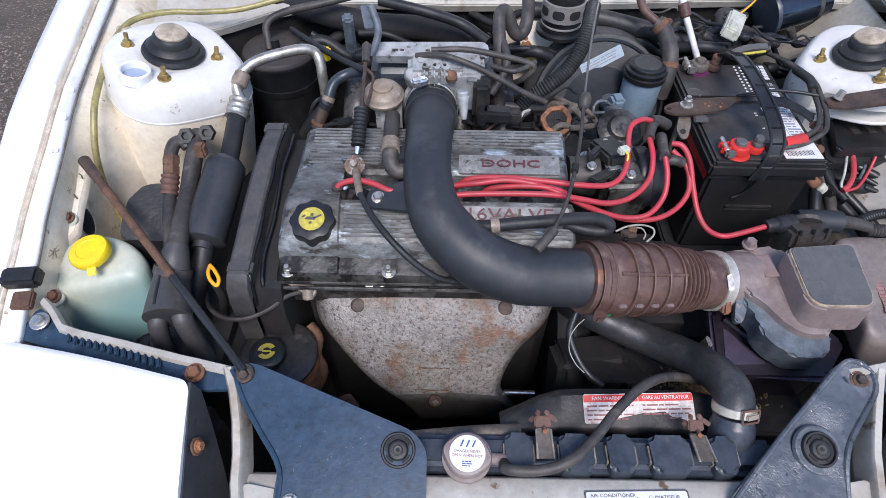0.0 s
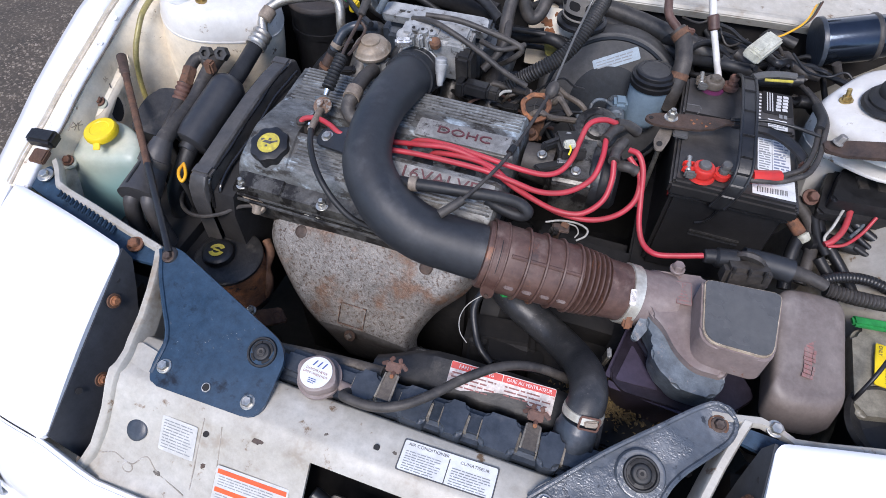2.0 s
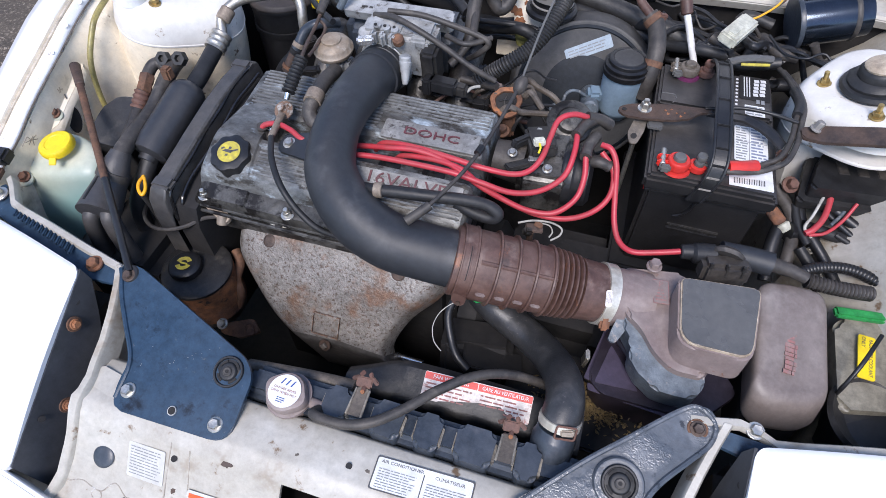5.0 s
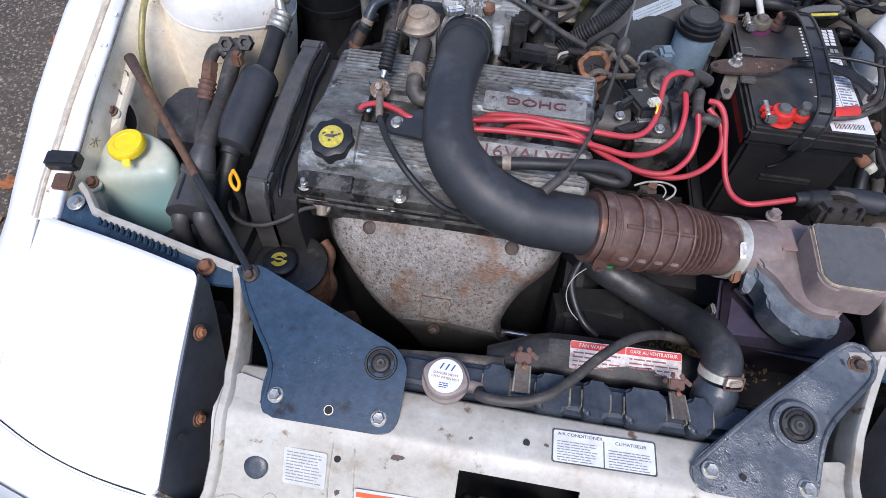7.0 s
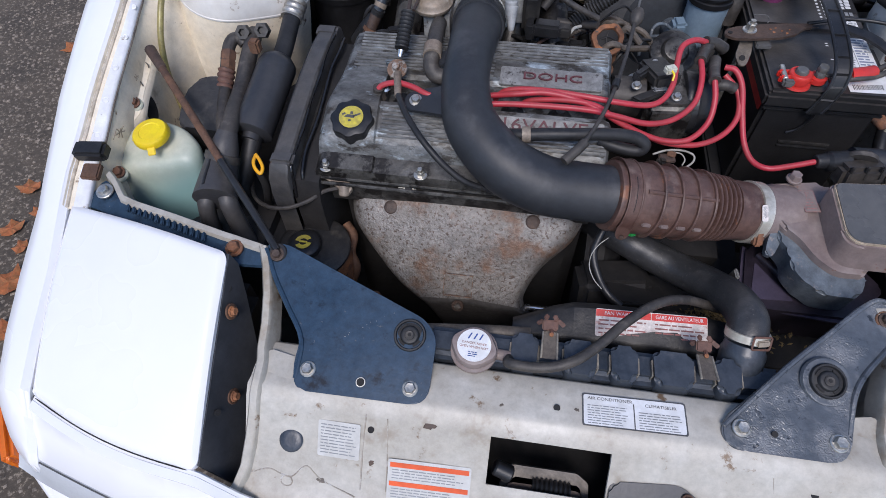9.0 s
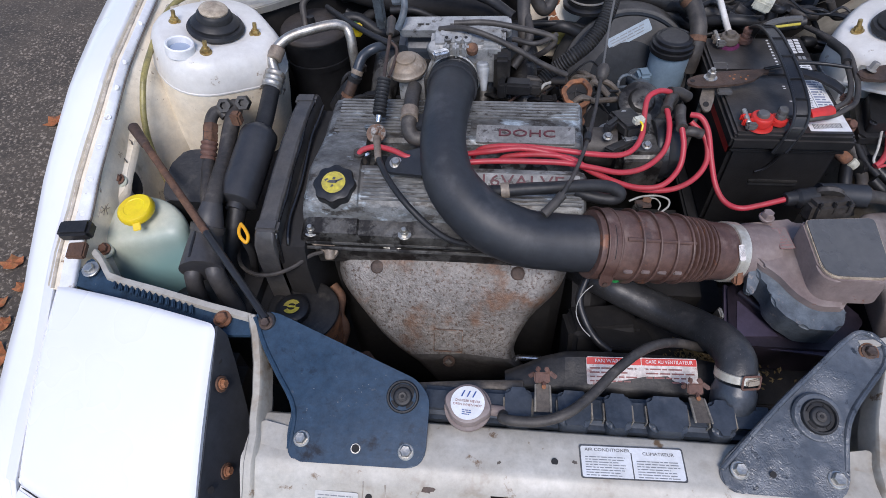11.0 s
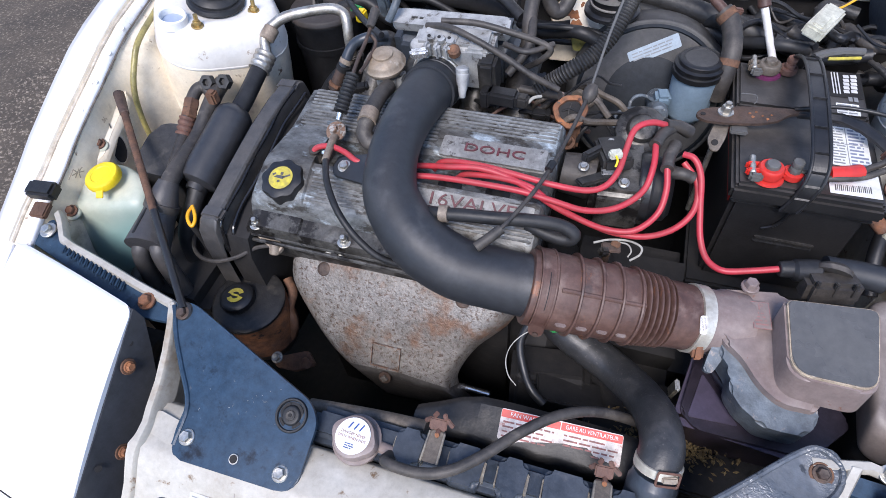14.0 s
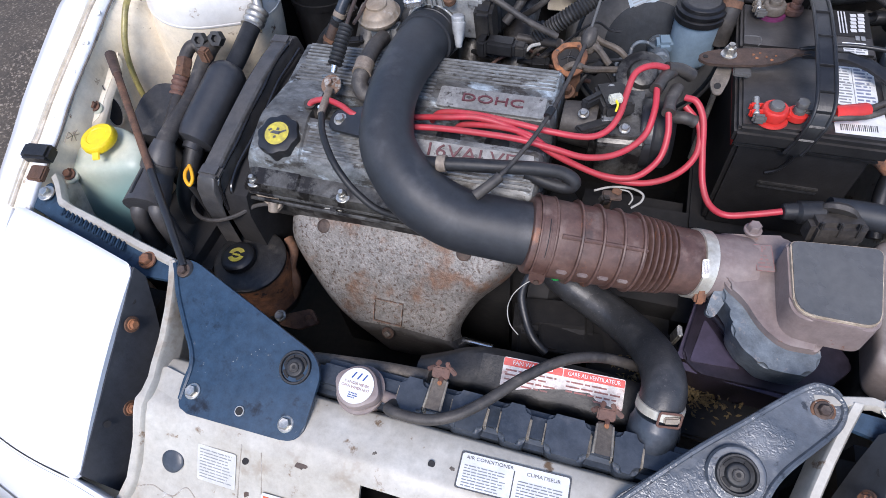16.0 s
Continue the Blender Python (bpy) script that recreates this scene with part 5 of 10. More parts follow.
part("neck_outlet", rod(bmesh.new(), c + V((0.02, 0, 0.012)), c + V((0.047, -0.004, 0.016)), 0.007, seg=12), "brown_plastic", th)
part("hose_neck", lathe(bmesh.new(), (0.374, 0.300, 0.897), (0.03, 0.62, 0.78), [(0.030, 0), (0.0275, 0.008), (0.0262, 0.012), (0.0262, 0.040), (0.0245, 0.043), (0.0225, 0.052)], 28), "tank_black", th)

up = V((0, -0.14, 1)).normalized()
cap = part("radiator_cap", lathe(bmesh.new(), (0.050, 0.277, 0.932), up, [(0.023, 0), (0.0250, 0.003), (0.0250, 0.012), (0.0235, 0.016), (0.017, 0.018)], 40, lambda a, i: 1 + (0.17 * max(0, math.cos(2 * a - 0.5)) ** 3 if i < 4 else 0)), "brown_plastic", th, "brown radiator cap with a round white sticker")
top = V((0.050, 0.277, 0.932)) + up * 0.0182
part("sticker", lathe(bmesh.new(), top, up, [(0.0205, 0), (0.0205, 0.0006)], 40), "paper", cap, "round white sticker")
m = axes(top + up * 0.0008, (1, -0.05, 0), (0, 1, 0.14)) @ Matrix.Diagonal((0.80, 0.80, 1, 1))
for dx in (-0.0085, 0.0, 0.0085):
    q = [m @ V(p) for p in ((dx - 0.0028, 0.0085, 0.0002), (dx - 0.0006, 0.0085, 0.0002), (dx + 0.0034, 0.0185, 0.0002), (dx + 0.0012, 0.0185, 0.0002))]
    part("blue_mark", slab(bmesh.new(), rounded(q, 0.002), m.to_3x3() @ V((0, 0, -0.0002)), 0), "ink_blue", cap, "blue printed mark")
lettering(cap, "DANGER NEVER", 0.0052, m @ Matrix.Translation((0, 0.0025, 0)), "red_faded", depth=0.0001)
lettering(cap, "OPEN WHEN HOT", 0.0052, m @ Matrix.Translation((0, -0.0035, 0)), "red_faded", depth=0.0001)
print_bars(cap, m @ Matrix.Translation((0, -0.0145, -0.0005)), 0.014, 0.009, 3, "ink_blue", 4, fill=0.4)

for i, (x, y, z) in enumerate(((0.140, 0.315, 0.950), (0.325, 0.318, 0.940))):
    th = thing("radiator_clip", (x, y, z - 0.04), "dusty steel strap and rusty clip holding the fan shroud", "clip", "shroud clips")
    o = rounded([V((x - 0.009, 0.308, z - 0.004)), V((x + 0.009, 0.308, z - 0.004)), V((x + 0.010, 0.272, 0.944)), V((x - 0.010, 0.272, 0.944))], 0.004)
    part("strap", slab(bmesh.new(), o, (0, 0.003, -0.004), 0.001), "chain_tan", th)
    for s in (-1, 1):
        part("strap_edge", rod(bmesh.new(), (x + s * 0.0095, 0.272, 0.9445), (x + s * 0.0085, 0.306, z - 0.0035), 0.0014, seg=6), "worn_edge", th)
    bm = box(bmesh.new(), (x - 0.001, y - 0.001, z), (0.020, 0.013, 0.004), 0.0015, (28, 8, 6))
    for dx, dy, dz, sx, turn in ((-0.013, 0.002, 0.000, 0.010, 40), (0.012, 0.003, 0.001, 0.011, -34), (-0.006, 0.008, 0.004, 0.008, 70), (0.005, 0.008, 0.004, 0.007, -60), (0.001, -0.009, -0.001, 0.009, 90)):
        t = box(bmesh.new(), (0, 0, 0), (sx, 0.0055, 0.0028), 0.001)
        bmesh.ops.transform(t, matrix=pose(x + dx, y + dy, z + dz, 20 + dx * 900, 12, turn), verts=t.verts)
        me = bpy.data.meshes.new("clip_piece")
        t.to_mesh(me)
        t.free()
        bm.from_mesh(me)
        bpy.data.meshes.remove(me)
    part("clip_head", bm, "rust_pink", th, "rust-brown spring clip")
    part("clip_rivet", lathe(bmesh.new(), (x + 0.001, y - 0.013, z - 0.001), (0, -0.3, 1), [(0.0028, 0), (0.0026, 0.0016), (0.001, 0.002)], 10), "rust_orange", th)

hose("shroud_bar", [(-0.036, 0.312, 0.893), (0.003, 0.315, 0.897), (0.064, 0.319, 0.902), (0.119, 0.320, 0.908)], 0.010, "chain_tan", "dusty grey-brown bar along the shroud", "bar", seg=10)
th = thing("fan_shroud", (0.23, 0.37, 0.7), "dusty grey-black fan shroud with warning label", "fan shroud")
rows = []
for i in range(13):
    x = 0.095 + i / 12 * 0.315
    lift = 0.020 * math.exp(-((x - 0.26) / 0.12) ** 4)
    back = 0.352 + 0.028 * min(1, (x - 0.09) / 0.07)
    rows.append([(x, 0.322, 0.860), (x, 0.325, 0.886 + lift * 0.3), (x, 0.333, 0.892 + lift * 0.5), (x, back - 0.012, 0.894 + lift), (x, back, 0.888 + lift), (x, back + 0.012, 0.86), (x, back + 0.02, 0.70)])
part("shroud", grid_sheet(rows, V((0, 0, -0.003))), "black_dusty", th)
m = axes((0.272, 0.3535, 0.9085), (1, 0.04, 0), (0, 0.90, 0.38))
lb = sticker(th, m, 0.142, 0.036, "label_worn", label="red and white bilingual fan warning label", t=0.001)
sticker(lb, m @ Matrix.Translation((-0.0355, 0.0125, 0.0008)), 0.070, 0.009, "red", "red_band", 0.001)
sticker(lb, m @ Matrix.Translation((0.0355, 0.0125, 0.0008)), 0.070, 0.009, "red", "red_band", 0.001)
lettering(lb, "FAN WARNING", 0.0068, m @ Matrix.Translation((-0.036, 0.0125, 0.0016)), "white_print", depth=0.0001)
lettering(lb, "GARE AU VENTILATEUR", 0.0066, m @ Matrix.Translation((0.0355, 0.0125, 0.0016)), "white_print", depth=0.0001, squash=0.85)
print_bars(lb, m @ Matrix.Translation((-0.036, -0.005, 0.0006)), 0.062, 0.022, 4, "red_faded", 14, fill=0.35)
print_bars(lb, m @ Matrix.Translation((0.036, -0.005, 0.0006)), 0.062, 0.022, 4, "red_faded", 15, fill=0.35)

hose("overflow_hose", [(0.094, 0.274, 0.928), (0.095, 0.259, 0.945), (0.134, 0.257, 0.950), (0.166, 0.267, 0.955), (0.196, 0.292, 0.955), (0.230, 0.329, 0.955), (0.269, 0.363, 0.950), (0.313, 0.387, 0.930), (0.371, 0.404, 0.890)], 0.0062, "rubber_grey", "dusty grey-black rubber overflow hose from the filler neck", seg=14)
th = thing("radiator_hose", (0.36, 0.40, 0.85), "thick black upper radiator hose with steel clamp", "hose")
pts = [(0.3765, 0.334, 0.934), (0.3775, 0.343, 0.941), (0.379, 0.363, 0.944), (0.374, 0.398, 0.927), (0.358, 0.437, 0.898), (0.328, 0.474, 0.874), (0.290, 0.497, 0.872), (0.255, 0.512, 0.880), (0.225, 0.545, 0.865), (0.20, 0.60, 0.82)]
part("hose_body", tube(bmesh.new(), pts, 0.0240, 28, 8), "hose_skin", th)
cd = V((0.03, 0.62, 0.78)).normalized()
cp = V((0.3775, 0.341, 0.940))
part("clamp_band", lathe(bmesh.new(), cp - cd * 0.005, cd, [(0.0238, 0), (0.0254, 0.0008), (0.0254, 0.0105), (0.0238, 0.0112)], 36), "band_steel", th, "dull steel clamp band")
cf = V((0.30, -0.75, 0.58))
cf = (cf - cd * cf.dot(cd)).normalized()
cw = cd.cross(cf)
loop = rounded([cp + cf * 0.0262 + cd * a + cw * b for a, b in ((-0.008, -0.012), (-0.008, 0.012), (0.008, 0.012), (0.008, -0.012))], 0.003, 3)
part("clamp_loop", tube(bmesh.new(), loop + loop[:1], 0.0014, 6, 2), "rust_pink", th, "rusty spring clamp loop")
part("clamp_tongue", box(bmesh.new(), cp + cf * 0.0262 + cw * 0.002, (0.016, 0.004, 0.008), 0.0015, (-40, 0, 14)), "tan", th, "tan clamp tongue")

# ---------------------------------------------------------------- engine
th = thing("engine", (0.0, 0.62, 0.45), "weathered four-cylinder engine with cast ribbed cam cover", "engine")
# block is flat black: shade under the head put into its colour
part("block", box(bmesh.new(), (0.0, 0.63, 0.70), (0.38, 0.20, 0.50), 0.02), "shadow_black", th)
part("cylinder_head", box(bmesh.new(), (-0.003, 0.630, 0.945), (0.40, 0.235, 0.065), 0.006, (7, 0, 0)), "cast_oily", th)
part("gasket", box(bmesh.new(), (-0.003, 0.629, 0.975), (0.408, 0.252, 0.008), 0.003, (7, 0, 0)), "shadow_black", th, "black cover gasket edge")
PROF = [(0.502, 0.966), (0.500, 0.972), (0.503, 0.984), (0.514, 0.989), (0.524, 0.994), (0.531, 1.010), (0.538, 1.019), (0.552, 1.026), (0.580, 1.041), (0.587, 1.043), (0.592, 1.038), (0.597, 1.010), (0.643, 1.012), (0.647, 1.036), (0.652, 1.042), (0.664, 1.0445), (0.705, 1.055), (0.724, 1.059), (0.732, 1.054), (0.738, 1.028), (0.752, 1.014), (0.762, 1.008), (0.763, 1.0)]
FLAT = [list(p) for p in PROF]
for i in (10, 11, 12, 13):
    FLAT[i][1] = (1.043, 1.043, 1.0425, 1.0425)[i - 10]
XS = [-0.207, -0.2055, -0.200, -0.190, -0.150, -0.125, -0.1225, -0.05, 0.05, 0.15, 0.186, 0.194, 0.1985, 0.200]
bm = bmesh.new()
rows = []
for x in XS:
    flat = x < -0.124
    drop = {-0.207: 0.022, -0.2055: 0.010, -0.200: 0.003, 0.194: 0.003, 0.1985: 0.010, 0.200: 0.022}.get(x, 0.0)
    rows.append([bm.verts.new((x + (0.020 * (y - 0.50) / 0.25 - 0.003 if x < -0.18 else 0.0), y, max(0.966, z - drop - (0.003 * math.sin(9 * y) if flat else 0)) if 0 < j < 22 else z)) for j, (y, z) in enumerate(FLAT if flat else PROF)])
for a, b in zip(rows, rows[1:]):
    for k in range(4, len(PROF) - 1):
        bm.faces.new((a[k], a[k + 1], b[k + 1], b[k]))
bm.faces.new(rows[0])
bm.faces.new(rows[-1][::-1])
lip = [[v.co.copy() for v in r[:5]] for r in rows]
cover = part("cam_cover", bm, "cast", th, "grey oxidised cast aluminium cam cover", smooth=30)
part("front_flange", grid_sheet(lip, V((0, 0.002, -0.001))), "cast_oily", cover, "oily black front flange")


def cover_top(y):
    for (y0, z0), (y1, z1) in zip(PROF, PROF[1:]):
        if y0 <= y <= y1 and y1 > y0:
            return z0 + (z1 - z0) * (y - y0) / (y1 - y0)


for i, (y, x0, x1) in enumerate([(0.5405 + 0.0056 * k, -0.118 if k > 1 else -0.12, 0.192 if k < 5 else 0.02) for k in range(8)] + [(0.661, -0.12, 0.030) for k in range(1)] + [(0.6925 + 0.0058 * k, -0.176, 0.192) for k in range(6)] + [(0.6620 + 0.0058 * k, -0.180, 0.03) for k in range(5)]):
    bm = box(bmesh.new(), ((x0 + x1) / 2, y, cover_top(y) + 0.0008), (x1 - x0, 0.0028, 0.0036), 0.0009, (16, 0, 0))
    part("rib", bm, "cast_rib", cover)
# name plates
up_back = V((0, 0.978, 0.21))
up_front = V((0, 0.88, 0.471))
m = axes((0.113, 0.6625, cover_top(0.6625) + 0.0012), (1, 0, 0), up_back)
part("name_plate", slab(bmesh.new(), rounded([m @ V(p) for p in ((-0.074, -0.0165, 0.0008), (0.072, -0.0165, 0.0008), (0.072, 0.0165, 0.0008), (-0.074, 0.0165, 0.0008))], 0.003), m.to_3x3() @ V((0, 0, -0.003)), 0.0006), "cast_plate", cover)
lettering(cover, "DOHC", 0.0178, m @ Matrix.Translation((0.001, 0.0005, 0.0018)), "letter_red", "lettering", 0.0012, 1.62, "red painted raised letters", 0.0)
m = axes((0.1050, 0.5680, cover_top(0.5680) + 0.0015), (1, 0, 0), up_front)
part("name_plate", slab(bmesh.new(), rounded([m @ V(p) for p in ((-0.082, -0.0125, 0.0012), (0.083, -0.0125, 0.0012), (0.083, 0.0125, 0.0012), (-0.082, 0.0125, 0.0012))], 0.003), m.to_3x3() @ V((0, 0, -0.003)), 0.0006), "cast_plate", cover)
lettering(cover, "16VALVE", 0.0240, m @ Matrix.Translation((0.002, 0.0005, 0.0018)), "letter_red", "lettering", 0.0012, 1.30, "dark red raised letters", 0.0)
for x, y, z in ((-0.192, 0.508, 0.984), (-0.055, 0.508, 0.986), (0.06, 0.508, 0.986), (0.185, 0.508, 0.986), (-0.176, 0.752, 1.012), (0.061, 0.755, 1.014), (0.168, 0.757, 1.013)):
    bm = hex_head(bmesh.new(), (x, y, z), (0, -0.15, 1), 0.0062, 1.6, 0.8)
    rod(bm, V((x, y, z + 0.004)), V((x, y - 0.002, z + 0.013)), 0.0045, 0.004, 12, 0.001)
    part("cover_bolt", bm, "zinc", cover, "bright flanged cover bolt")
for y, z in ((0.502, 0.967), (0.499, 0.958)):
    part("drip_rail", rod(bmesh.new(), (-0.205, y, z), (0.2, y, z), 0.003, seg=8), "cast_oily", cover)
# spark plug wells
for x in (-0.098, -0.030, 0.062, 0.13):
    part("plug_well", lathe(bmesh.new(), (x, 0.620, 1.008), (0, -0.1, 1), [(0.017, 0), (0.017, 0.006), (0.013, 0.009), (0.009, 0.012), (0.007, 0.020)], 20), "rubber", th, "black plug boot in its well")
bm = lathe(bmesh.new(), (-0.1225, 0.617, 1.040), (0, -0.3, 1), [(0.008, 0), (0.008, 0.004), (0.005, 0.007), (0.005, 0.012)], 12)
part("cover_bolt", bm, "steel", cover)

th = thing("oil_filler_cap", (-0.158, 0.558, 1.02), "black scalloped oil filler cap with worn yellow symbol", "oil cap")
nrm = V((0, -0.30, 0.95)).normalized()
c = V((-0.158, 0.560, 1.016))
part("cap", lathe(bmesh.new(), c, nrm, [(0.028, 0), (0.0298, 0.002), (0.0298, 0.020), (0.0285, 0.0235), (0.022, 0.0255), (0.018, 0.0255)], 64, lambda a, i: 1 + (0.05 * math.cos(8 * a) if 0 < i < 4 else 0)), "black", th)
part("base_ring", lathe(bmesh.new(), c - nrm * 0.006, nrm, [(0.036, 0), (0.0355, 0.003), (0.033, 0.006)], 36), "cast_oily", th)
disc = part("symbol_disc", lathe(bmesh.new(), c + nrm * 0.0255, nrm, [(0.0172, 0), (0.0172, 0.0006)], 36), "yellow_dirty", th, "worn yellow disc")
m = axes(c + nrm * 0.0264, (1, 0, 0), (0, 0.95, 0.3))
bm = bmesh.new()
for q in (((-0.010, -0.001), (0.004, -0.002), (0.006, 0.003), (-0.006, 0.003)), ((0.003, -0.001), (0.013, 0.005), (0.012, 0.007), (0.002, 0.002)), ((-0.012, 0.001), (-0.008, 0.004), (-0.010, 0.006), (-0.014, 0.003)), ((-0.002, 0.004), (0.002, 0.004), (0.002, 0.008), (-0.002, 0.008)), ((-0.003, -0.008), (0.001, -0.007), (0.000, -0.004), (-0.003, -0.005))):
    slab(bm, [m @ V((*p, 0.0002)) for p in q], m.to_3x3() @ V((0, 0, -0.0003)), 0)
part("oil_can_symbol", bm, "ink", disc)

# heat shield
th = thing("exhaust_heat_shield", (0.0, 0.46, 0.68), "rust-speckled pressed steel exhaust heat shield", "heat shield")
rows = []
SECT = [(0.00, 0.548, 0.908, -0.160, 0.182), (0.06, 0.540, 0.922, -0.170, 0.190), (0.14, 0.522, 0.922, -0.174, 0.190), (0.30, 0.490, 0.896, -0.168, 0.173), (0.48, 0.462, 0.858, -0.134, 0.135), (0.66, 0.437, 0.822, -0.096, 0.113), (0.78, 0.424, 0.802, -0.064, 0.114), (0.84, 0.420, 0.788, -0.048, 0.124), (0.92, 0.424, 0.752, -0.036, 0.140), (1.00, 0.432, 0.700, -0.022, 0.152)]
for v, y, z, x0, x1 in SECT:
    row = []
    for k in range(29):
        u = k / 28
        e = min(u, 1 - u)
        roll = max(0, 1 - e / 0.06) ** 2
        x = x0 + (x1 - x0) * u
        dent = 0.0025 * noise.noise(V((x * 18, v * 6, 0.3)))
        row.append(V((x, y + 0.022 * roll + dent, z - 0.022 * roll - 0.010 * (2 * u - 1) ** 2 + dent)))
    rows.append(row)
# smooth the sections along their length
dense = []
for a in range(len(rows) - 1):
    for j in range(4):
        t = j / 4
        p0, p1, p2, p3 = rows[max(a - 1, 0)], rows[a], rows[a + 1], rows[min(a + 2, len(rows) - 1)]
        dense.append([0.5 * (2 * q1 + (q2 - q0) * t + (2 * q0 - 5 * q1 + 4 * q2 - q3) * t * t + (3 * q1 - q0 - 3 * q2 + q3) * t ** 3) for q0, q1, q2, q3 in zip(p0, p1, p2, p3)])
dense.append(rows[-1])
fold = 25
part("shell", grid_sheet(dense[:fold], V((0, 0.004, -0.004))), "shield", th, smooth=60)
# below the fold the shield is darker and without specks
part("lower_lip", grid_sheet(dense[fold - 1:], V((0, 0.004, -0.004))), "lip_steel", th, "smooth darker lower lip", smooth=60)
for p, r in (((-0.105, 0.508, 0.906), 0.0105), ((0.110, 0.506, 0.9085), 0.0105)):
    part("bolt", lathe(bmesh.new(), p, (0, -0.6, 0.8), [(r, -0.004), (r, 0.002), (r * 0.8, 0.0035), (r * 0.3, 0.003)], 16), "rust_dark", th, "rusty round-headed bolt")
    part("washer_dish", lathe(bmesh.new(), V(p) - V((0, -0.003, 0.004)), (0, -0.6, 0.8), [(r * 1.5, -0.003), (r * 1.35, 0.0005), (r * 1.05, 0.001)], 20), "shield", th)
m = axes((0.008, 0.4335, 0.8235), (1, 0, 0), (0, 0.57, 0.82))
bm = bmesh.new()
for w, h, x, y in ((0.044, 0.0010, 0, 0.018), (0.044, 0.0010, 0, -0.018), (0.0010, 0.036, -0.022, 0), (0.0010, 0.036, 0.022, 0)):
    slab(bm, [m @ V(p) for p in ((x - w / 2, y - h / 2, 0.0005), (x + w / 2, y - h / 2, 0.0005), (x + w / 2, y + h / 2, 0.0005), (x - w / 2, y + h / 2, 0.0005))], m.to_3x3() @ V((0, 0, -0.004)), 0)
part("stamped_frame", bm, "rust_speck", th, "rust-edged stamped frame")
p = V((0.010, 0.412, 0.798))
part("bolt_recess", lathe(bmesh.new(), p + V((0, 0.003, -0.004)), (0, -0.85, 0.5), [(0.0100, -0.001), (0.0095, 0.0012), (0.005, 0.0014)], 18), "rust_dark", th, "dark recess round the nut")
part("nut", lathe(bmesh.new(), p + V((0, 0.002, -0.003)), (0, -0.85, 0.5), [(0.0058, 0), (0.0058, 0.004), (0.004, 0.005)], 4), "chain_tan", th, "square dusty nut")

# lifting eye and small clip at the cover's front edge
th = thing("lifting_eye", (-0.18, 0.49, 0.94), "tan steel lifting eye bolted to the cylinder head", "bracket")
o = rounded([V(p) for p in ((-0.209, 0.510, 0.968), (-0.168, 0.509, 0.962), (-0.156, 0.502, 0.950), (-0.163, 0.491, 0.945), (-0.177, 0.495, 0.955), (-0.199, 0.503, 0.966))], 0.006)
part("eye_plate", slab(bmesh.new(), o, (0, 0.002, -0.006), 0.001), "tan", th)
part("eye_bolt", rod(bmesh.new(), (-0.170, 0.506, 0.955), (-0.169, 0.492, 0.940), 0.009, 0.008, 12, 0.002), "tan", th)
th = thing("cable_clip", (-0.06, 0.49, 0.96), "small zinc cable clip on the cover edge", "clip")
part("clip", box(bmesh.new(), (-0.076, 0.510, 0.955), (0.026, 0.018, 0.012), 0.002, (30, 0, 0)), "zinc", th)
part("hole", lathe(bmesh.new(), (-0.073, 0.502, 0.961), (0, -0.6, 0.8), [(0.005, 0), (0.005, 0.002)], 14), "shadow_black", th)

# timing belt cover
th = thing("timing_cover", (-0.25, 0.62, 0.75), "tall black plastic timing belt cover at the engine end", "engine cover")
rows = []
for y, z, w in ((0.472, 0.80, 0.060), (0.474, 0.955, 0.058), (0.478, 0.985, 0.054), (0.488, 1.000, 0.050), (0.52, 1.008, 0.048), (0.58, 1.022, 0.046), (0.65, 1.037, 0.044), (0.71, 1.044, 0.042), (0.752, 1.044, 0.040), (0.766, 1.036, 0.038), (0.772, 1.015, 0.038), (0.774, 0.80, 0.04)):
    xc = -0.2400 + 0.02 * (y - 0.48)
    x0 = xc - 0.37 * w - 0.009
    rows.append([(x0, y, z - 0.004), (x0 + 0.004, y, z), (x0 + 0.025, y, z), (x0 + 0.028, y, z - 0.003), (x0 + 0.029, y, z - 0.02)])
part("cover_band", grid_sheet(rows, V((0, 0, -0.012))), "timing_band", th)
o = [V((-0.2690 + 0.028 * (y - 0.48), y, z)) for y, z in ((0.478, 0.70), (0.476, 0.955), (0.488, 0.994), (0.58, 1.016), (0.65, 1.031), (0.71, 1.038), (0.752, 1.038), (0.77, 1.01), (0.77, 0.70))]
part("outer_face", slab(bmesh.new(), o, (0.012, 0, 0), 0.002), "black", th)
# black sheet that puts the recess's shade into colour
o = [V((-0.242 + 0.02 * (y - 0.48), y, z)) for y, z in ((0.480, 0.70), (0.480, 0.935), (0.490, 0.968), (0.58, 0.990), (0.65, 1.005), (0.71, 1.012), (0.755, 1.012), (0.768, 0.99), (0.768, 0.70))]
part("recess_shade_sheet", slab(bmesh.new(), o, (0.040, 0, 0), 0.002), "shadow_black", th, "black sheet painting the shade of the recess beside the cam cover")
rim = [V((-0.2395 + 0.026 * (y - 0.48) + 0.0012 * math.sin(70 * y), y, z)) for y, z in ((0.482, 0.94), (0.490, 0.984), (0.505, 0.994), (0.53, 1.000), (0.555, 1.006), (0.58, 1.012), (0.605, 1.017), (0.63, 1.023), (0.655, 1.029), (0.68, 1.034), (0.71, 1.038), (0.745, 1.040))]
part("sealing_rim", tube(bmesh.new(), rim, 0.0030, 10, 5), "rim_gloss", th, "glossy black folded sealing rim")
part("sealing_rim", tube(bmesh.new(), [p + V((0.0105 + 0.002 * math.sin(55 * p.y), 0.004, -0.014)) for p in rim], 0.0030, 8, 5), "rim_gloss", th, "glossy black folded sealing rim")
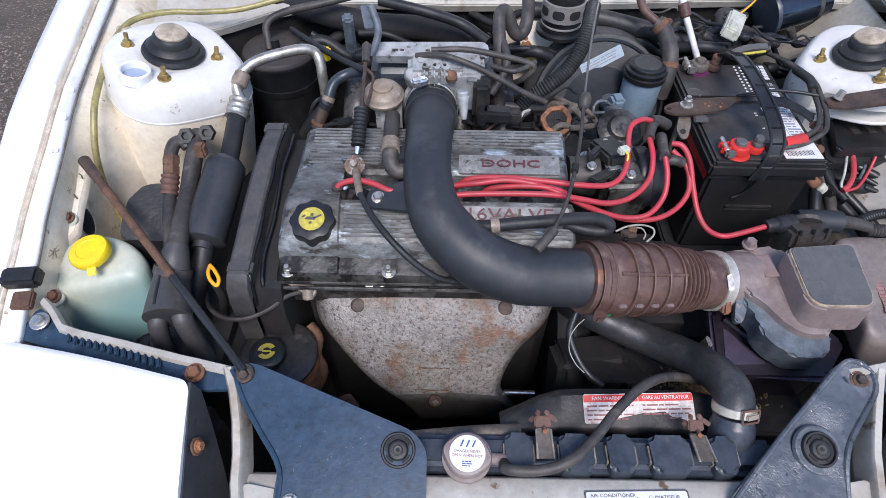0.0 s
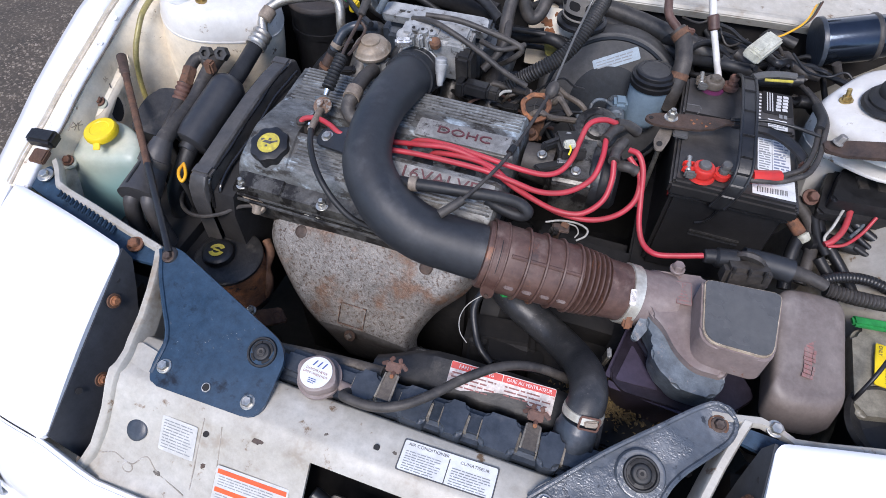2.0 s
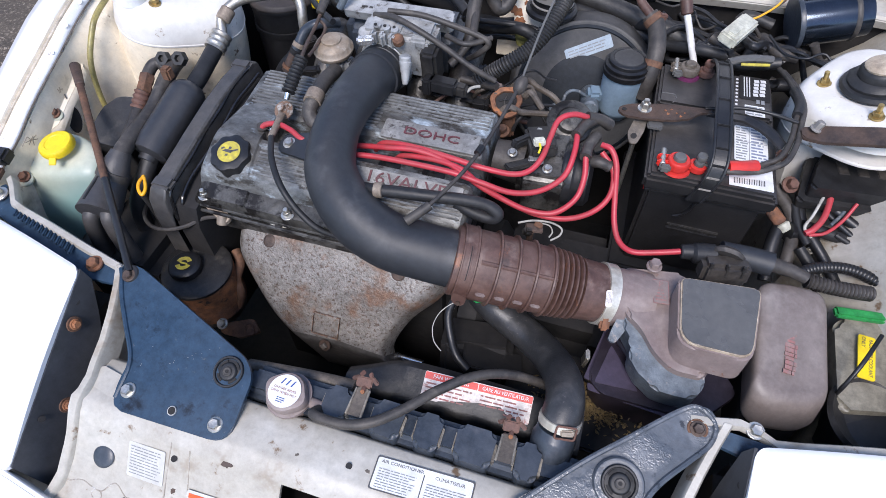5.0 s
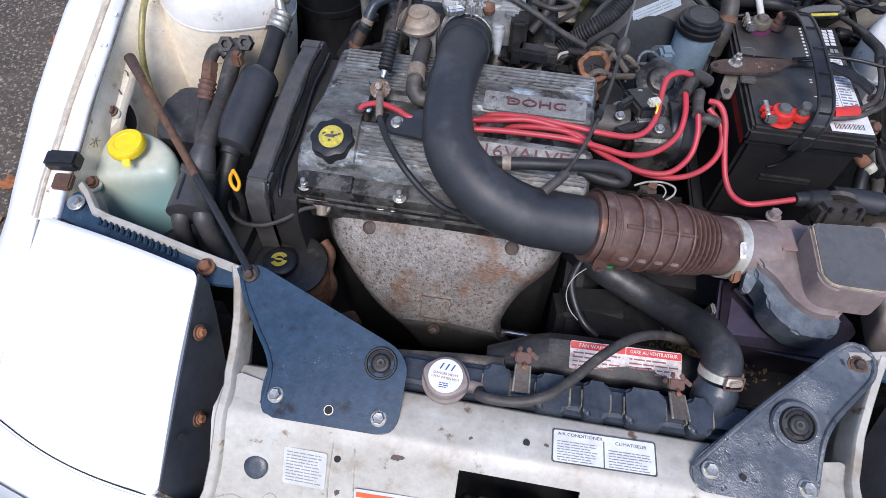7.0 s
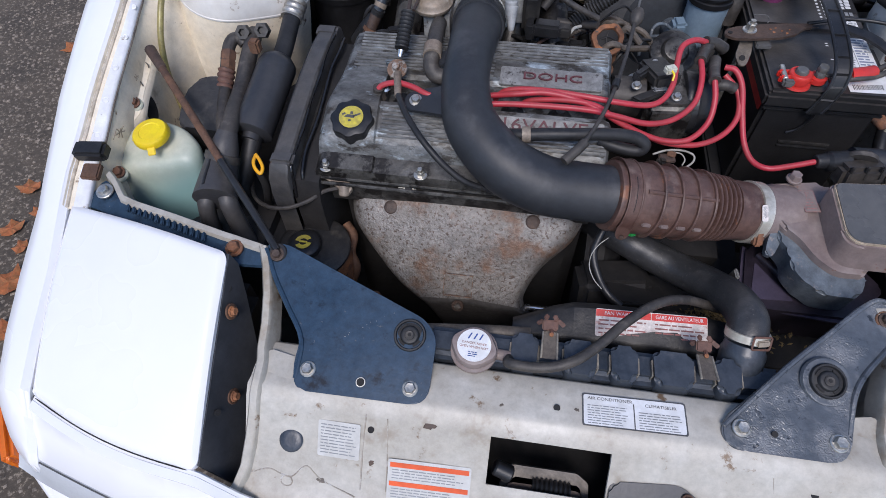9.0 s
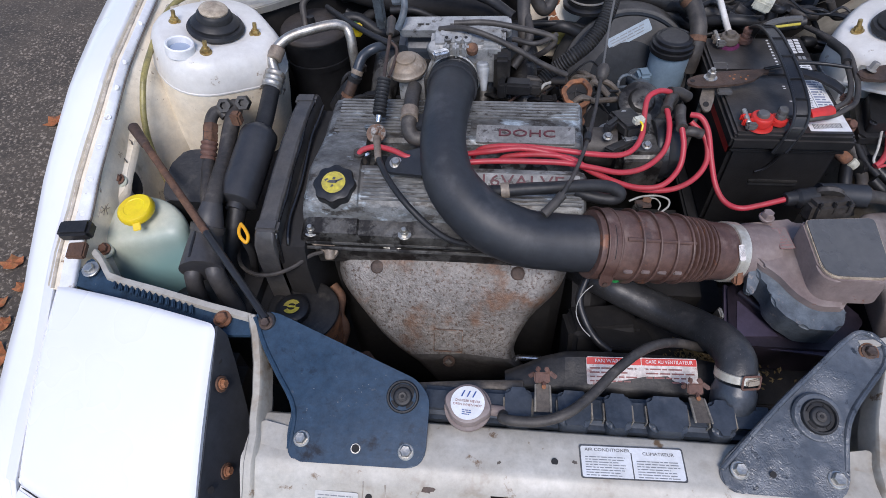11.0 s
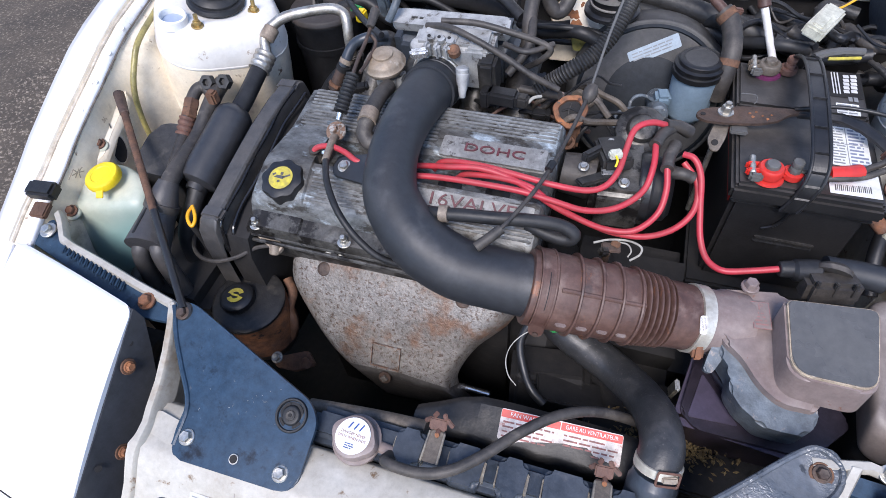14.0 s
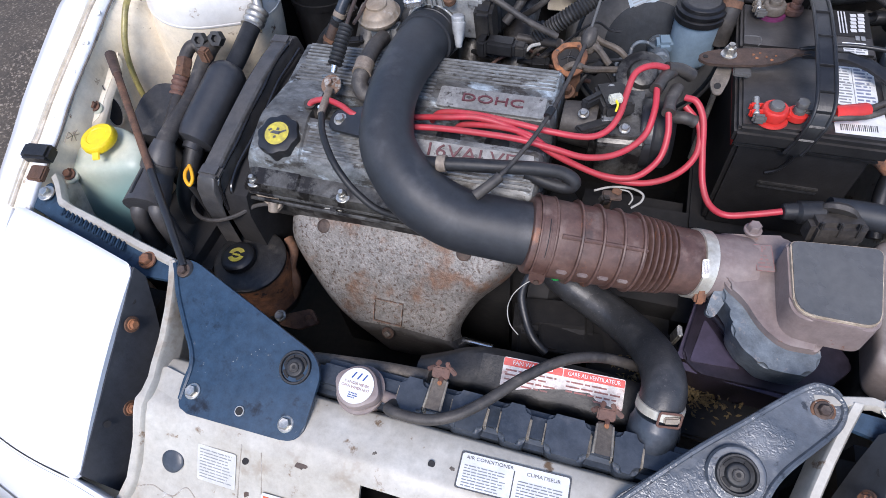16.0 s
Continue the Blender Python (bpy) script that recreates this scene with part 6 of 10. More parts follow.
part("joint_line", tube(bmesh.new(), [p + V((-0.0036, 0, 0.0012)) for p in rim], 0.0011, 6, 4), "chain_tan", th, "dusty joint line")
for y, z in ((0.50, 1.004), (0.745, 1.045)):
    part("corner_boss", box(bmesh.new(), (-0.2510 + 0.02 * (y - 0.48), y, z - 0.005), (0.034, 0.022, 0.012), 0.004, (6, 0, 0)), "timing_band", th)

# ---------------------------------------------------------------- intake tract
th = thing("intake_duct", (0.1, 0.55, 0.95), "satin black curved intake duct crossing the engine", "intake duct")
pts = [(-0.004, 0.765, 1.064), (-0.004, 0.735, 1.072), (-0.004, 0.690, 1.082), (-0.005, 0.640, 1.084), (-0.003, 0.590, 1.075), (0.012, 0.540, 1.056), (0.056, 0.501, 1.032), (0.109, 0.486, 1.014), (0.160, 0.488, 1.005), (0.224, 0.491, 1.000)]
part("duct", tube(bmesh.new(), pts, 0.0415, 40, 8, radius=lambda u: 0.90 - 0.125 * math.exp(-((u - 0.38) / 0.20) ** 2) + 0.015 * math.exp(-((u - 0.66) / 0.17) ** 2) + 0.03 * min(1, max(0, (u - 0.48) / 0.22))), "tube", th)
part("end_cuff", tube(bmesh.new(), [(-0.004, 0.774, 1.062), (-0.004, 0.764, 1.064), (-0.004, 0.756, 1.066), (-0.004, 0.747, 1.069), (-0.004, 0.738, 1.071)], 0.0400, 36, 4, radius=lambda u: 1.0 - 0.05 * (0.35 < u < 0.5)), "tube", th, "thick black end cuff")
bm = lathe(bmesh.new(), (-0.004, 0.782, 1.060), (0, -0.97, 0.24), [(0.0375, 0), (0.042, 0.001), (0.042, 0.009), (0.039, 0.010)], 36)
part("throttle_clamp", bm, "zinc", th, "silver worm-drive clamp")
part("clamp_screw", box(bmesh.new(), (-0.021, 0.760, 1.118), (0.026, 0.014, 0.012), 0.003, (0, 0, 25)), "steel", th)
o = rounded([V(p) for p in ((-0.086, 0.565, 1.052), (-0.086, 0.592, 1.058), (-0.030, 0.600, 1.070), (-0.028, 0.553, 1.058))], [0.012, 0.012, 0.002, 0.002])
part("mounting_tab", slab(bmesh.new(), o, (0, 0.001, -0.005), 0.001), "tube", th, "grey-black moulded mounting tab")
bolt(th, (-0.070, 0.578, 1.058), (0, -0.3, 0.95), 0.0066, "zinc", 1.4)
o = rounded([V(p) for p in ((-0.060, 0.628, 1.075), (-0.058, 0.650, 1.080), (-0.025, 0.650, 1.095), (-0.025, 0.625, 1.092))], 0.005)
part("hose_lug", slab(bmesh.new(), o, (0, 0, -0.006), 0.001), "tube", th)
ax = V((0.206, 0.036, -0.048)).normalized()
bp = V((0.200, 0.4895, 1.0015))
part("joint_cuff", lathe(bmesh.new(), bp, ax, [(0.040, -0.003), (0.0455, -0.002), (0.0470, 0.001), (0.0470, 0.028), (0.043, 0.030)], 40), "brown_rubber", th)
bu = V((0.192, -0.981, 0.0))
bw = V((0.234, 0.046, 0.971))


def round_band(deg, r, s):
    return bp + ax * s + (bu * math.cos(radians(deg)) + bw * math.sin(radians(deg))) * r


def band_strip(d0, d1, s0, s1, r, thick, n=26):
    """Flat strip bent round the joint from angle d0 to d1."""
    rows = []
    for k in range(n + 1):
        d = d0 + (d1 - d0) * k / n
        rows.append([round_band(d, r - thick, s0), round_band(d, r - 0.0004, s0), round_band(d, r, s0 + 0.0006), round_band(d, r, s1 - 0.0006), round_band(d, r - 0.0004, s1), round_band(d, r - thick, s1)])
    return grid_sheet(rows, bu * -0.0005)


band = part("joint_band", band_strip(-8, 200, 0.004, 0.023, 0.0497, 0.003), "brown_rubber", th, "brown strap band with slot and rivet")
part("band_edge", band_strip(-8, 200, 0.0035, 0.0060, 0.0508, 0.003), "brown_rubber", band)
part("band_edge", band_strip(-8, 200, 0.0210, 0.0235, 0.0508, 0.003), "brown_rubber", band)
part("band_slot", band_strip(22, 82, 0.0108, 0.0162, 0.0502, 0.001, 12), "brown_rubber", band, "raised slot rim")
part("band_slot", band_strip(26, 78, 0.0127, 0.0143, 0.0504, 0.001, 12), "shadow_black", band, "narrow dark slot")
tail = [round_band(-6, 0.0497, 0.004), round_band(-6, 0.0497, 0.023), round_band(-9, 0.0497, 0.023) + V((0, -0.002, -0.010)), round_band(-9, 0.0497, 0.0185) + V((0, -0.003, -0.019)), round_band(-9, 0.0497, 0.0085) + V((0, -0.003, -0.019)), round_band(-9, 0.0497, 0.004) + V((0, -0.002, -0.010))]
part("band_tail", slab(bmesh.new(), rounded(tail, 0.004), (0, 0.003, 0), 0.0008), "brown_rubber", band)
part("rivet", lathe(bmesh.new(), round_band(-9, 0.0500, 0.0135) + V((0, -0.003, -0.012)), (0, -0.98, 0.2), [(0.0034, 0), (0.0034, 0.0018), (0.0016, 0.002)], 12), "rust_dark", band)

th = thing("intake_bellows", (0.31, 0.51, 0.93), "dusty brown ribbed rubber intake bellows with clamp", "intake bellows")
a, b = V((0.224, 0.4925, 0.998)), V((0.4005, 0.527, 0.954))
bax = (b - a).normalized()
L = (b - a).length
prof = [(0.0470, 0.0), (0.0475, 0.004), (0.0468, 0.05), (0.0455, 0.104)]
h = 0.106
for i in range(5):
    k = 0.0432 - 0.0007 * i
    prof += [(k - 0.004, h), (k + 0.0022, h + 0.0013), (k + 0.0040, h + 0.0026), (k + 0.0040, h + 0.0040), (k + 0.0020, h + 0.0056), (k - 0.0042, h + 0.0069)]
    h += 0.0074
prof += [(0.0420, h + 0.001), (0.0415, h + 0.008), (0.0400, L)]
part("bellows_body", lathe(bmesh.new(), a, bax, prof, 48), "brown_rubber", th)
for i, s in enumerate((0.025, 0.050, 0.0745, 0.098)):
    r = 0.0472 - 0.0007 * i
    part("raised_rib", lathe(bmesh.new(), a + bax * s, bax, [(r - 0.003, -0.0002), (r + 0.0036, 0.0006), (r + 0.0042, 0.0014), (r + 0.0042, 0.0028), (r + 0.0034, 0.0036), (r - 0.003, 0.0046)], 44), "brown_rubber", th)
    d = bu * math.cos(radians(4)) + bw * math.sin(radians(4))
    part("rib_tab", box(bmesh.new(), a + bax * (s - 0.011) + d * (r + 0.001), (0.013, 0.005, 0.005), 0.0015, (0, 14, 11)), "brown_plastic", th, "pale dusty tab")
for ang, e in ((58, 0.104), (160, 0.104)):
    d = bu * math.cos(radians(ang)) + bw * math.sin(radians(ang))
    p0, p1 = a + bax * 0.004 + d * 0.0472, a + bax * e + d * 0.0458
    part("raised_rib", rod(bmesh.new(), p0, p1, 0.0030, 0.0024, seg=8), "brown_rubber", th)
cb = part("clamp_band", lathe(bmesh.new(), b - bax * 0.006, bax, [(0.0405, -0.003), (0.0430, -0.0025), (0.0430, 0.0125), (0.0405, 0.013)], 44), "band_steel", th, "bright steel clamp band with paper tag")
part("clamp_screw", box(bmesh.new(), V((0.4085, 0.487, 0.950)), (0.013, 0.013, 0.024), 0.003, (-30, 0, 10)), "rust_orange", th, "rusty orange clamp screw")
m = axes(b + V((0.0045, -0.0285, 0.0325)), (0.15, -0.72, -0.66), (0.97, 0.16, 0.02))
tg = sticker(cb, m, 0.022, 0.008, "label_worn", label="white bar-coded tag")
print_bars(tg, m, 0.018, 0.008, 5, "ink_grey", 2, fill=0.4)

# air flow meter
th = thing("air_flow_meter", (0.50, 0.50, 0.90), "dusty cast air flow meter with square black lid", "air flow meter")
part("inlet_barrel", lathe(bmesh.new(), b - bax * 0.004, bax, [(0.040, 0), (0.040, 0.030), (0.043, 0.034), (0.043, 0.060)], 36), "brown_plastic", th)
o = rounded([V(p) for p in ((0.424, 0.566, 0.972), (0.500, 0.578, 0.974), (0.530, 0.540, 0.970), (0.548, 0.470, 0.960), (0.534, 0.443, 0.950), (0.498, 0.440, 0.953), (0.472, 0.454, 0.960), (0.453, 0.479, 0.968), (0.430, 0.493, 0.974), (0.424, 0.512, 0.976))], [0.008, 0.01, 0.015, 0.015, 0.006, 0.012, 0.015, 0.015, 0.012, 0.006], 4)
part("casting", slab(bmesh.new(), o, (0.006, 0.002, -0.05), 0.005, 3), "brown_plastic", th)
o = rounded([V(p) for p in ((0.435, 0.507, 0.964), (0.461, 0.490, 0.958), (0.480, 0.465, 0.950), (0.504, 0.451, 0.945), (0.541, 0.453, 0.943), (0.542, 0.437, 0.934), (0.530, 0.421, 0.928), (0.503, 0.418, 0.931), (0.482, 0.418, 0.934), (0.470, 0.426, 0.938), (0.460, 0.430, 0.941), (0.444, 0.448, 0.948), (0.447, 0.466, 0.952), (0.430, 0.486, 0.958))], 0.008, 3)
part("curved_wall", slab(bmesh.new(), o, (0.004, 0.008, -0.045), 0.005, 3), "cast_blue", th, "pitted blue-grey aluminium wall")
o = rounded([V(p) for p in ((0.424, 0.496, 0.958), (0.435, 0.496, 0.958), (0.437, 0.483, 0.950), (0.427, 0.463, 0.942), (0.417, 0.465, 0.944), (0.419, 0.479, 0.950))], 0.006)
part("ear", slab(bmesh.new(), o, (0, 0.004, -0.010), 0.002), "cast_blue", th)
# lid
lid = [V(p) for p in ((0.484, 0.537, 1.015), (0.584, 0.556, 1.004), (0.574, 0.455, 0.998), (0.492, 0.455, 0.997))]
o = rounded(lid, [0.008, 0.010, 0.018, 0.022], 6)
part("lid_body", slab(bmesh.new(), [p + V((0, 0, -0.0035)) for p in rounded([p + (p - V((0.533, 0.50, p.z))) * 0.05 for p in lid], [0.008, 0.01, 0.018, 0.022], 6)], (0, -0.004, -0.042), 0.003), "brown_plastic", th)
part("lid_rim", slab(bmesh.new(), o, (0, 0, -0.004), 0.0012), "rim_cream", th, "pale sealant rim")
part("lid_plate", slab(bmesh.new(), [p + V((0, 0, 0.0012)) for p in rounded([p - (p - V((0.533, 0.50, p.z))) * 0.030 for p in lid], [0.007, 0.009, 0.017, 0.021], 6)], (0, 0, -0.004), 0.0008), "lid_grey", th, "dusty grey lid plate")
m = axes((0.4690, 0.5330, 0.9805), (0.985, 0.12, 0.0), (-0.12, 1, 0.06))
sticker(th, m, 0.020, 0.036, "red_ghost", "tag_frame", 0.001)
sticker(th, m @ Matrix.Translation((0, 0, 0.0004)), 0.018, 0.034, "brown_plastic", "tag_face", 0.001)
lettering(th, "P", 0.012, m @ Matrix.Translation((0, 0.011, 0.0011)), "red_ghost", depth=0.0001)
print_bars(th, m @ Matrix.Translation((0, -0.005, 0.0006)), 0.015, 0.020, 4, "red_ghost", 22, fill=0.4)
bolt(th, (0.457, 0.572, 0.982), (0, 0, 1), 0.008, "brown_plastic", 1.3, h=0.9)
part("plug_socket", box(bmesh.new(), (0.545, 0.592, 0.982), (0.062, 0.030, 0.034), 0.006, (-12, 0, 10)), "rubber_grey", th)
for i in range(3):
    part("socket_rib", box(bmesh.new(), (0.525 + i * 0.02, 0.578 + 0.003 * i, 0.995), (0.004, 0.005, 0.020), 0.001, (-12, 0, 10)), "black_dusty", th)
part("plug_cover", lathe(bmesh.new(), (0.545, 0.606, 0.992), (0.15, 0.9, 0.4), [(0.021, 0), (0.021, 0.006), (0.015, 0.011), (0.008, 0.013)], 20), "rubber_grey", th)

th = thing("air_filter_box", (0.52, 0.46, 0.75), "faded purple-black lower air filter box", "air box")
o = rounded([V(p) for p in ((0.424, 0.525, 0.885), (0.560, 0.530, 0.885), (0.600, 0.470, 0.885), (0.553, 0.417, 0.885), (0.427, 0.417, 0.885), (0.407, 0.436, 0.885))], [0.012, 0.010, 0.010, 0.012, 0.010, 0.008])
part("lid", slab(bmesh.new(), o, (0.002, 0.001, -0.014), 0.003), "purple_plastic", th)
mid = sum(o, V((0, 0, 0))) / len(o)
part("tub", slab(bmesh.new(), [p + (mid - p) * 0.06 + V((0, 0, -0.013)) for p in o], (0.006, 0.012, -0.16), 0.003), "purple_plastic", th)
tri = [V(p) for p in ((0.431, 0.494, 0.8862), (0.416, 0.431, 0.8862), (0.474, 0.434, 0.8862))]
part("flat_panel", slab(bmesh.new(), rounded(tri, 0.004), (0, 0, -0.002), 0.0006), "purple_panel", th, "dull purple flat panel of the lid")
part("stiffener", rod(bmesh.new(), (0.437, 0.507, 0.887), (0.496, 0.433, 0.887), 0.0062, seg=10), "purple_plastic", th, "raised diagonal rib")
part("rim_flange", slab(bmesh.new(), rounded([V(p) for p in ((0.408, 0.432, 0.8785), (0.410, 0.421, 0.8785), (0.560, 0.409, 0.8785), (0.572, 0.422, 0.8785), (0.550, 0.421, 0.8785), (0.425, 0.427, 0.8785))], 0.003), (0, 0.002, -0.006), 0.001), "purple_panel", th, "pale worn edge of the lid flange")
part("rim_flange", slab(bmesh.new(), rounded([V(p) for p in ((0.402, 0.436, 0.880), (0.411, 0.434, 0.880), (0.430, 0.520, 0.880), (0.421, 0.527, 0.880))], 0.003), (0, 0.002, -0.006), 0.001), "purple_panel", th, "pale worn edge of the lid flange")
part("side_clip", box(bmesh.new(), (0.401, 0.470, 0.872), (0.006, 0.016, 0.040), 0.002, (10, 0, 10)), "zinc", th, "zinc wire clip")

th = thing("relay_box_cover", (0.635, 0.52, 0.82), "dusty brown rounded box cover with faded red mark", "box cover")
def cover_plane(x, y, lift=0.0):
    return V((x, y, 0.951 - 0.145 * (x - 0.645) + 0.17 * (y - 0.55) + lift))


o = rounded([cover_plane(*p) for p in ((0.595, 0.608), (0.640, 0.620), (0.684, 0.622), (0.692, 0.605), (0.694, 0.474), (0.668, 0.455), (0.616, 0.446), (0.597, 0.456))], [0.020, 0.030, 0.018, 0.024, 0.022, 0.030, 0.022, 0.018], 6)
mid = sum(o, V((0, 0, 0))) / len(o)
bm = bmesh.new()
rings = [[bm.verts.new(p.lerp(V((mid.x, mid.y, p.z)), k) + V((-0.057 * dz, 0.286 * dz, dz))) for p in o] for k, dz in ((0.05, -0.058), (0.0, -0.048), (0.0, -0.020), (0.010, -0.014), (0.032, -0.0085), (0.07, -0.0045), (0.13, -0.0018), (0.22, -0.0004), (0.34, 0.0))]
for ra, rb in zip(rings, rings[1:]):
    for k in range(len(o)):
        bm.faces.new((ra[k], ra[(k + 1) % len(o)], rb[(k + 1) % len(o)], rb[k]))
bm.faces.new(rings[-1])
part("shell", bm, "cover_brown", th, smooth=60)
# added black support, painting the dark below the cover
part("base", slab(bmesh.new(), [p.lerp(V((mid.x, mid.y, p.z)), 0.09) + V((0.003, -0.015, -0.056)) for p in o], (0.004, -0.006, -0.09), 0.002), "shadow_black", th, "added black box for the shade below the cover")
bm = bmesh.new()
rnd = random.Random(3)
y = 0.573
while y > 0.489:
    w = 0.0022 + rnd.random() * 0.0035
    x0 = 0.6320 + 0.10 * (y - 0.487) * 0.5 + rnd.random() * 0.002
    x1 = x0 + 0.0165 - rnd.random() * 0.003
    slab(bm, [cover_plane(*p, 0.0004) for p in ((x0, y - w), (x1 - 0.004, y - w), (x1 - 0.004, y), (x0, y))], (0, 0, -0.0012), 0)
    if rnd.random() < 0.6:
        slab(bm, [cover_plane(*p, 0.0004) for p in ((x1 - 0.0032, y - w), (x1, y - w), (x1, y), (x1 - 0.0032, y))], (0, 0, -0.0012), 0)
    y -= w + 0.0012
tagged(part("faded_mark", bm, "red_ghost", th, "faded red printed mark"), "faded red printed mark", kind="stuff")

# coolant bottle at the far side
th = thing("coolant_bottle", (0.74, 0.54, 0.70), "aged tan plastic coolant bottle with yellow label", "coolant bottle")
o = rounded([V(p) for p in ((0.710, 0.599, 0.925), (0.780, 0.635, 0.930), (0.790, 0.493, 0.905), (0.711, 0.472, 0.910))], 0.016)
part("bottle", slab(bmesh.new(), o, (0.004, -0.012, -0.19), 0.010, 3), "poly_tan", th)
part("tape_strip", box(bmesh.new(), (0.740, 0.610, 0.932), (0.066, 0.016, 0.010), 0.003, (0, 0, 7)), "green", th, "green plastic tape")
a, b = V((0.747, 0.582, 0.9275)), V((0.743, 0.518, 0.9185))
m = axes((a + b) / 2, b - a, (0.97, 0.12, 0.0))
lb = sticker(th, m, 0.062, 0.021, "yellow", label="yellow coolant label with black print", t=0.002)
lettering(lb, "RADIATOR COOLANT", 0.0068, m @ Matrix.Translation((0.0, 0.0045, 0.0024)), "ink", depth=0.0001, squash=0.78)
lettering(lb, "ONLY", 0.0068, m @ Matrix.Translation((-0.021, -0.0045, 0.0024)), "ink", depth=0.0001, squash=0.85)
hose("bottle_hose", [(0.746, 0.563, 0.960), (0.722, 0.519, 0.955), (0.710, 0.495, 0.930), (0.712, 0.494, 0.900)], 0.0026, "black", "thin black hose beside the coolant bottle")
th = thing("horn_trumpet", (0.75, 0.46, 0.82), "dark round horn trumpet beside the headlamp", "horn")
part("bell", lathe(bmesh.new(), (0.752, 0.478, 0.895), (0.1, -0.2, 0.95), [(0.050, 0), (0.052, 0.004), (0.048, 0.010), (0.041, 0.006), (0.02, -0.004)], 36), "black_dusty", th)
part("throat", rod(bmesh.new(), (0.755, 0.480, 0.82), (0.752, 0.478, 0.895), 0.035, 0.046, 24), "black", th)

# throttle body and manifold
th = thing("throttle_unit", (0.02, 0.80, 1.03), "light cast aluminium throttle body with screws", "throttle body")
bm = box(bmesh.new(), (0.018, 0.812, 1.083), (0.118, 0.050, 0.080), 0.008, (8, 0, 2), 3)
lathe(bm, (-0.004, 0.800, 1.058), (0, -0.97, 0.24), [(0.045, 0), (0.045, 0.008), (0.036, 0.012), (0.036, 0.022)], 32)
box(bm, (0.005, 0.800, 1.118), (0.045, 0.030, 0.014), 0.003, (10, 0, 0))
box(bm, (0.054, 0.800, 1.112), (0.030, 0.034, 0.016), 0.004, (10, 0, 0))
part("casting", bm, "cast_light", th)
for i, (x, y, z) in enumerate(((-0.012, 0.790, 1.126), (0.004, 0.788, 1.126), (0.018, 0.786, 1.126), (-0.020, 0.81, 1.123))):
    part("boss", lathe(bmesh.new(), (x, y, z), (0, -0.3, 0.95), [(0.006, -0.006), (0.006, 0.003), (0.0035, 0.003)], 12), "cast_light", th)
for x in (-0.014, 0.001, 0.016):
    part("screw_hole", lathe(bmesh.new(), (x, 0.788, 1.1295), (0, -0.3, 0.95), [(0.0026, 0), (0.0026, 0.0006)], 10), "shadow_black", th)
    part("boss_rib", box(bmesh.new(), (x, 0.777, 1.114), (0.010, 0.014, 0.026), 0.004, (14, 0, 0)), "cast_light", th)
part("corner_lobe", lathe(bmesh.new(), (-0.034, 0.792, 1.108), (0, -0.5, 0.85), [(0.011, -0.02), (0.012, 0.004), (0.009, 0.008), (0.004, 0.008)], 18), "cast_light", th)
part("port_nose", rod(bmesh.new(), (0.046, 0.742, 1.066), (0.044, 0.756, 1.098), 0.0045, 0.0100, 16, 0.001), "cast_light", th)
part("plug_screw", lathe(bmesh.new(), (0.026, 0.776, 1.118), (0, -0.4, 0.9), [(0.009, -0.006), (0.009, 0.003), (0.007, 0.005), (0.003, 0.003)], 16), "rust", th, "rusty plug screw")
part("idle_screw", rod(bmesh.new(), (0.044, 0.752, 1.080), (0.043, 0.758, 1.106), 0.0085, 0.0095, 16, 0.002), "cast_light", th)
bm = box(bmesh.new(), (0.073, 0.794, 1.075), (0.026, 0.040, 0.068), 0.005, (10, 0, 0))
part("position_sensor", bm, "black_dusty", th, "black throttle position sensor")
th = thing("sensor_plug", (0.101, 0.789, 1.040), "blue-black wired sensor plug", "connector")
part("plug_body", box(bmesh.new(), (0.097, 0.771, 1.055), (0.050, 0.024, 0.022), 0.004, (0, 0, -4)), "black", th)
part("plug_collar", box(bmesh.new(), (0.075, 0.770, 1.055), (0.014, 0.030, 0.028), 0.003, (0, 0, -4)), "black", th)
part("plug_tip", box(bmesh.new(), (0.127, 0.772, 1.052), (0.020, 0.018, 0.018), 0.003, (0, 0, -4)), "black_dusty", th)
part("tail_wire", tube(bmesh.new(), [(0.136, 0.772, 1.050), (0.142, 0.782, 1.052), (0.152, 0.791, 1.050)], 0.0025, 8), "wire_white", th)

th = thing("intake_manifold", (0.0, 0.92, 0.95), "dark intake manifold with a bright cast top plate", "manifold")
part("plenum", box(bmesh.new(), (-0.005, 0.900, 1.045), (0.205, 0.090, 0.085), 0.018, (6, 0, 0), 3), "tank_black", th)
o = rounded([V(p) for p in ((-0.100, 0.877, 1.112), (-0.086, 0.879, 1.114), (0.074, 0.884, 1.114), (0.084, 0.881, 1.113), (0.087, 0.857, 1.108), (0.082, 0.850, 1.107), (-0.095, 0.848, 1.107), (-0.101, 0.854, 1.108))], 0.003)
part("top_plate", slab(bmesh.new(), o, (0, 0.006, -0.016), 0.0025), "cast_light", th, "bright cast plate")
for x_, w_ in ((742, 16), (760, 10), (826, 12)):
    part("raised_mark", box(bmesh.new(), V((-0.064, 0.863, 1.109)) + V(((x_ - 742) * 0.00062, 0, 0.0008)), (0.0006 * w_, 0.005, 0.001), 0.0003), "cast_oily", th)
for x in (-0.13, -0.06, 0.04, 0.11):
    part("runner", tube(bmesh.new(), [(x, 0.90, 1.04), (x, 0.84, 1.02), (x * 1.05, 0.80, 0.975), (x * 1.05, 0.76, 0.94)], 0.024, 16), "cast_oily", th)
th = thing("manifold_bracket", (-0.11, 0.96, 1.05), "pale blue-grey steel bracket bolted behind the manifold", "bracket")
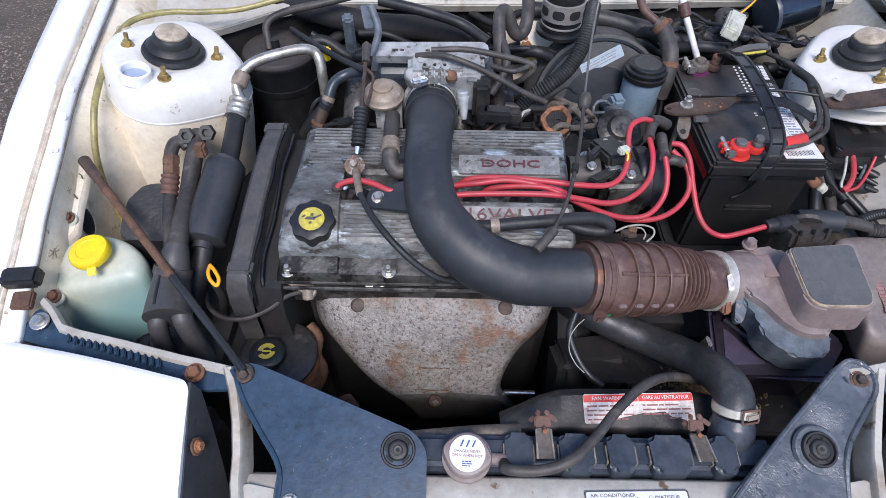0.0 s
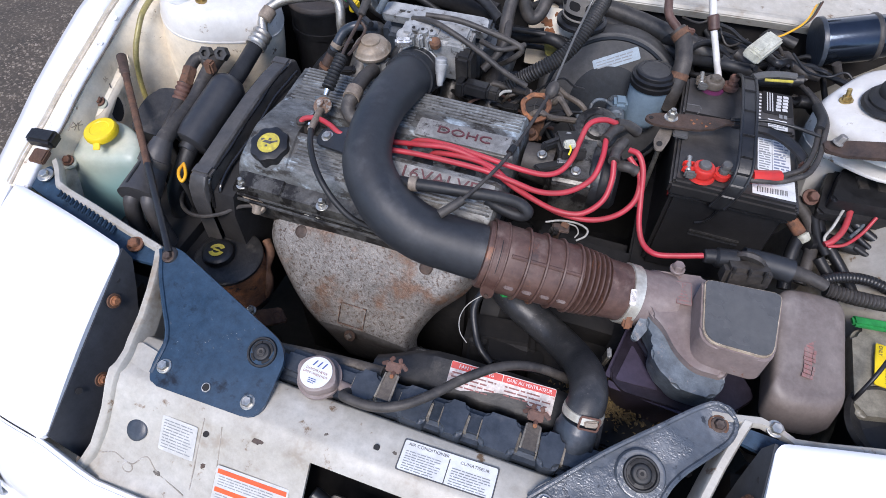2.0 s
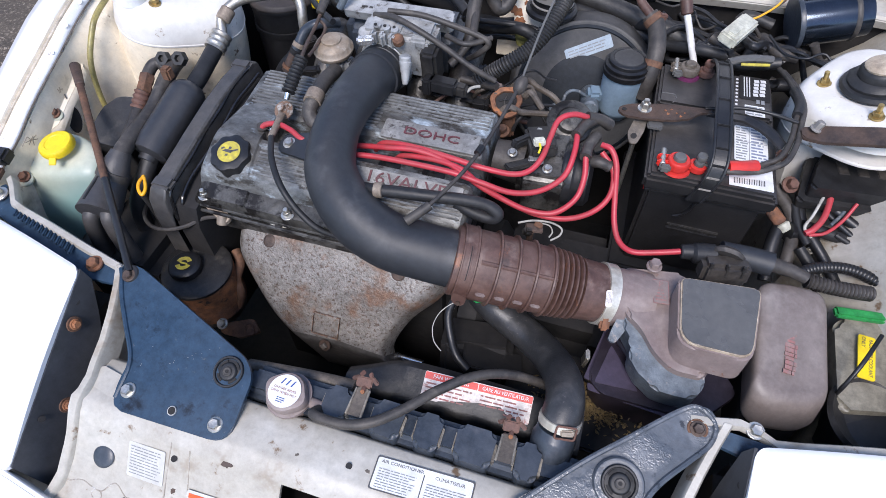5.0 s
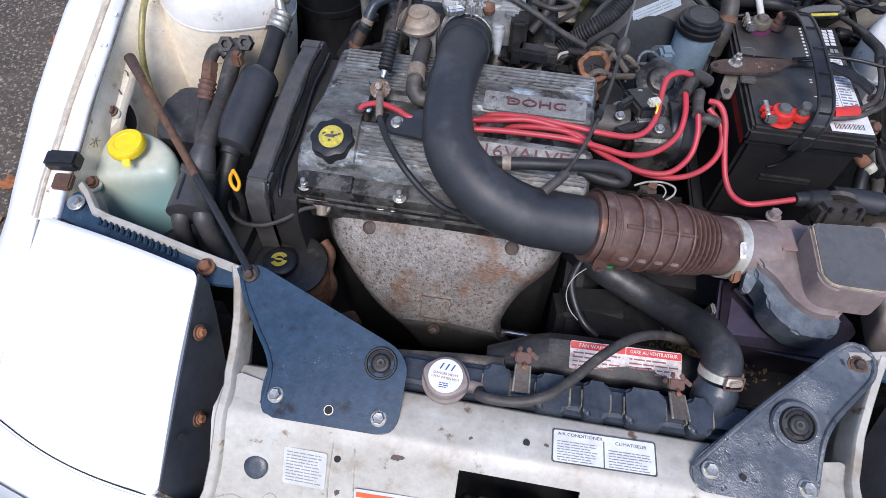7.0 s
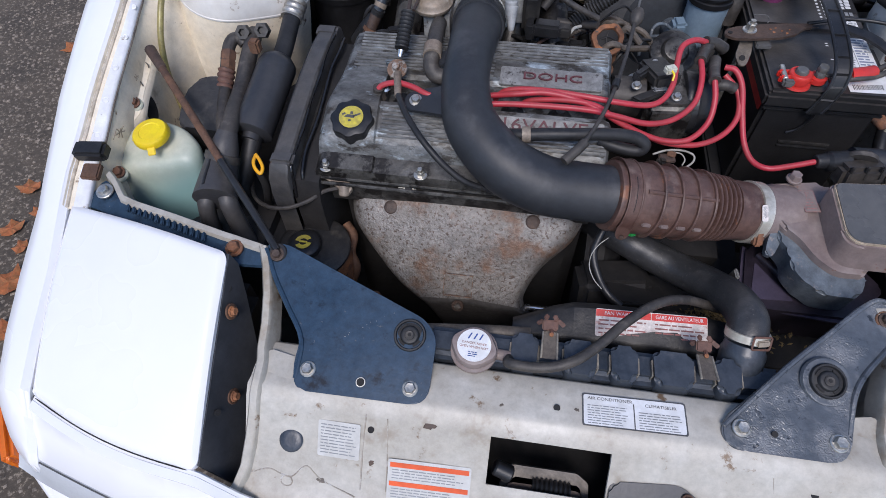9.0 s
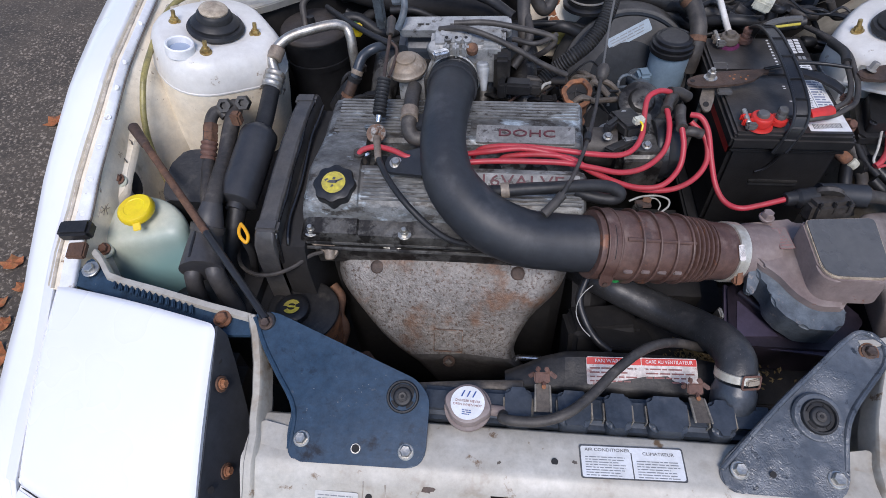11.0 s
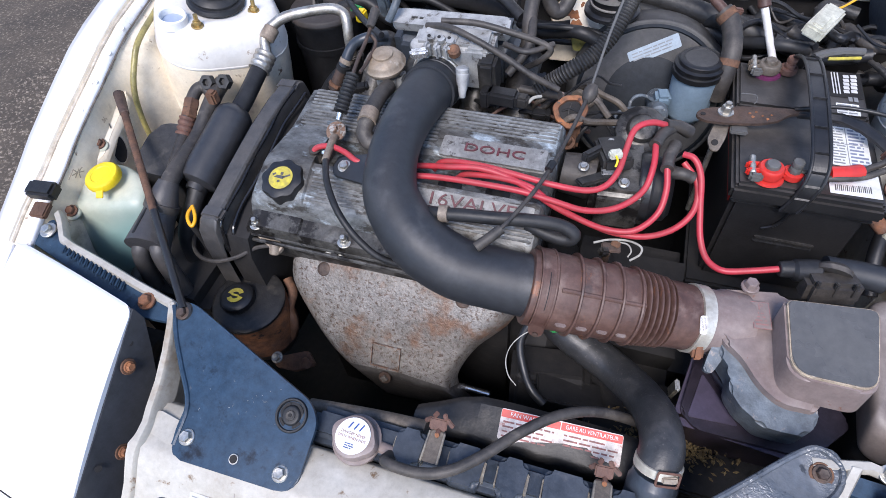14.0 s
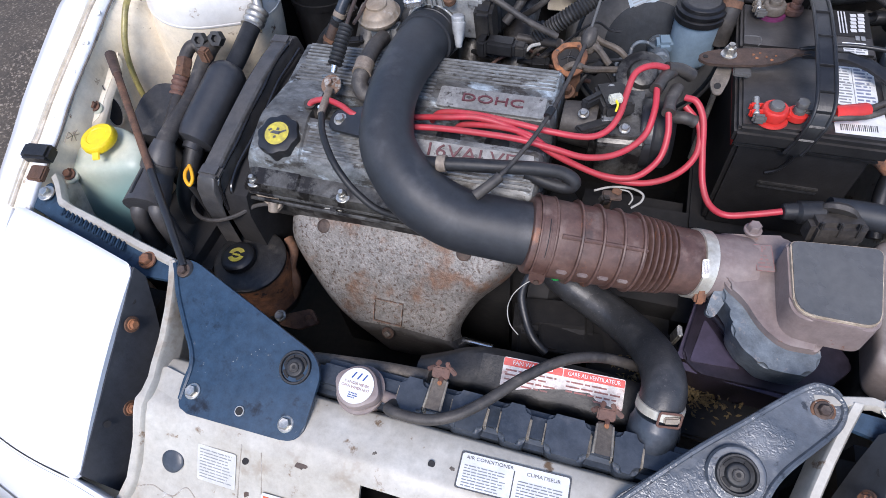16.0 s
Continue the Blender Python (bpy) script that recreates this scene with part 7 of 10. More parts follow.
part("arm", tube(bmesh.new(), [(-0.101, 0.887, 1.170), (-0.090, 0.871, 1.145), (-0.091, 0.854, 1.130), (-0.101, 0.845, 1.110)], 0.006, 10), "blue_grey", th)
o = rounded([V(p) for p in ((-0.124, 0.930, 1.150), (-0.103, 0.929, 1.150), (-0.095, 0.875, 1.140), (-0.111, 0.872, 1.140))], 0.005)
part("tab", slab(bmesh.new(), o, (0, 0.002, -0.004), 0.001), "blue_grey", th)
part("rib", box(bmesh.new(), (-0.146, 0.929, 1.100), (0.018, 0.02, 0.08), 0.004, (20, 0, 8)), "blue_grey", th)

th = thing("egr_valve", (-0.069, 0.75, 1.04), "tan passivated vacuum valve with domed top", "valve")
part("dome", lathe(bmesh.new(), (-0.075, 0.757, 1.094), (0, -0.12, 1), [(0.020, -0.012), (0.029, -0.004), (0.031, 0.0), (0.0315, 0.004), (0.029, 0.006), (0.0275, 0.010), (0.0255, 0.013), (0.019, 0.017), (0.0155, 0.018), (0.0150, 0.021), (0.013, 0.0225), (0.006, 0.023)], 36), "amber_tan", th)
part("valve_foot", box(bmesh.new(), (-0.068, 0.757, 1.062), (0.040, 0.036, 0.052), 0.008), "cast_light", th)

th = thing("throttle_linkage", (-0.10, 0.70, 1.06), "black ribbed cable boot with steel rod and bracket", "linkage")
part("boot", tube(bmesh.new(), [(-0.101, 0.703, 1.108), (-0.102, 0.678, 1.097), (-0.103, 0.653, 1.084)], 0.0088, 16, pitch=0.0060, rib=0.0016), "rubber", th, "ribbed black rubber boot")
part("rod", tube(bmesh.new(), [(-0.101, 0.813, 1.150), (-0.101, 0.769, 1.130), (-0.101, 0.726, 1.118), (-0.101, 0.700, 1.108)], 0.0028, 8), "rust_dark", th)
part("rod_end", rod(bmesh.new(), (-0.100, 0.806, 1.150), (-0.100, 0.779, 1.138), 0.007, 0.006, 12, 0.001), "rubber_grey", th)
part("rod_tip", rod(bmesh.new(), (-0.103, 0.652, 1.083), (-0.104, 0.645, 1.076), 0.005, 0.004, 12), "steel", th)
part("spring_wire", tube(bmesh.new(), [(-0.104, 0.777, 1.130), (-0.090, 0.769, 1.120), (-0.092, 0.738, 1.110), (-0.096, 0.716, 1.105)], 0.0025, 8), "rust_dark", th)
part("cable_nut", lathe(bmesh.new(), (-0.108, 0.638, 1.060), (0, -0.5, 0.85), [(0.0140, 0), (0.0148, 0.0012), (0.0140, 0.0030), (0.0115, 0.0036), (0.0100, 0.0056), (0.0085, 0.0066), (0.0060, 0.0085), (0.005, 0.014)], 28), "rust_speck", th, "rusty round cable adjuster flange")
part("bracket", box(bmesh.new(), (-0.115, 0.654, 1.056), (0.026, 0.006, 0.020), 0.002, (25, 0, 0)), "blue_grey", th)
part("ferrule", rod(bmesh.new(), (-0.105, 0.626, 1.062), (-0.093, 0.571, 1.068), 0.0058, 0.0048, 12, 0.001), "tan", th)
part("cable", tube(bmesh.new(), [(-0.093, 0.573, 1.068), (-0.076, 0.539, 1.066), (-0.054, 0.510, 1.058), (-0.033, 0.492, 1.046), (-0.012, 0.482, 1.030), (0.015, 0.477, 1.012), (0.053, 0.487, 0.990)], 0.0044, 12), "rubber", th, "black sheathed cable")

th = thing("breather_elbow", (-0.06, 0.68, 1.05), "weathered brown breather elbow with tan clamp", "hose")
part("hose_body", tube(bmesh.new(), [(-0.060, 0.726, 1.080), (-0.058, 0.688, 1.090), (-0.056, 0.647, 1.090), (-0.056, 0.625, 1.080), (-0.045, 0.615, 1.072), (-0.021, 0.619, 1.072)], 0.0112, 18), "rubber_grey", th)
part("clamp", tube(bmesh.new(), [(-0.057, 0.655, 1.091), (-0.056, 0.636, 1.088)], 0.0130, 20, 2), "tan", th, "tan spring clamp")
th = thing("coolant_elbow", (-0.16, 0.80, 1.0), "dark coolant hose with clamp and rust-brown fitting", "hose")
part("hose_body", tube(bmesh.new(), [(-0.118, 0.865, 1.070), (-0.140, 0.839, 1.080), (-0.162, 0.829, 1.070), (-0.173, 0.813, 1.050), (-0.181, 0.810, 1.035)], 0.0085, 16), "tank_black", th)
part("clamp", tube(bmesh.new(), [(-0.1705, 0.8145, 1.053), (-0.1735, 0.8105, 1.047)], 0.0103, 18, 2), "tan", th, "narrow tan clamp")
part("connector_ring", tube(bmesh.new(), [(-0.175, 0.810, 1.044), (-0.179, 0.809, 1.036)], 0.0112, 18, 2), "rubber", th)
part("fitting", rod(bmesh.new(), (-0.179, 0.808, 1.037), (-0.196, 0.795, 1.004), 0.0098, 0.0108, 16, 0.002), "rust_dark", th, "rust-brown fitting")
part("fitting_flange", rod(bmesh.new(), (-0.190, 0.800, 1.016), (-0.193, 0.798, 1.011), 0.0138, 0.0138, 6), "rust", th)
part("spigot", tube(bmesh.new(), [(-0.182, 0.809, 1.030), (-0.201, 0.804, 1.010), (-0.219, 0.802, 0.985)], 0.012, 14), "rubber", th)

th = thing("vacuum_actuator", (0.195, 0.785, 1.0), "rusty open-sided vacuum valve on a bracket", "valve")
c = V((0.197, 0.788, 1.032))
face = V((0.05, -0.62, 0.78)).normalized()
part("ring", lathe(bmesh.new(), c, face, [(0.0245, -0.006), (0.0255, 0.0), (0.0242, 0.0045), (0.0205, 0.0055), (0.0172, 0.0045), (0.0160, -0.002)], 40, lambda a, i: 1 + 0.05 * math.sin(3 * a + 1) + 0.03 * math.sin(7 * a)), "rust_orange", th, "flaking orange rusty rim")
part("core", lathe(bmesh.new(), c, face, [(0.0185, -0.006), (0.0175, -0.0005), (0.004, -0.0010)], 24), "shadow_black", th, "black hollow centre")
u, w = frame_of(face)
for k in range(4):
    d = u * math.cos(0.5 + k * 1.6) + w * math.sin(0.5 + k * 1.6)
    part("flake", box(bmesh.new(), c + d * 0.0215 + face * 0.0046, (0.006 + 0.002 * (k % 3), 0.004, 0.0022), 0.0009, (38, 5 * k, 61 * k)), "rust_pink" if k % 2 else "rust_dark", th, "curled rust flake")
part("inner_wire", tube(bmesh.new(), [c - u * 0.012, c + w * 0.004 + face * 0.002, c + u * 0.012], 0.0012, 6, 4), "rubber", th)
part("inner_wire", tube(bmesh.new(), [c - w * 0.012, c + u * 0.003 + face * 0.002, c + w * 0.012], 0.0010, 6, 4), "rubber_grey", th)
part("foot", box(bmesh.new(), c + V((0.008, -0.004, -0.038)), (0.020, 0.012, 0.05), 0.004), "rust", th)

# ---------------------------------------------------------------- distributor and plug leads
th = thing("distributor", (0.30, 0.70, 0.95), "grimy cast distributor with black cap at the engine end", "distributor")
part("housing", box(bmesh.new(), (0.282, 0.690, 0.998), (0.075, 0.11, 0.070), 0.010, (0, 0, 4), 3), "cast_oily", th)
part("cap", lathe(bmesh.new(), (0.308, 0.690, 1.000), (1, 0.02, 0.05), [(0.046, 0), (0.048, 0.004), (0.048, 0.016), (0.044, 0.020), (0.042, 0.038), (0.034, 0.044)], 32), "black", th, "black plastic cap")
part("clamp_plate", box(bmesh.new(), (0.252, 0.655, 1.036), (0.050, 0.020, 0.006), 0.002, (-16, 0, 35)), "black_dusty", th)
part("holder", box(bmesh.new(), (0.246, 0.700, 1.042), (0.012, 0.050, 0.014), 0.003, (-8, 0, -35)), "rubber", th)
for dx, dy in ((0.234, 0.668), (0.262, 0.722), (0.288, 0.650)):
    bolt(th, (dx, dy, 1.042), (0, -0.3, 0.95), 0.0055, "zinc", 1.3)
part("igniter", box(bmesh.new(), (0.268, 0.704, 1.040), (0.040, 0.060, 0.020), 0.004, (-10, 0, 20)), "black_dusty", th)
part("terminal_plate", box(bmesh.new(), (0.268, 0.676, 1.034), (0.022, 0.034, 0.006), 0.002, (-16, 0, 6)), "cast_light", th)
part("terminal_hole", lathe(bmesh.new(), (0.268, 0.668, 1.036), (0, -0.3, 1), [(0.005, 0), (0.005, 0.001)], 14), "shadow_black", th)
part("vacuum_can", lathe(bmesh.new(), (0.300, 0.785, 1.018), (0.05, -0.5, 0.85), [(0.030, -0.012), (0.036, -0.004), (0.036, 0.004), (0.030, 0.009), (0.022, 0.010), (0.018, 0.016), (0.010, 0.018)], 32), "cast_oily", th, "grimy domed vacuum can")
part("neck", rod(bmesh.new(), (0.205, 0.69, 1.005), (0.25, 0.69, 1.003), 0.028, 0.032, 24), "rubber_grey", th)
part("plug", box(bmesh.new(), (0.270, 0.660, 1.078), (0.016, 0.012, 0.010), 0.002, (0, 0, 25)), "connector", th, "ivory plug with coloured wires")
part("yellow_wire", tube(bmesh.new(), [(0.271, 0.655, 1.080), (0.274, 0.649, 1.078), (0.273, 0.644, 1.072)], 0.0014, 8), "yellow", th)


def lead(pts, boot=None, group="ignition leads"):
    th = thing("ignition_lead", pts[len(pts) // 2], "red silicone ignition lead with black rubber boot", "ignition lead", group)
    part("cable", tube(bmesh.new(), pts, 0.0041, 12, 8), "wire_red", th)
    if boot:
        part("boot", tube(bmesh.new(), boot, 0.0080, 16, 6, radius=lambda u: 1.10 - 0.22 * u + (0.14 if u > 0.88 else 0)), "rubber_grey", th, "black rubber boot")
    return th


lead([(0.327, 0.734, 1.075), (0.306, 0.722, 1.085), (0.288, 0.707, 1.083), (0.282, 0.681, 1.070), (0.278, 0.653, 1.058), (0.266, 0.633, 1.048), (0.244, 0.621, 1.046), (0.203, 0.615, 1.052), (0.159, 0.618, 1.055), (0.112, 0.626, 1.053), (0.071, 0.631, 1.048), (0.047, 0.633, 1.040), (0.035, 0.636, 1.022)], [(0.359, 0.751, 1.055), (0.342, 0.744, 1.068), (0.325, 0.734, 1.075)])
lead([(0.317, 0.702, 1.070), (0.319, 0.671, 1.058), (0.312, 0.642, 1.040), (0.285, 0.616, 1.030), (0.248, 0.600, 1.032), (0.206, 0.595, 1.044), (0.166, 0.594, 1.052), (0.112, 0.595, 1.052), (0.056, 0.595, 1.050), (0.008, 0.593, 1.046), (-0.044, 0.609, 1.030)], [(0.335, 0.743, 1.066), (0.324, 0.721, 1.070), (0.316, 0.698, 1.069)])
lead([(0.335, 0.670, 1.062), (0.340, 0.649, 1.040), (0.335, 0.627, 1.018), (0.311, 0.605, 1.005), (0.276, 0.599, 1.005), (0.238, 0.598, 1.018), (0.203, 0.598, 1.038), (0.175, 0.606, 1.050), (0.136, 0.613, 1.050), (0.088, 0.619, 1.040), (0.072, 0.623, 1.025)], [(0.343, 0.720, 1.055), (0.336, 0.689, 1.062), (0.335, 0.666, 1.061)])
lead([(0.356, 0.696, 1.050), (0.377, 0.679, 1.035), (0.380, 0.651, 1.015), (0.362, 0.627, 1.000), (0.328, 0.608, 0.995), (0.286, 0.602, 0.998), (0.247, 0.600, 1.012), (0.212, 0.596, 1.032), (0.179, 0.601, 1.048), (0.144, 0.615, 1.052), (0.104, 0.619, 1.055), (0.064, 0.617, 1.050), (0.031, 0.620, 1.042), (-0.010, 0.612, 1.040)], [(0.345, 0.685, 1.040), (0.358, 0.682, 1.043), (0.371, 0.683, 1.038)])
lead([(0.353, 0.700, 1.060), (0.367, 0.694, 1.060), (0.379, 0.680, 1.045), (0.387, 0.654, 1.015), (0.395, 0.626, 0.990), (0.407, 0.604, 0.978), (0.426, 0.591, 0.978), (0.455, 0.595, 0.982), (0.487, 0.602, 0.988)], None, "ignition leads")
lead([(-0.132, 0.602, 1.045), (-0.124, 0.606, 1.055), (-0.102, 0.606, 1.062), (-0.077, 0.599, 1.062), (-0.053, 0.588, 1.060), (-0.037, 0.601, 1.056)], [(-0.128, 0.607, 1.030), (-0.131, 0.606, 1.042), (-0.129, 0.605, 1.052)])

th = thing("ignition_coil_boot", (0.55, 0.62, 0.95), "black coil boot and sleeve over the end of the red lead", "ignition coil")
part("sleeve", rod(bmesh.new(), (0.487, 0.602, 0.988), (0.504, 0.606, 0.988), 0.010, 0.011, 16, 0.002), "rubber", th)
part("boot", rod(bmesh.new(), (0.501, 0.604, 0.988), (0.534, 0.611, 0.988), 0.0140, 0.0140, 20, 0.004), "rubber", th)
part("coil_body", tube(bmesh.new(), [(0.541, 0.621, 0.982), (0.576, 0.622, 0.982), (0.606, 0.620, 0.982)], 0.0165, 22, 4), "tube", th)
part("tail", tube(bmesh.new(), [(0.603, 0.619, 0.984), (0.628, 0.620, 0.980), (0.653, 0.616, 0.975)], 0.0105, 16, 4, radius=lambda u: 1.0 - 0.25 * u), "rubber_grey", th)

# ---------------------------------------------------------------- battery
BT = 1.036
th = thing("battery", (0.51, 0.825, 0.83), "black car battery with red and purple terminals on its tray", "battery")
part("case", box(bmesh.new(), (0.510, 0.825, 0.928), (0.160, 0.252, 0.190), 0.006), "battery_case", th)
part("lid_base", box(bmesh.new(), (0.510, 0.825, BT - 0.019), (0.178, 0.274, 0.022), 0.004), "battery_case", th)
part("lid_front", box(bmesh.new(), (0.509, 0.7495, BT - 0.006), (0.170, 0.119, 0.012), 0.004), "battery_case", th, "raised front half of the lid")
part("lid_back", box(bmesh.new(), (0.509, 0.9085, BT - 0.006), (0.170, 0.105, 0.012), 0.004), "battery_case", th, "raised rear half of the lid")
part("lid_recess", tube(bmesh.new(), [(0.428, 0.878, BT), (0.448, 0.879, BT), (0.450, 0.866, BT), (0.446, 0.857, BT)], 0.0009, 6, 4), "lid_grey", th, "pale scuffed edge of a small recess")
part("front_groove", box(bmesh.new(), (0.515, 0.698, 0.935), (0.075, 0.004, 0.005), 0.001), "black_dusty", th)
part("front_groove", box(bmesh.new(), (0.515, 0.698, 0.928), (0.075, 0.004, 0.004), 0.001), "rubber", th)
m = axes((0.4278, 0.79, 1.0), (0, -1, 0), (0, 0, 1))
sticker(th, m, 0.17, 0.03, "red", "side_label", 0.006, "red printed side label")
m = axes((0.561, 0.790, BT + 0.0005), (1, 0, 0), (0, 1, 0))
lb = sticker(th, m, 0.046, 0.078, "paper", label="white printed battery label in boxed columns")
print_bars(lb, m @ Matrix.Translation((-0.0125, 0, 0)), 0.017, 0.074, 13, "ink_grey", 31, fill=0.45)
print_bars(lb, m @ Matrix.Translation((0.0105, 0, 0)), 0.021, 0.074, 11, "ink_blue_grey", 32, fill=0.5)
part("divider", box(bmesh.new(), m @ V((-0.0025, 0, 0.0006)), (0.0008, 0.074, 0.0004), 0), "ink_grey", lb)
part("divider", box(bmesh.new(), m @ V((0, 0.004, 0.0006)), (0.044, 0.0008, 0.0004), 0), "ink_grey", lb)
m = axes((0.5675, 0.871, BT + 0.0005), (1, 0.02, 0), (-0.02, 1, 0))
lb = sticker(th, m, 0.029, 0.025, "paper", "small_label", 0.001, "small white printed label")
print_bars(lb, m, 0.027, 0.022, 4, "ink_grey", 36, fill=0.5)
lb = sticker(th, axes((0.568, 0.929, BT + 0.0003), (1, 0, 0), (0, 1, 0)), 0.046, 0.062, "shadow_black", "label_head", label="black label head with white marks")
for x in (0.5525, 0.5565, 0.5605):
    part("printed_stripe", box(bmesh.new(), (x, 0.931, BT + 0.0010), (0.0016, 0.052, 0.0004), 0), "white_print", lb)
for x, w, y0, n_ in ((0.5715, 0.0075, 0.949, 5), (0.5815, 0.0080, 0.951, 5)):
    for k in range(n_):
        part("printed_block", box(bmesh.new(), (x - 0.0006 * k, y0 - 0.0092 * k, BT + 0.0010), (w, 0.0070, 0.0004), 0, (0, 0, 6)), "white_print", lb)
for k in range(2):
    part("printed_block", box(bmesh.new(), (0.5725 + 0.007 * k, 0.895, BT + 0.0010), (0.0052, 0.010, 0.0004), 0), "ink_grey", lb)
bar = sticker(th, axes((0.560, 0.7195, BT + 0.0005), (1, 0.02, 0), (-0.02, 1, 0)), 0.058, 0.042, "paper", "bar_label", 0.001, "white bar-code strip")
for k in range(19):
    part("printed_stripe", box(bmesh.new(), (0.538 + 0.0022 * k, 0.7085 + 0.0002 * k, BT + 0.0011), (0.0007 + 0.0006 * (k * 7 % 3 == 0), 0.011, 0.0003), 0), "ink", bar)
dots = bmesh.new()
for i in range(9):
    for k in range(2):
        lathe(dots, (0.5335 - 0.0002 * i + 0.0085 * k, 0.950 - 0.0095 * i - 0.002 * k, BT), (0, 0, 1), [(0.0022, 0), (0.0022, 0.0006)], 8)
part("warning_dots", dots, "white_print", th, "rows of white printed dots")
for y in (0.812, 0.806, 0.772):
    part("printed_tick", box(bmesh.new(), (0.524, y, BT + 0.0003), (0.004, 0.0015, 0.0006), 0), "white_print", th)
part("lid_lip", box(bmesh.new(), (0.511, 0.698, 0.998), (0.168, 0.006, 0.006), 0.002), "black", th)
for x in (0.47, 0.56):
    part("vent_slot", box(bmesh.new(), (x, 0.6955, 1.008), (0.030, 0.003, 0.006), 0.001), "shadow_black", th)
for (x, y), cap in (((0.460, 0.709), "red"), ((0.464, 0.936), "purple")):
    ring = "red" if cap == "red" else "purple"
    part("felt_washer", lathe(bmesh.new(), (x, y, BT), (0, 0, 1), [(0.020, 0), (0.019, 0.003), (0.014, 0.004)], 24), ring, th, ring + " felt washer")
    part("post", lathe(bmesh.new(), (x, y, BT), (0, 0, 1), [(0.010, 0), (0.009, 0.022), (0.0075, 0.024), (0.003, 0.0235)], 20), "lid_grey" if cap == "red" else "chain_tan", th)

for x, y, mat, lab in ((0.460, 0.709, "red", "red battery terminal clamp with steel bolt"), (0.464, 0.936, "rust_pink", "corroded lead battery terminal clamp")):
    tc = thing("terminal_clamp", (x, y, BT), lab, "battery clamp", "battery terminal clamps")
    part("collar", lathe(bmesh.new(), (x, y, BT + 0.005), (0, 0, 1), [(0.0150, 0), (0.0160, 0.002), (0.0160, 0.011), (0.0140, 0.0135), (0.0105, 0.0135)], 24), mat if mat == "red" else "chain_tan", tc)
    part("bolt_cup", lathe(bmesh.new(), (x + 0.027, y + 0.004, BT + 0.003), (0, 0, 1), [(0.0115, 0), (0.0125, 0.002), (0.0125, 0.009), (0.0095, 0.010)], 20), mat, tc)
    part("link", box(bmesh.new(), (x + 0.014, y + 0.002, BT + 0.009), (0.018, 0.014, 0.008), 0.003), mat, tc)
    for k, dz in ((0, 0.012), (1, 0.020)):
        part("bolt", lathe(bmesh.new(), (x + 0.027 + 0.001 * k, y + 0.003 + 0.003 * k, BT + dz), (0, -0.1, 1), [(0.0075, 0), (0.0078, 0.005), (0.0066, 0.0075), (0.003, 0.008)], 8), "lid_grey" if mat == "red" else mat, tc, "dull corroded bolt head")
    for dy in (-0.006, 0.006):
        part("jaw", box(bmesh.new(), (x - 0.019, y + dy, BT + 0.011), (0.020, 0.006, 0.011), 0.002, (0, 0, 6)), mat if mat == "red" else "chain_tan", tc)
    part("jaw_nut", box(bmesh.new(), (x - 0.017, y - 0.015, BT + 0.010), (0.016, 0.010, 0.012), 0.003), "lid_grey", tc)
    part("jaw_bolt", rod(bmesh.new(), (x - 0.021, y - 0.012, BT + 0.013), (x - 0.021, y + 0.020, BT + 0.013), 0.004, seg=10, bev=0.001), "zinc", tc)

th = thing("battery_hold_down", (0.51, 0.80, BT), "dusty brown steel battery hold-down bar", "battery clamp")
o = rounded([V(p) for p in ((0.366, 0.797, 1.054), (0.371, 0.804, 1.054), (0.385, 0.811, 1.055), (0.423, 0.819, 1.057), (0.458, 0.823, 1.058), (0.482, 0.823, 1.060), (0.504, 0.818, 1.062), (0.504, 0.812, 1.062), (0.484, 0.812, 1.060), (0.468, 0.796, 1.058), (0.444, 0.786, 1.057), (0.402, 0.780, 1.056), (0.378, 0.782, 1.054), (0.367, 0.789, 1.054))], 0.005)
part("bar", slab(bmesh.new(), o, (0, 0, -0.004), 0.0012), "rust_dark", th)
for x, y, r in ((0.433, 0.806, 0.0020), (0.441, 0.810, 0.0016), (0.437, 0.799, 0.0022), (0.449, 0.803, 0.0017), (0.455, 0.797, 0.0021), (0.460, 0.806, 0.0014)):
    part("rust_chip", lathe(bmesh.new(), (x, y, 1.0568 + 0.04 * (x - 0.433)), (0, 0, 1), [(r, 0), (r * 0.8, 0.0010)], 9, lambda a, i: 1 + 0.25 * math.sin(3 * a + 900 * r)), "rust_orange", th, "orange rust chip")
part("end_hole", lathe(bmesh.new(), V((0.3745, 0.795, 1.0545)), (0, 0, 1), [(0.0035, 0), (0.0035, 0.0008)], 14), "shadow_black", th)
part("twisted_arm", tube(bmesh.new(), [(0.488, 0.822, 1.061), (0.512, 0.826, 1.064), (0.540, 0.830, 1.067), (0.578, 0.827, 1.068), (0.612, 0.814, 1.070)], 0.0028, 10), "black", th, "black twisted arm of the bar")
rows = [[V((x0, y0, z)), V((0.5 * (x0 + x1), 0.5 * (y0 + y1), z + 0.002)), V((x1, y1, z - 0.002))] for x0, y0, x1, y1, z in ((0.494, 0.818, 0.492, 0.811, 1.061), (0.515, 0.822, 0.514, 0.811, 1.062), (0.545, 0.825, 0.543, 0.810, 1.062), (0.572, 0.816, 0.566, 0.799, 1.060), (0.590, 0.802, 0.583, 0.785, 1.057), (0.602, 0.787, 0.595, 0.772, 1.053))]
part("twisted_arm", grid_sheet(rows, V((0, 0, -0.004))), "black", th, "black twisted arm of the bar")
part("rusty_end", box(bmesh.new(), (0.600, 0.766, 1.046), (0.020, 0.012, 0.012), 0.003, (0, 20, -30)), "rust_pink", th)
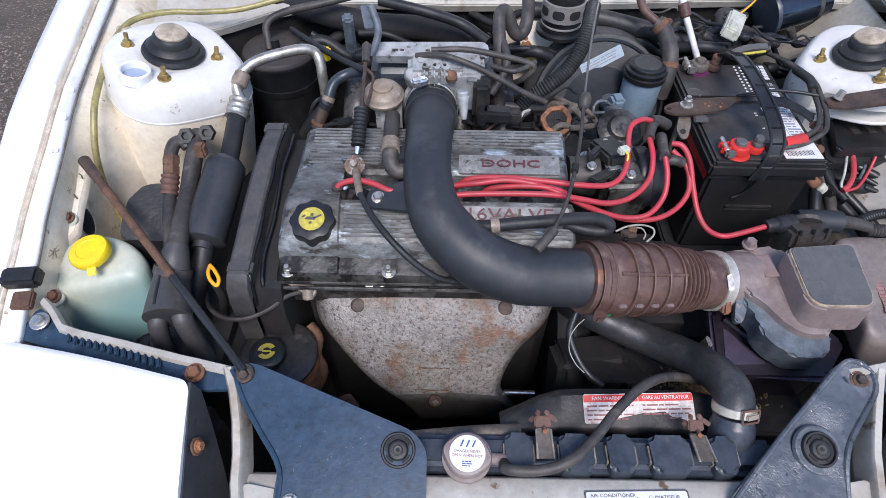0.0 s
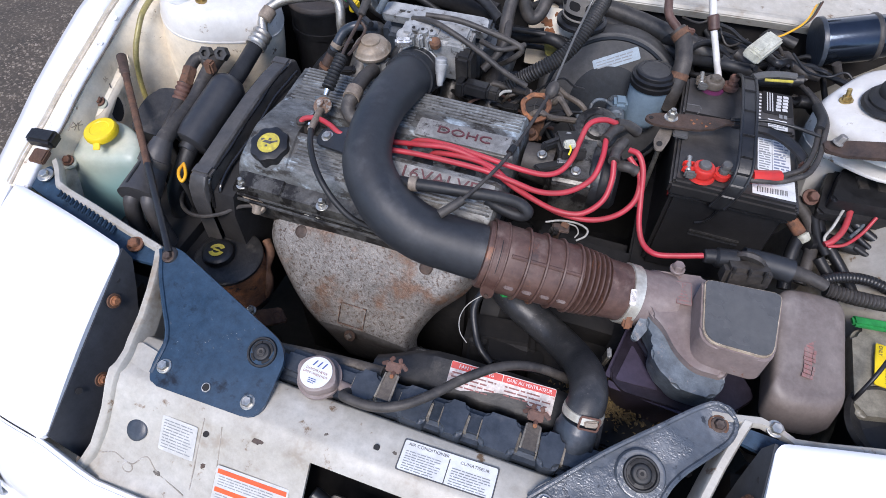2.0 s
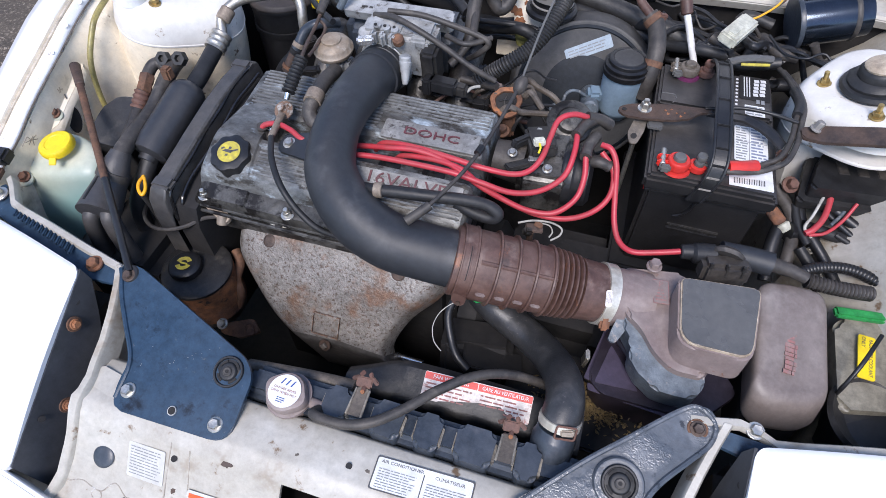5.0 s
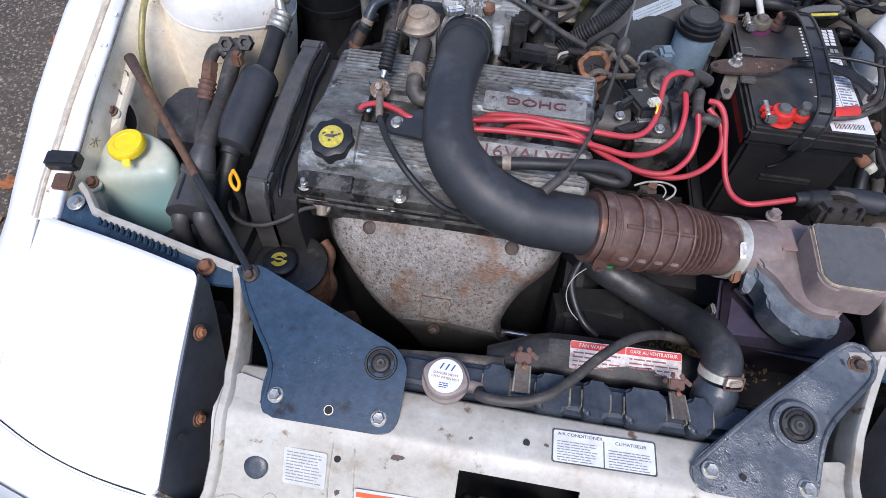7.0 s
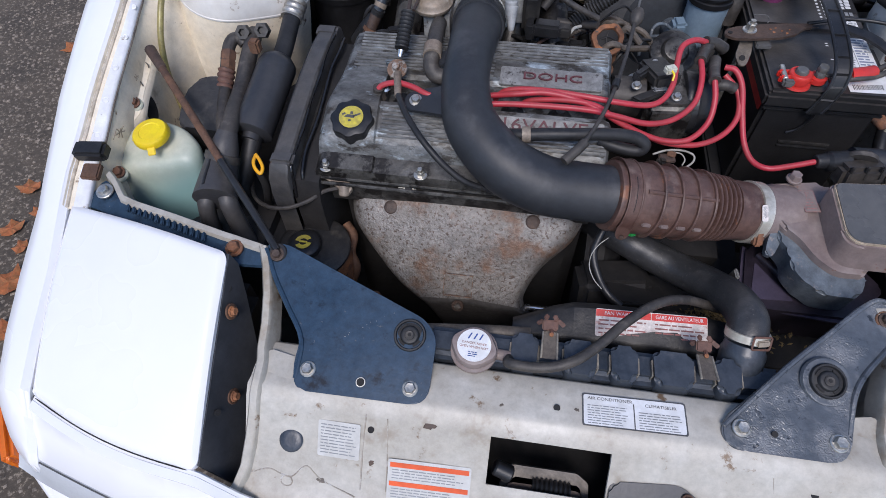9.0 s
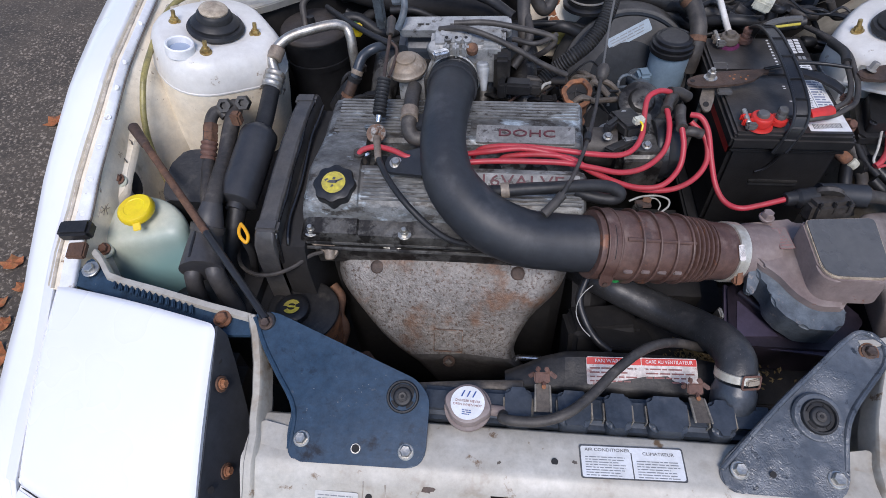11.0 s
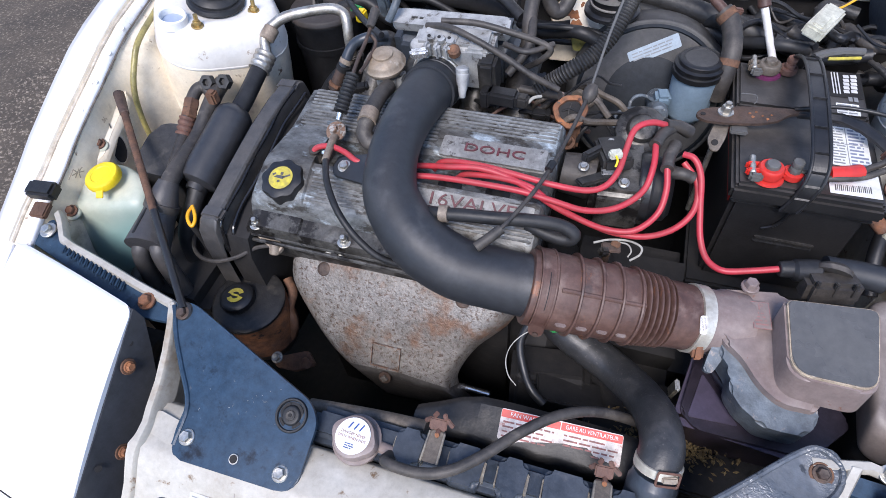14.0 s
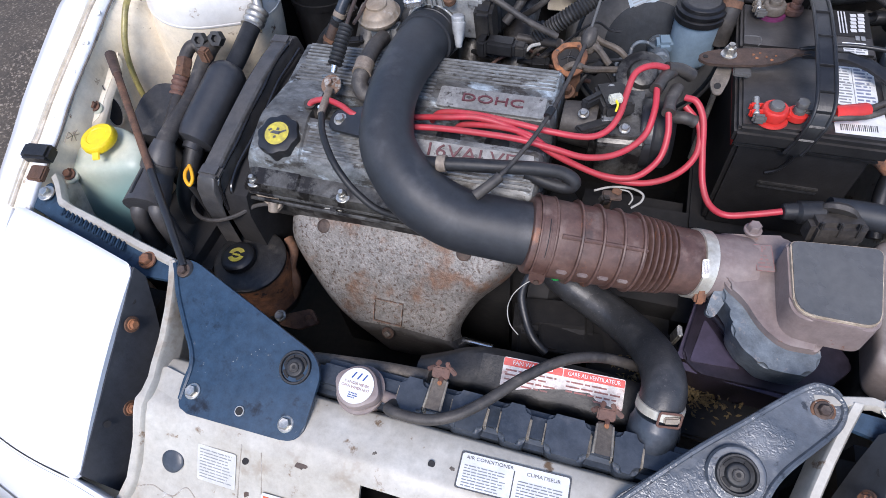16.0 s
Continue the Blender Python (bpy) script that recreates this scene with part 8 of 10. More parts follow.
bolt(th, (0.403, 0.803, 1.057), (0, 0, 1), 0.0075, "zinc", 1.4, h=1.1)
part("hook_rod", rod(bmesh.new(), (0.403, 0.803, 0.86), (0.403, 0.803, 1.072), 0.004, seg=10), "zinc", th)
o = rounded([V(p) for p in ((0.394, 0.796, 1.046), (0.412, 0.796, 1.046), (0.410, 0.776, 1.034), (0.403, 0.757, 1.025), (0.393, 0.757, 1.025), (0.387, 0.772, 1.031))], 0.006)
lug = part("lug", slab(bmesh.new(), o, (0, 0.002, -0.004), 0.001), "chain_tan", th, "dusty hanging lug")
part("lug_hole", lathe(bmesh.new(), (0.397, 0.768, 1.0302), (0, -0.5, 0.85), [(0.0045, 0), (0.0045, 0.0010)], 14), "shadow_black", lug)
part("tab", box(bmesh.new(), (0.4225, 0.783, 1.0465), (0.022, 0.020, 0.006), 0.0015), "lid_grey", th, "dusty grey bent tab")
bolt(th, (0.629, 0.795, 1.080), (0.3, 0.1, 1), 0.0062, "slot_sleeve", 1.3, h=1.6)
o = rounded([V(p) for p in ((0.612, 0.800, 1.074), (0.640, 0.806, 1.078), (0.700, 0.797, 1.098), (0.790, 0.806, 1.104), (0.796, 0.778, 1.098), (0.706, 0.771, 1.090), (0.640, 0.776, 1.074), (0.615, 0.782, 1.072))], 0.005)
part("side_strut", slab(bmesh.new(), o, (0, 0, -0.005), 0.0015), "rust_dark", th, "dusty brown side strap")

th = thing("battery_strap", (0.52, 0.80, BT), "flexible black plastic carrying strap over the battery", "strap")
rows = []
SP = curve_points([(0.495, 0.685, 1.004), (0.500, 0.687, 1.018), (0.507, 0.692, 1.045), (0.509, 0.709, 1.068), (0.505, 0.755, 1.087), (0.503, 0.830, 1.095), (0.503, 0.900, 1.088), (0.503, 0.950, 1.056), (0.503, 0.966, 1.00)], 6)
for p in SP:
    rows.append([p + V((dx, 0, 0)) for dx in (-0.0100, -0.009, 0.009, 0.0100)])
part("web", grid_sheet(rows, V((0, 0.0008, -0.003))), "black", th)
for s in (-1, 1):
    part("side_rail", tube(bmesh.new(), [p + V((0.0100 * s, 0, 0.0005)) for p in SP], 0.0022, 8, 1), "black", th)
for k in range(8, len(SP) - 5, 4):
    part("rung", box(bmesh.new(), SP[k] + V((0, 0, 0.0005)), (0.020, 0.0030, 0.0035), 0.001, (0 if k > 14 else 40, 0, 0)), "black", th)
part("thong", tube(bmesh.new(), [(0.500, 0.688, 1.006), (0.499, 0.692, 0.985), (0.492, 0.695, 0.965), (0.480, 0.697, 0.955)], 0.0022, 8), "black", th)
th = thing("battery_cables", (0.60, 0.76, 1.03), "pair of grey battery cables with red sleeve and black wrap", "cable")
for d in (0.0, 0.010):
    part("cable", tube(bmesh.new(), [V(p) + V((0.6 * d, -d, 0.2 * d)) for p in ((0.492, 0.714, 1.047), (0.525, 0.713, 1.053), (0.556, 0.728, 1.048), (0.575, 0.739, 1.050), (0.592, 0.751, 1.056), (0.604, 0.783, 1.062), (0.611, 0.825, 1.066), (0.617, 0.868, 1.066), (0.613, 0.926, 1.058), (0.603, 0.983, 1.045))], 0.0040, 10), "rubber_grey", th)
part("red_sleeve", tube(bmesh.new(), [(0.522, 0.709, 1.055), (0.542, 0.716, 1.054), (0.560, 0.726, 1.051)], 0.0098, 14, radius=lambda u: 1), "red", th, "red sleeve")
part("wrap", tube(bmesh.new(), [(0.612, 0.833, 1.068), (0.618, 0.862, 1.068), (0.616, 0.905, 1.060)], 0.0072, 14), "rubber", th, "black tape wrap")

th = thing("battery_tray", (0.51, 0.80, 0.80), "plain black battery tray", "tray")
part("tray", box(bmesh.new(), (0.51, 0.825, 0.825), (0.20, 0.29, 0.016), 0.004), "shadow_black", th)
part("stand", box(bmesh.new(), (0.51, 0.85, 0.70), (0.16, 0.22, 0.24), 0.01), "shadow_black", th)

# ---------------------------------------------------------------- left of the engine
th = thing("bottle_mount_panel", (-0.534, 0.585, 0.980), "cream stained mounting flange of the inner wing beside the washer bottle", "car panel")
o = rounded([V(p) for p in ((-0.5386, 0.4788, 0.9573), (-0.5389, 0.5103, 0.9701), (-0.5362, 0.5455, 0.9828), (-0.5357, 0.5854, 0.9985), (-0.5360, 0.6263, 1.0150), (-0.5345, 0.6644, 1.0295), (-0.5315, 0.6966, 1.0409), (-0.5182, 0.6791, 1.0273), (-0.5154, 0.6441, 1.0118), (-0.5152, 0.6116, 0.9988), (-0.5126, 0.5791, 0.9844), (-0.5190, 0.5607, 0.9803), (-0.5208, 0.5167, 0.9636), (-0.5174, 0.4860, 0.9496), (-0.5152, 0.4637, 0.9395))], 0.004)
part("web", grid_sheet([[V(p) + V((0, 0, -0.001)), V(p) + V((0.003, -0.002, -0.006)), V(p) + V((0.0035, -0.002, -0.014))] for p in ((-0.5182, 0.6791, 1.0273), (-0.5154, 0.6441, 1.0118), (-0.5152, 0.6116, 0.9988), (-0.5126, 0.5791, 0.9844), (-0.5190, 0.5607, 0.9803), (-0.5235, 0.5158, 0.9646), (-0.5267, 0.4828, 0.9530))], V((-0.002, 0, 0))), "bay_cream", th)
part("flange", slab(bmesh.new(), o, (-0.001, 0.001, -0.004), 0.001), "bay_cream", th)
for run in (((-0.5347, 0.6758, 1.0348), (-0.5345, 0.6503, 1.0244), (-0.5331, 0.6340, 1.0172)), ((-0.5331, 0.6340, 1.0172), (-0.5252, 0.6260, 1.0101), (-0.5176, 0.6190, 1.0035)), ((-0.5344, 0.6779, 1.0355), (-0.5299, 0.6895, 1.0379), (-0.5248, 0.6947, 1.0374)), ((-0.5232, 0.6550, 1.0207), (-0.5197, 0.6536, 1.0184), (-0.5172, 0.6490, 1.0153))):
    part("pressed_crease", tube(bmesh.new(), [V(q) + V((0.0007, -0.0005, 0.0014)) for q in run], 0.0010, 6, 4), "chain_tan", th, "thin dark crease of an overlapping plate")
for run in (((-0.5120, 0.5050, 0.9980), (-0.5120, 0.5210, 1.0050)), ((-0.5120, 0.5210, 1.0040), (-0.5120, 0.5220, 0.9970), (-0.5120, 0.5130, 0.9990)), ((-0.5120, 0.5150, 0.9920), (-0.5120, 0.5290, 0.9990)), ((-0.5120, 0.5350, 0.9970), (-0.5120, 0.5260, 0.9950), (-0.5120, 0.5220, 0.9860)), ((-0.5120, 0.5260, 0.9940), (-0.5120, 0.5330, 0.9900))):
    part("marker_stroke", tube(bmesh.new(), [V(q) for q in run], 0.0007, 6, 3), "seam_dark", th, "brown hand-drawn marker stroke")
th = thing("washer_bottle", (-0.43, 0.50, 0.80), "milky plastic washer bottle half full of green fluid, yellow cap", "washer bottle")
o = rounded([V(p) for p in ((-0.516, 0.556, 0.986), (-0.467, 0.569, 0.990), (-0.423, 0.558, 0.986), (-0.395, 0.533, 0.978), (-0.394, 0.503, 0.968), (-0.453, 0.485, 0.962), (-0.513, 0.477, 0.960), (-0.520, 0.508, 0.970))], 0.020, 5)
mid = sum(o, V((0, 0, 0))) / len(o)


def shell(rings):
    """Closed skin through scaled copies of the outline: (share towards the middle, shift)."""
    rows = []
    for k, shift in rings:
        ring = [p.lerp(mid, k) + V(shift) for p in o]
        rows.append(ring + ring[:1])
    return grid_sheet(rows, V((0, 0, -0.001)))


part("tank", shell(((1.0, (0, 0, 0.006)), (0.6, (0, 0, 0.006)), (0.32, (0, 0, 0.005)), (0.16, (0, 0, 0.002)), (0.06, (0, 0, -0.004)), (0.015, (0, 0, -0.011)), (0.0, (0, -0.001, -0.018)), (0.0, (0.001, -0.003, -0.027)), (0.0, (0.003, -0.011, -0.049)), (0.005, (0.006, -0.021, -0.075)), (0.02, (0.010, -0.032, -0.13)), (0.05, (0.012, -0.034, -0.18)))), "poly", th, "milky tank, blue-green fluid showing through its lower part")
c = V((-0.461, 0.524, 0.992))
n = V((-0.05, -0.12, 0.99))
cp = part("cap", lathe(bmesh.new(), c, n, [(0.0255, 0), (0.0268, 0.003), (0.0264, 0.010), (0.0243, 0.013), (0.016, 0.0138), (0.015, 0.0128)], 48, lambda a, i: 1 + (0.02 * math.cos(24 * a) if 0 < i < 3 else 0)), "yellow", th, "bright yellow screw cap")
part("tab", box(bmesh.new(), c + V((0.011, -0.029, 0.000)), (0.011, 0.012, 0.003), 0.001, (30, 0, 20)), "yellow", cp)
for p in ((-0.507, 0.474, 0.962), (-0.523, 0.589, 0.996)):
    part("ear", lathe(bmesh.new(), V(p) - V((0, 0, 0.004)), (0.2, -0.4, 0.9), [(0.0120, -0.004), (0.0120, 0.000), (0.0105, 0.0015)], 24), "poly", th)
    bolt(th, V(p) + V((0, 0, 0.001)), (0.2, -0.4, 0.9), 0.0068, "rust_orange", 1.4, h=0.6)
part("pump", rod(bmesh.new(), (-0.385, 0.435, 0.84), (-0.378, 0.448, 0.895), 0.020, 0.016, 20, 0.003), "black_dusty", th, "black pump at the tank foot")
part("pump_skirt", lathe(bmesh.new(), (-0.397, 0.450, 0.862), (0.1, -0.2, 0.95), [(0.035, 0), (0.030, 0.008), (0.020, 0.014)], 24), "black_dusty", th)

hose("washer_tube", [(-0.500, 0.655, 0.860), (-0.506, 0.666, 0.930), (-0.509, 0.675, 0.985), (-0.505, 0.687, 1.034), (-0.503, 0.712, 1.068), (-0.503, 0.741, 1.090), (-0.514, 0.808, 1.100), (-0.514, 0.864, 1.115), (-0.498, 0.913, 1.125), (-0.452, 0.944, 1.125), (-0.395, 0.957, 1.120), (-0.335, 0.969, 1.120), (-0.264, 0.991, 1.130)], 0.0048, "olive", "yellowed vinyl washer tube running past the strut tower", "tube", seg=10)
solo("tube_clip", tube(bmesh.new(), [(-0.517, 0.902, 1.115), (-0.502, 0.889, 1.118), (-0.503, 0.902, 1.115)], 0.007, 10), "seam", "tan clip holding the washer tube", "clip")

th = thing("ac_muffler", (-0.33, 0.63, 0.95), "satin black cylindrical muffler on the air conditioning hose", "air conditioning part")
a, b = V((-0.308, 0.680, 1.026)), V((-0.321, 0.558, 0.984))
part("shell", lathe(bmesh.new(), b, a - b, [(0.014, -0.012), (0.0145, -0.003), (0.0275, 0.0), (0.0295, 0.002), (0.0295, (a - b).length - 0.012), (0.0275, (a - b).length - 0.004), (0.020, (a - b).length + 0.004), (0.015, (a - b).length + 0.006)], 32), "muffler_black", th)
part("upper_hose", tube(bmesh.new(), [(-0.307, 0.678, 1.025), (-0.309, 0.715, 1.030), (-0.313, 0.775, 1.042)], 0.0140, 18), "rubber", th)
part("crimp", tube(bmesh.new(), [(-0.314, 0.772, 1.040), (-0.312, 0.786, 1.047), (-0.310, 0.800, 1.054)], 0.0165, 20, 5, pitch=0.0095, rib=0.0015), "alu", th, "ringed aluminium crimp")
part("lower_hose", tube(bmesh.new(), [(-0.319, 0.566, 0.987), (-0.324, 0.535, 0.962), (-0.336, 0.505, 0.92), (-0.335, 0.49, 0.86)], 0.0140, 16), "rubber", th)
part("flange_pipe", tube(bmesh.new(), [(-0.311, 0.800, 1.053), (-0.318, 0.820, 1.072), (-0.306, 0.834, 1.085), (-0.286, 0.847, 1.095), (-0.251, 0.862, 1.100), (-0.217, 0.877, 1.100), (-0.199, 0.882, 1.092), (-0.191, 0.875, 1.080), (-0.189, 0.868, 1.060), (-0.189, 0.866, 1.02)], 0.0086, 18, 6), "alu", th, "bent aluminium pipe")
part("joint", rod(bmesh.new(), (-0.313, 0.814, 1.070), (-0.307, 0.833, 1.082), 0.0125, 0.0125, 18, 0.002), "tan", th, "brass-coloured pipe joint")
for d in (0, 1):
    c = V((-0.373, 0.718, 1.045)).lerp(V((-0.341, 0.720, 1.050)), d)
    part("hex_fitting", lathe(bmesh.new(), c, (0.1, -0.8, 0.6), [(0.0125, 0), (0.0130, 0.004), (0.0118, 0.012), (0.0062, 0.012), (0.0055, 0.006), (0.0, 0.006)], 6), "black_dusty", th, "black hex fitting")

th = thing("refrigerant_pipe", (-0.39, 0.62, 0.95), "grey refrigerant pipe with rust-brown hex unions", "pipe")
part("pipe", tube(bmesh.new(), [(-0.375, 0.711, 1.030), (-0.382, 0.714, 1.036), (-0.391, 0.709, 1.038), (-0.395, 0.694, 1.032), (-0.391, 0.661, 1.018), (-0.388, 0.634, 1.002), (-0.380, 0.600, 0.994), (-0.368, 0.562, 0.990), (-0.355, 0.528, 0.988), (-0.350, 0.500, 0.976)], 0.0098, 16), "rubber_grey", th)
part("union", lathe(bmesh.new(), (-0.389, 0.659, 1.016), V((-0.392, 0.681, 1.028)) - V((-0.389, 0.659, 1.016)), [(0.010, 0), (0.0122, 0.002), (0.0122, 0.014), (0.0105, 0.016), (0.0125, 0.019), (0.0125, 0.030), (0.0105, 0.032)], 6), "rust", th)
part("union", tube(bmesh.new(), [(-0.390, 0.659, 1.016), (-0.390, 0.648, 1.009), (-0.390, 0.634, 1.000)], 0.0120, 18, 4, pitch=0.009, rib=0.0016), "rust_pink", th)
th = thing("refrigerant_pipe", (-0.36, 0.62, 0.95), "long grey-black refrigerant hose beside the muffler", "pipe")
part("pipe", tube(bmesh.new(), [(-0.369, 0.739, 1.030), (-0.360, 0.706, 1.034), (-0.360, 0.675, 1.022), (-0.359, 0.635, 1.006), (-0.352, 0.585, 1.006), (-0.344, 0.552, 1.010), (-0.340, 0.530, 1.010), (-0.342, 0.512, 0.996)], 0.0128, 16), "rubber_grey", th)
part("small_valve", box(bmesh.new(), (-0.339, 0.677, 1.052), (0.016, 0.016, 0.022), 0.003), "rust", th, "rusty service valve")
th = thing("hose_guard", (-0.36, 0.50, 0.86), "grey-black rubber guard wrapped round the hoses", "guard")
sleeve = [(-0.3405, 0.530, 1.011), (-0.3425, 0.515, 1.000), (-0.3460, 0.498, 0.984), (-0.3455, 0.480, 0.976), (-0.3430, 0.462, 0.971), (-0.3395, 0.440, 0.966)]
part("wrap", tube(bmesh.new(), sleeve, 0.0230, 26, 6, radius=lambda u: 0.62 + 0.38 * min(1.0, u / 0.38) if u < 0.45 else 1.0 + 0.34 * (u - 0.45) / 0.55), "guard_rubber", th)
part("wrap_edge", tube(bmesh.new(), [(-0.352, 0.484, 1.000), (-0.350, 0.462, 0.998), (-0.347, 0.441, 0.9955)], 0.0022, 8, 5), "rubber", th, "open slit in the skirt of the wrap")
part("band", tube(bmesh.new(), [(-0.3440, 0.505, 0.991), (-0.3462, 0.497, 0.984)], 0.0246, 24, 2), "rubber_grey", th, "narrow tie band")
hose("lower_hose", [(-0.356, 0.448, 0.962), (-0.3575, 0.438, 0.950), (-0.360, 0.430, 0.910), (-0.362, 0.426, 0.840)], 0.0125, "guard_rubber", "grey rubber hose dropping below the guard")
hose("lower_hose", [(-0.326, 0.452, 0.966), (-0.322, 0.441, 0.955), (-0.316, 0.434, 0.910), (-0.308, 0.430, 0.830)], 0.0135, "guard_rubber", "grey rubber hose dropping below the guard")
th = thing("blower_duct", (-0.40, 0.66, 0.85), "dark rounded plastic cover low against the inner wing", "cover")
o = rounded([V(p) for p in ((-0.441, 0.559, 0.985), (-0.445, 0.600, 1.000), (-0.437, 0.630, 1.012), (-0.413, 0.640, 1.018), (-0.390, 0.643, 1.016), (-0.373, 0.565, 0.975))], [0.01, 0.02, 0.02, 0.015, 0.004, 0.004], 4)
part("shell", slab(bmesh.new(), o, (0.02, 0, -0.16), 0.010, 3), "black_dusty", th)
# rail coloured black to hold the shade beside the engine
solo("chassis_rail", box(bmesh.new(), (-0.345, 0.66, 0.78), (0.15, 0.52, 0.20), 0.02), "shadow_black", "chassis rail in black that paints the shade low beside the engine", "chassis rail", kind="structure")

solo("dipstick_ring", tube(bmesh.new(), [(-0.297, 0.510, 0.990), (-0.296, 0.497, 0.990), (-0.290, 0.486, 0.988), (-0.281, 0.480, 0.985), (-0.280, 0.489, 0.988), (-0.289, 0.502, 0.990), (-0.297, 0.510, 0.991)], 0.0026, 10), "ring_orange", "bright orange-yellow dipstick pull ring", "dipstick")
hose("dipstick_tube", [(-0.285, 0.486, 0.980), (-0.288, 0.491, 0.940), (-0.312, 0.506, 0.860), (-0.342, 0.516, 0.760)], 0.006, "shadow_black", "dark narrow steel dipstick tube", "tube")
hose("sensor_wire", [(-0.178, 0.503, 0.945), (-0.199, 0.493, 0.945), (-0.220, 0.475, 0.940), (-0.248, 0.463, 0.935), (-0.280, 0.465, 0.930), (-0.310, 0.486, 0.925), (-0.331, 0.527, 0.920)], 0.0032, "rubber_grey", "thin grey sensor wire looping to the lifting eye", "wire", seg=8)

th = thing("power_steering_reservoir", (-0.22, 0.45, 0.76), "dusty black canister with rusty band and yellow marked cap", "reservoir")
c = V((-0.224, 0.458, 0.748))
up = V((0.04, -0.06, 1)).normalized()
part("can", lathe(bmesh.new(), c, up, [(0.050, 0), (0.054, 0.03), (0.054, 0.104), (0.056, 0.107), (0.056, 0.112), (0.051, 0.116), (0.030, 0.1165)], 40), "black_dusty", th)
part("rust_band", lathe(bmesh.new(), c + up * 0.020, up, [(0.053, 0), (0.0552, 0.002), (0.0552, 0.086), (0.053, 0.088)], 40), "rust_orange", th, "orange rusty bracket band")
cc = c + up * 0.1165 + V((-0.012, -0.006, 0))
part("cap", lathe(bmesh.new(), cc, up, [(0.024, 0), (0.0255, 0.003), (0.025, 0.012), (0.021, 0.015), (0.015, 0.0155)], 32, lambda a, i: 1 + 0.05 * max(0, math.cos(2 * a + 1)) ** 4), "black", th)
m = axes(cc + up * 0.0158, (1, 0.3, 0), (-0.3, 1, 0))
for a0 in (20, 200):
    rows = [[m @ V((r * math.cos(radians(a0 + 14 * j)), r * math.sin(radians(a0 + 14 * j)), 0.0006)) for r in (0.0062, 0.0128)] for j in range(11)]
    part("mark", grid_sheet(rows, m.to_3x3() @ V((0, 0, -0.0006))), "yellow_dirty", th, "worn yellow curved arrow mark")
part("mark", box(bmesh.new(), m @ V((0, 0, 0.0004)), (0.012, 0.003, 0.0008), 0), "yellow_dirty", th)
th = thing("pump_bracket", (-0.15, 0.42, 0.75), "rusty power steering bracket with bolt", "bracket")
part("strap", tube(bmesh.new(), [(-0.185, 0.509, 0.850), (-0.171, 0.494, 0.840), (-0.173, 0.475, 0.820), (-0.164, 0.461, 0.800), (-0.173, 0.452, 0.770)], 0.008, 10), "rust", th)
o = rounded([V(p) for p in ((-0.167, 0.397, 0.800), (-0.119, 0.423, 0.800), (-0.103, 0.408, 0.790), (-0.134, 0.393, 0.780), (-0.163, 0.388, 0.790))], 0.005)
part("foot", slab(bmesh.new(), o, (0, 0.002, -0.008), 0.002), "rust", th)
bolt(th, (-0.156, 0.394, 0.812), (0, -0.4, 0.9), 0.007, "zinc", 1.3)
part("stud", rod(bmesh.new(), (-0.117, 0.405, 0.800), (-0.106, 0.395, 0.810), 0.006, seg=10), "rust", th)

th = thing("charcoal_canister", (-0.29, 0.98, 0.85), "black round charcoal canister near the firewall", "canister")
c = V((-0.287, 0.975, 0.84))
part("can", lathe(bmesh.new(), c, (0, 0, 1), [(0.062, 0), (0.064, 0.02), (0.064, 0.185), (0.066, 0.19), (0.066, 0.198), (0.060, 0.206), (0.030, 0.209)], 40), "black", th)
part("lid", lathe(bmesh.new(), c + V((0, 0, 0.196)), (0, 0, 1), [(0.0665, 0), (0.0672, 0.003), (0.0645, 0.008), (0.061, 0.0115), (0.030, 0.0145), (0.012, 0.0148)], 40), "canister_lid", th, "brown-black lid")
part("strap", lathe(bmesh.new(), c + V((0, 0, 0.14)), (0, 0, 1), [(0.064, 0), (0.0665, 0.001), (0.0665, 0.012), (0.064, 0.013)], 40), "black", th)
part("nozzle", rod(bmesh.new(), c + V((0.002, -0.018, 0.205)), c + V((0.002, -0.018, 0.232)), 0.008, 0.007, 14), "black", th)
hose("purge_hose", [(-0.299, 0.960, 1.050), (-0.302, 0.974, 1.065), (-0.304, 0.988, 1.080), (-0.292, 1.001, 1.090), (-0.259, 1.009, 1.100), (-0.204, 1.014, 1.110), (-0.127, 1.037, 1.120)], 0.0066, "rubber_grey", "grey-black purge hose curving from the canister", seg=12)
hose("purge_hose", [(-0.361, 1.039, 1.030), (-0.348, 1.005, 1.000), (-0.328, 0.976, 0.980), (-0.311, 0.972, 0.950), (-0.307, 0.977, 0.920)], 0.004, "rubber", "thin dark hose beside the canister", seg=8)
hose("vacuum_hose", [(-0.268, 1.016, 1.060), (-0.212, 0.939, 1.075), (-0.158, 0.876, 1.085), (-0.112, 0.835, 1.090)], 0.0052, "rubber", "slim dark vacuum hose", seg=10)

# ---------------------------------------------------------------- hoses over and behind the engine
th = thing("bypass_hose", (0.15, 0.57, 1.03), "black coolant hose with tan clamp along the cover", "hose")
part("hose_body", tube(bmesh.new(), [(0.060, 0.534, 1.050), (0.081, 0.531, 1.055), (0.111, 0.534, 1.057), (0.152, 0.539, 1.057), (0.194, 0.549, 1.053), (0.225, 0.555, 1.046), (0.241, 0.554, 1.036), (0.235, 0.552, 1.026), (0.211, 0.554, 1.026), (0.182, 0.561, 1.030)], 0.0084, 16), "rubber", th)
part("clamp", tube(bmesh.new(), [(0.079, 0.530, 1.056), (0.090, 0.531, 1.057)], 0.0106, 18, 2), "tan", th, "tan spring clamp")
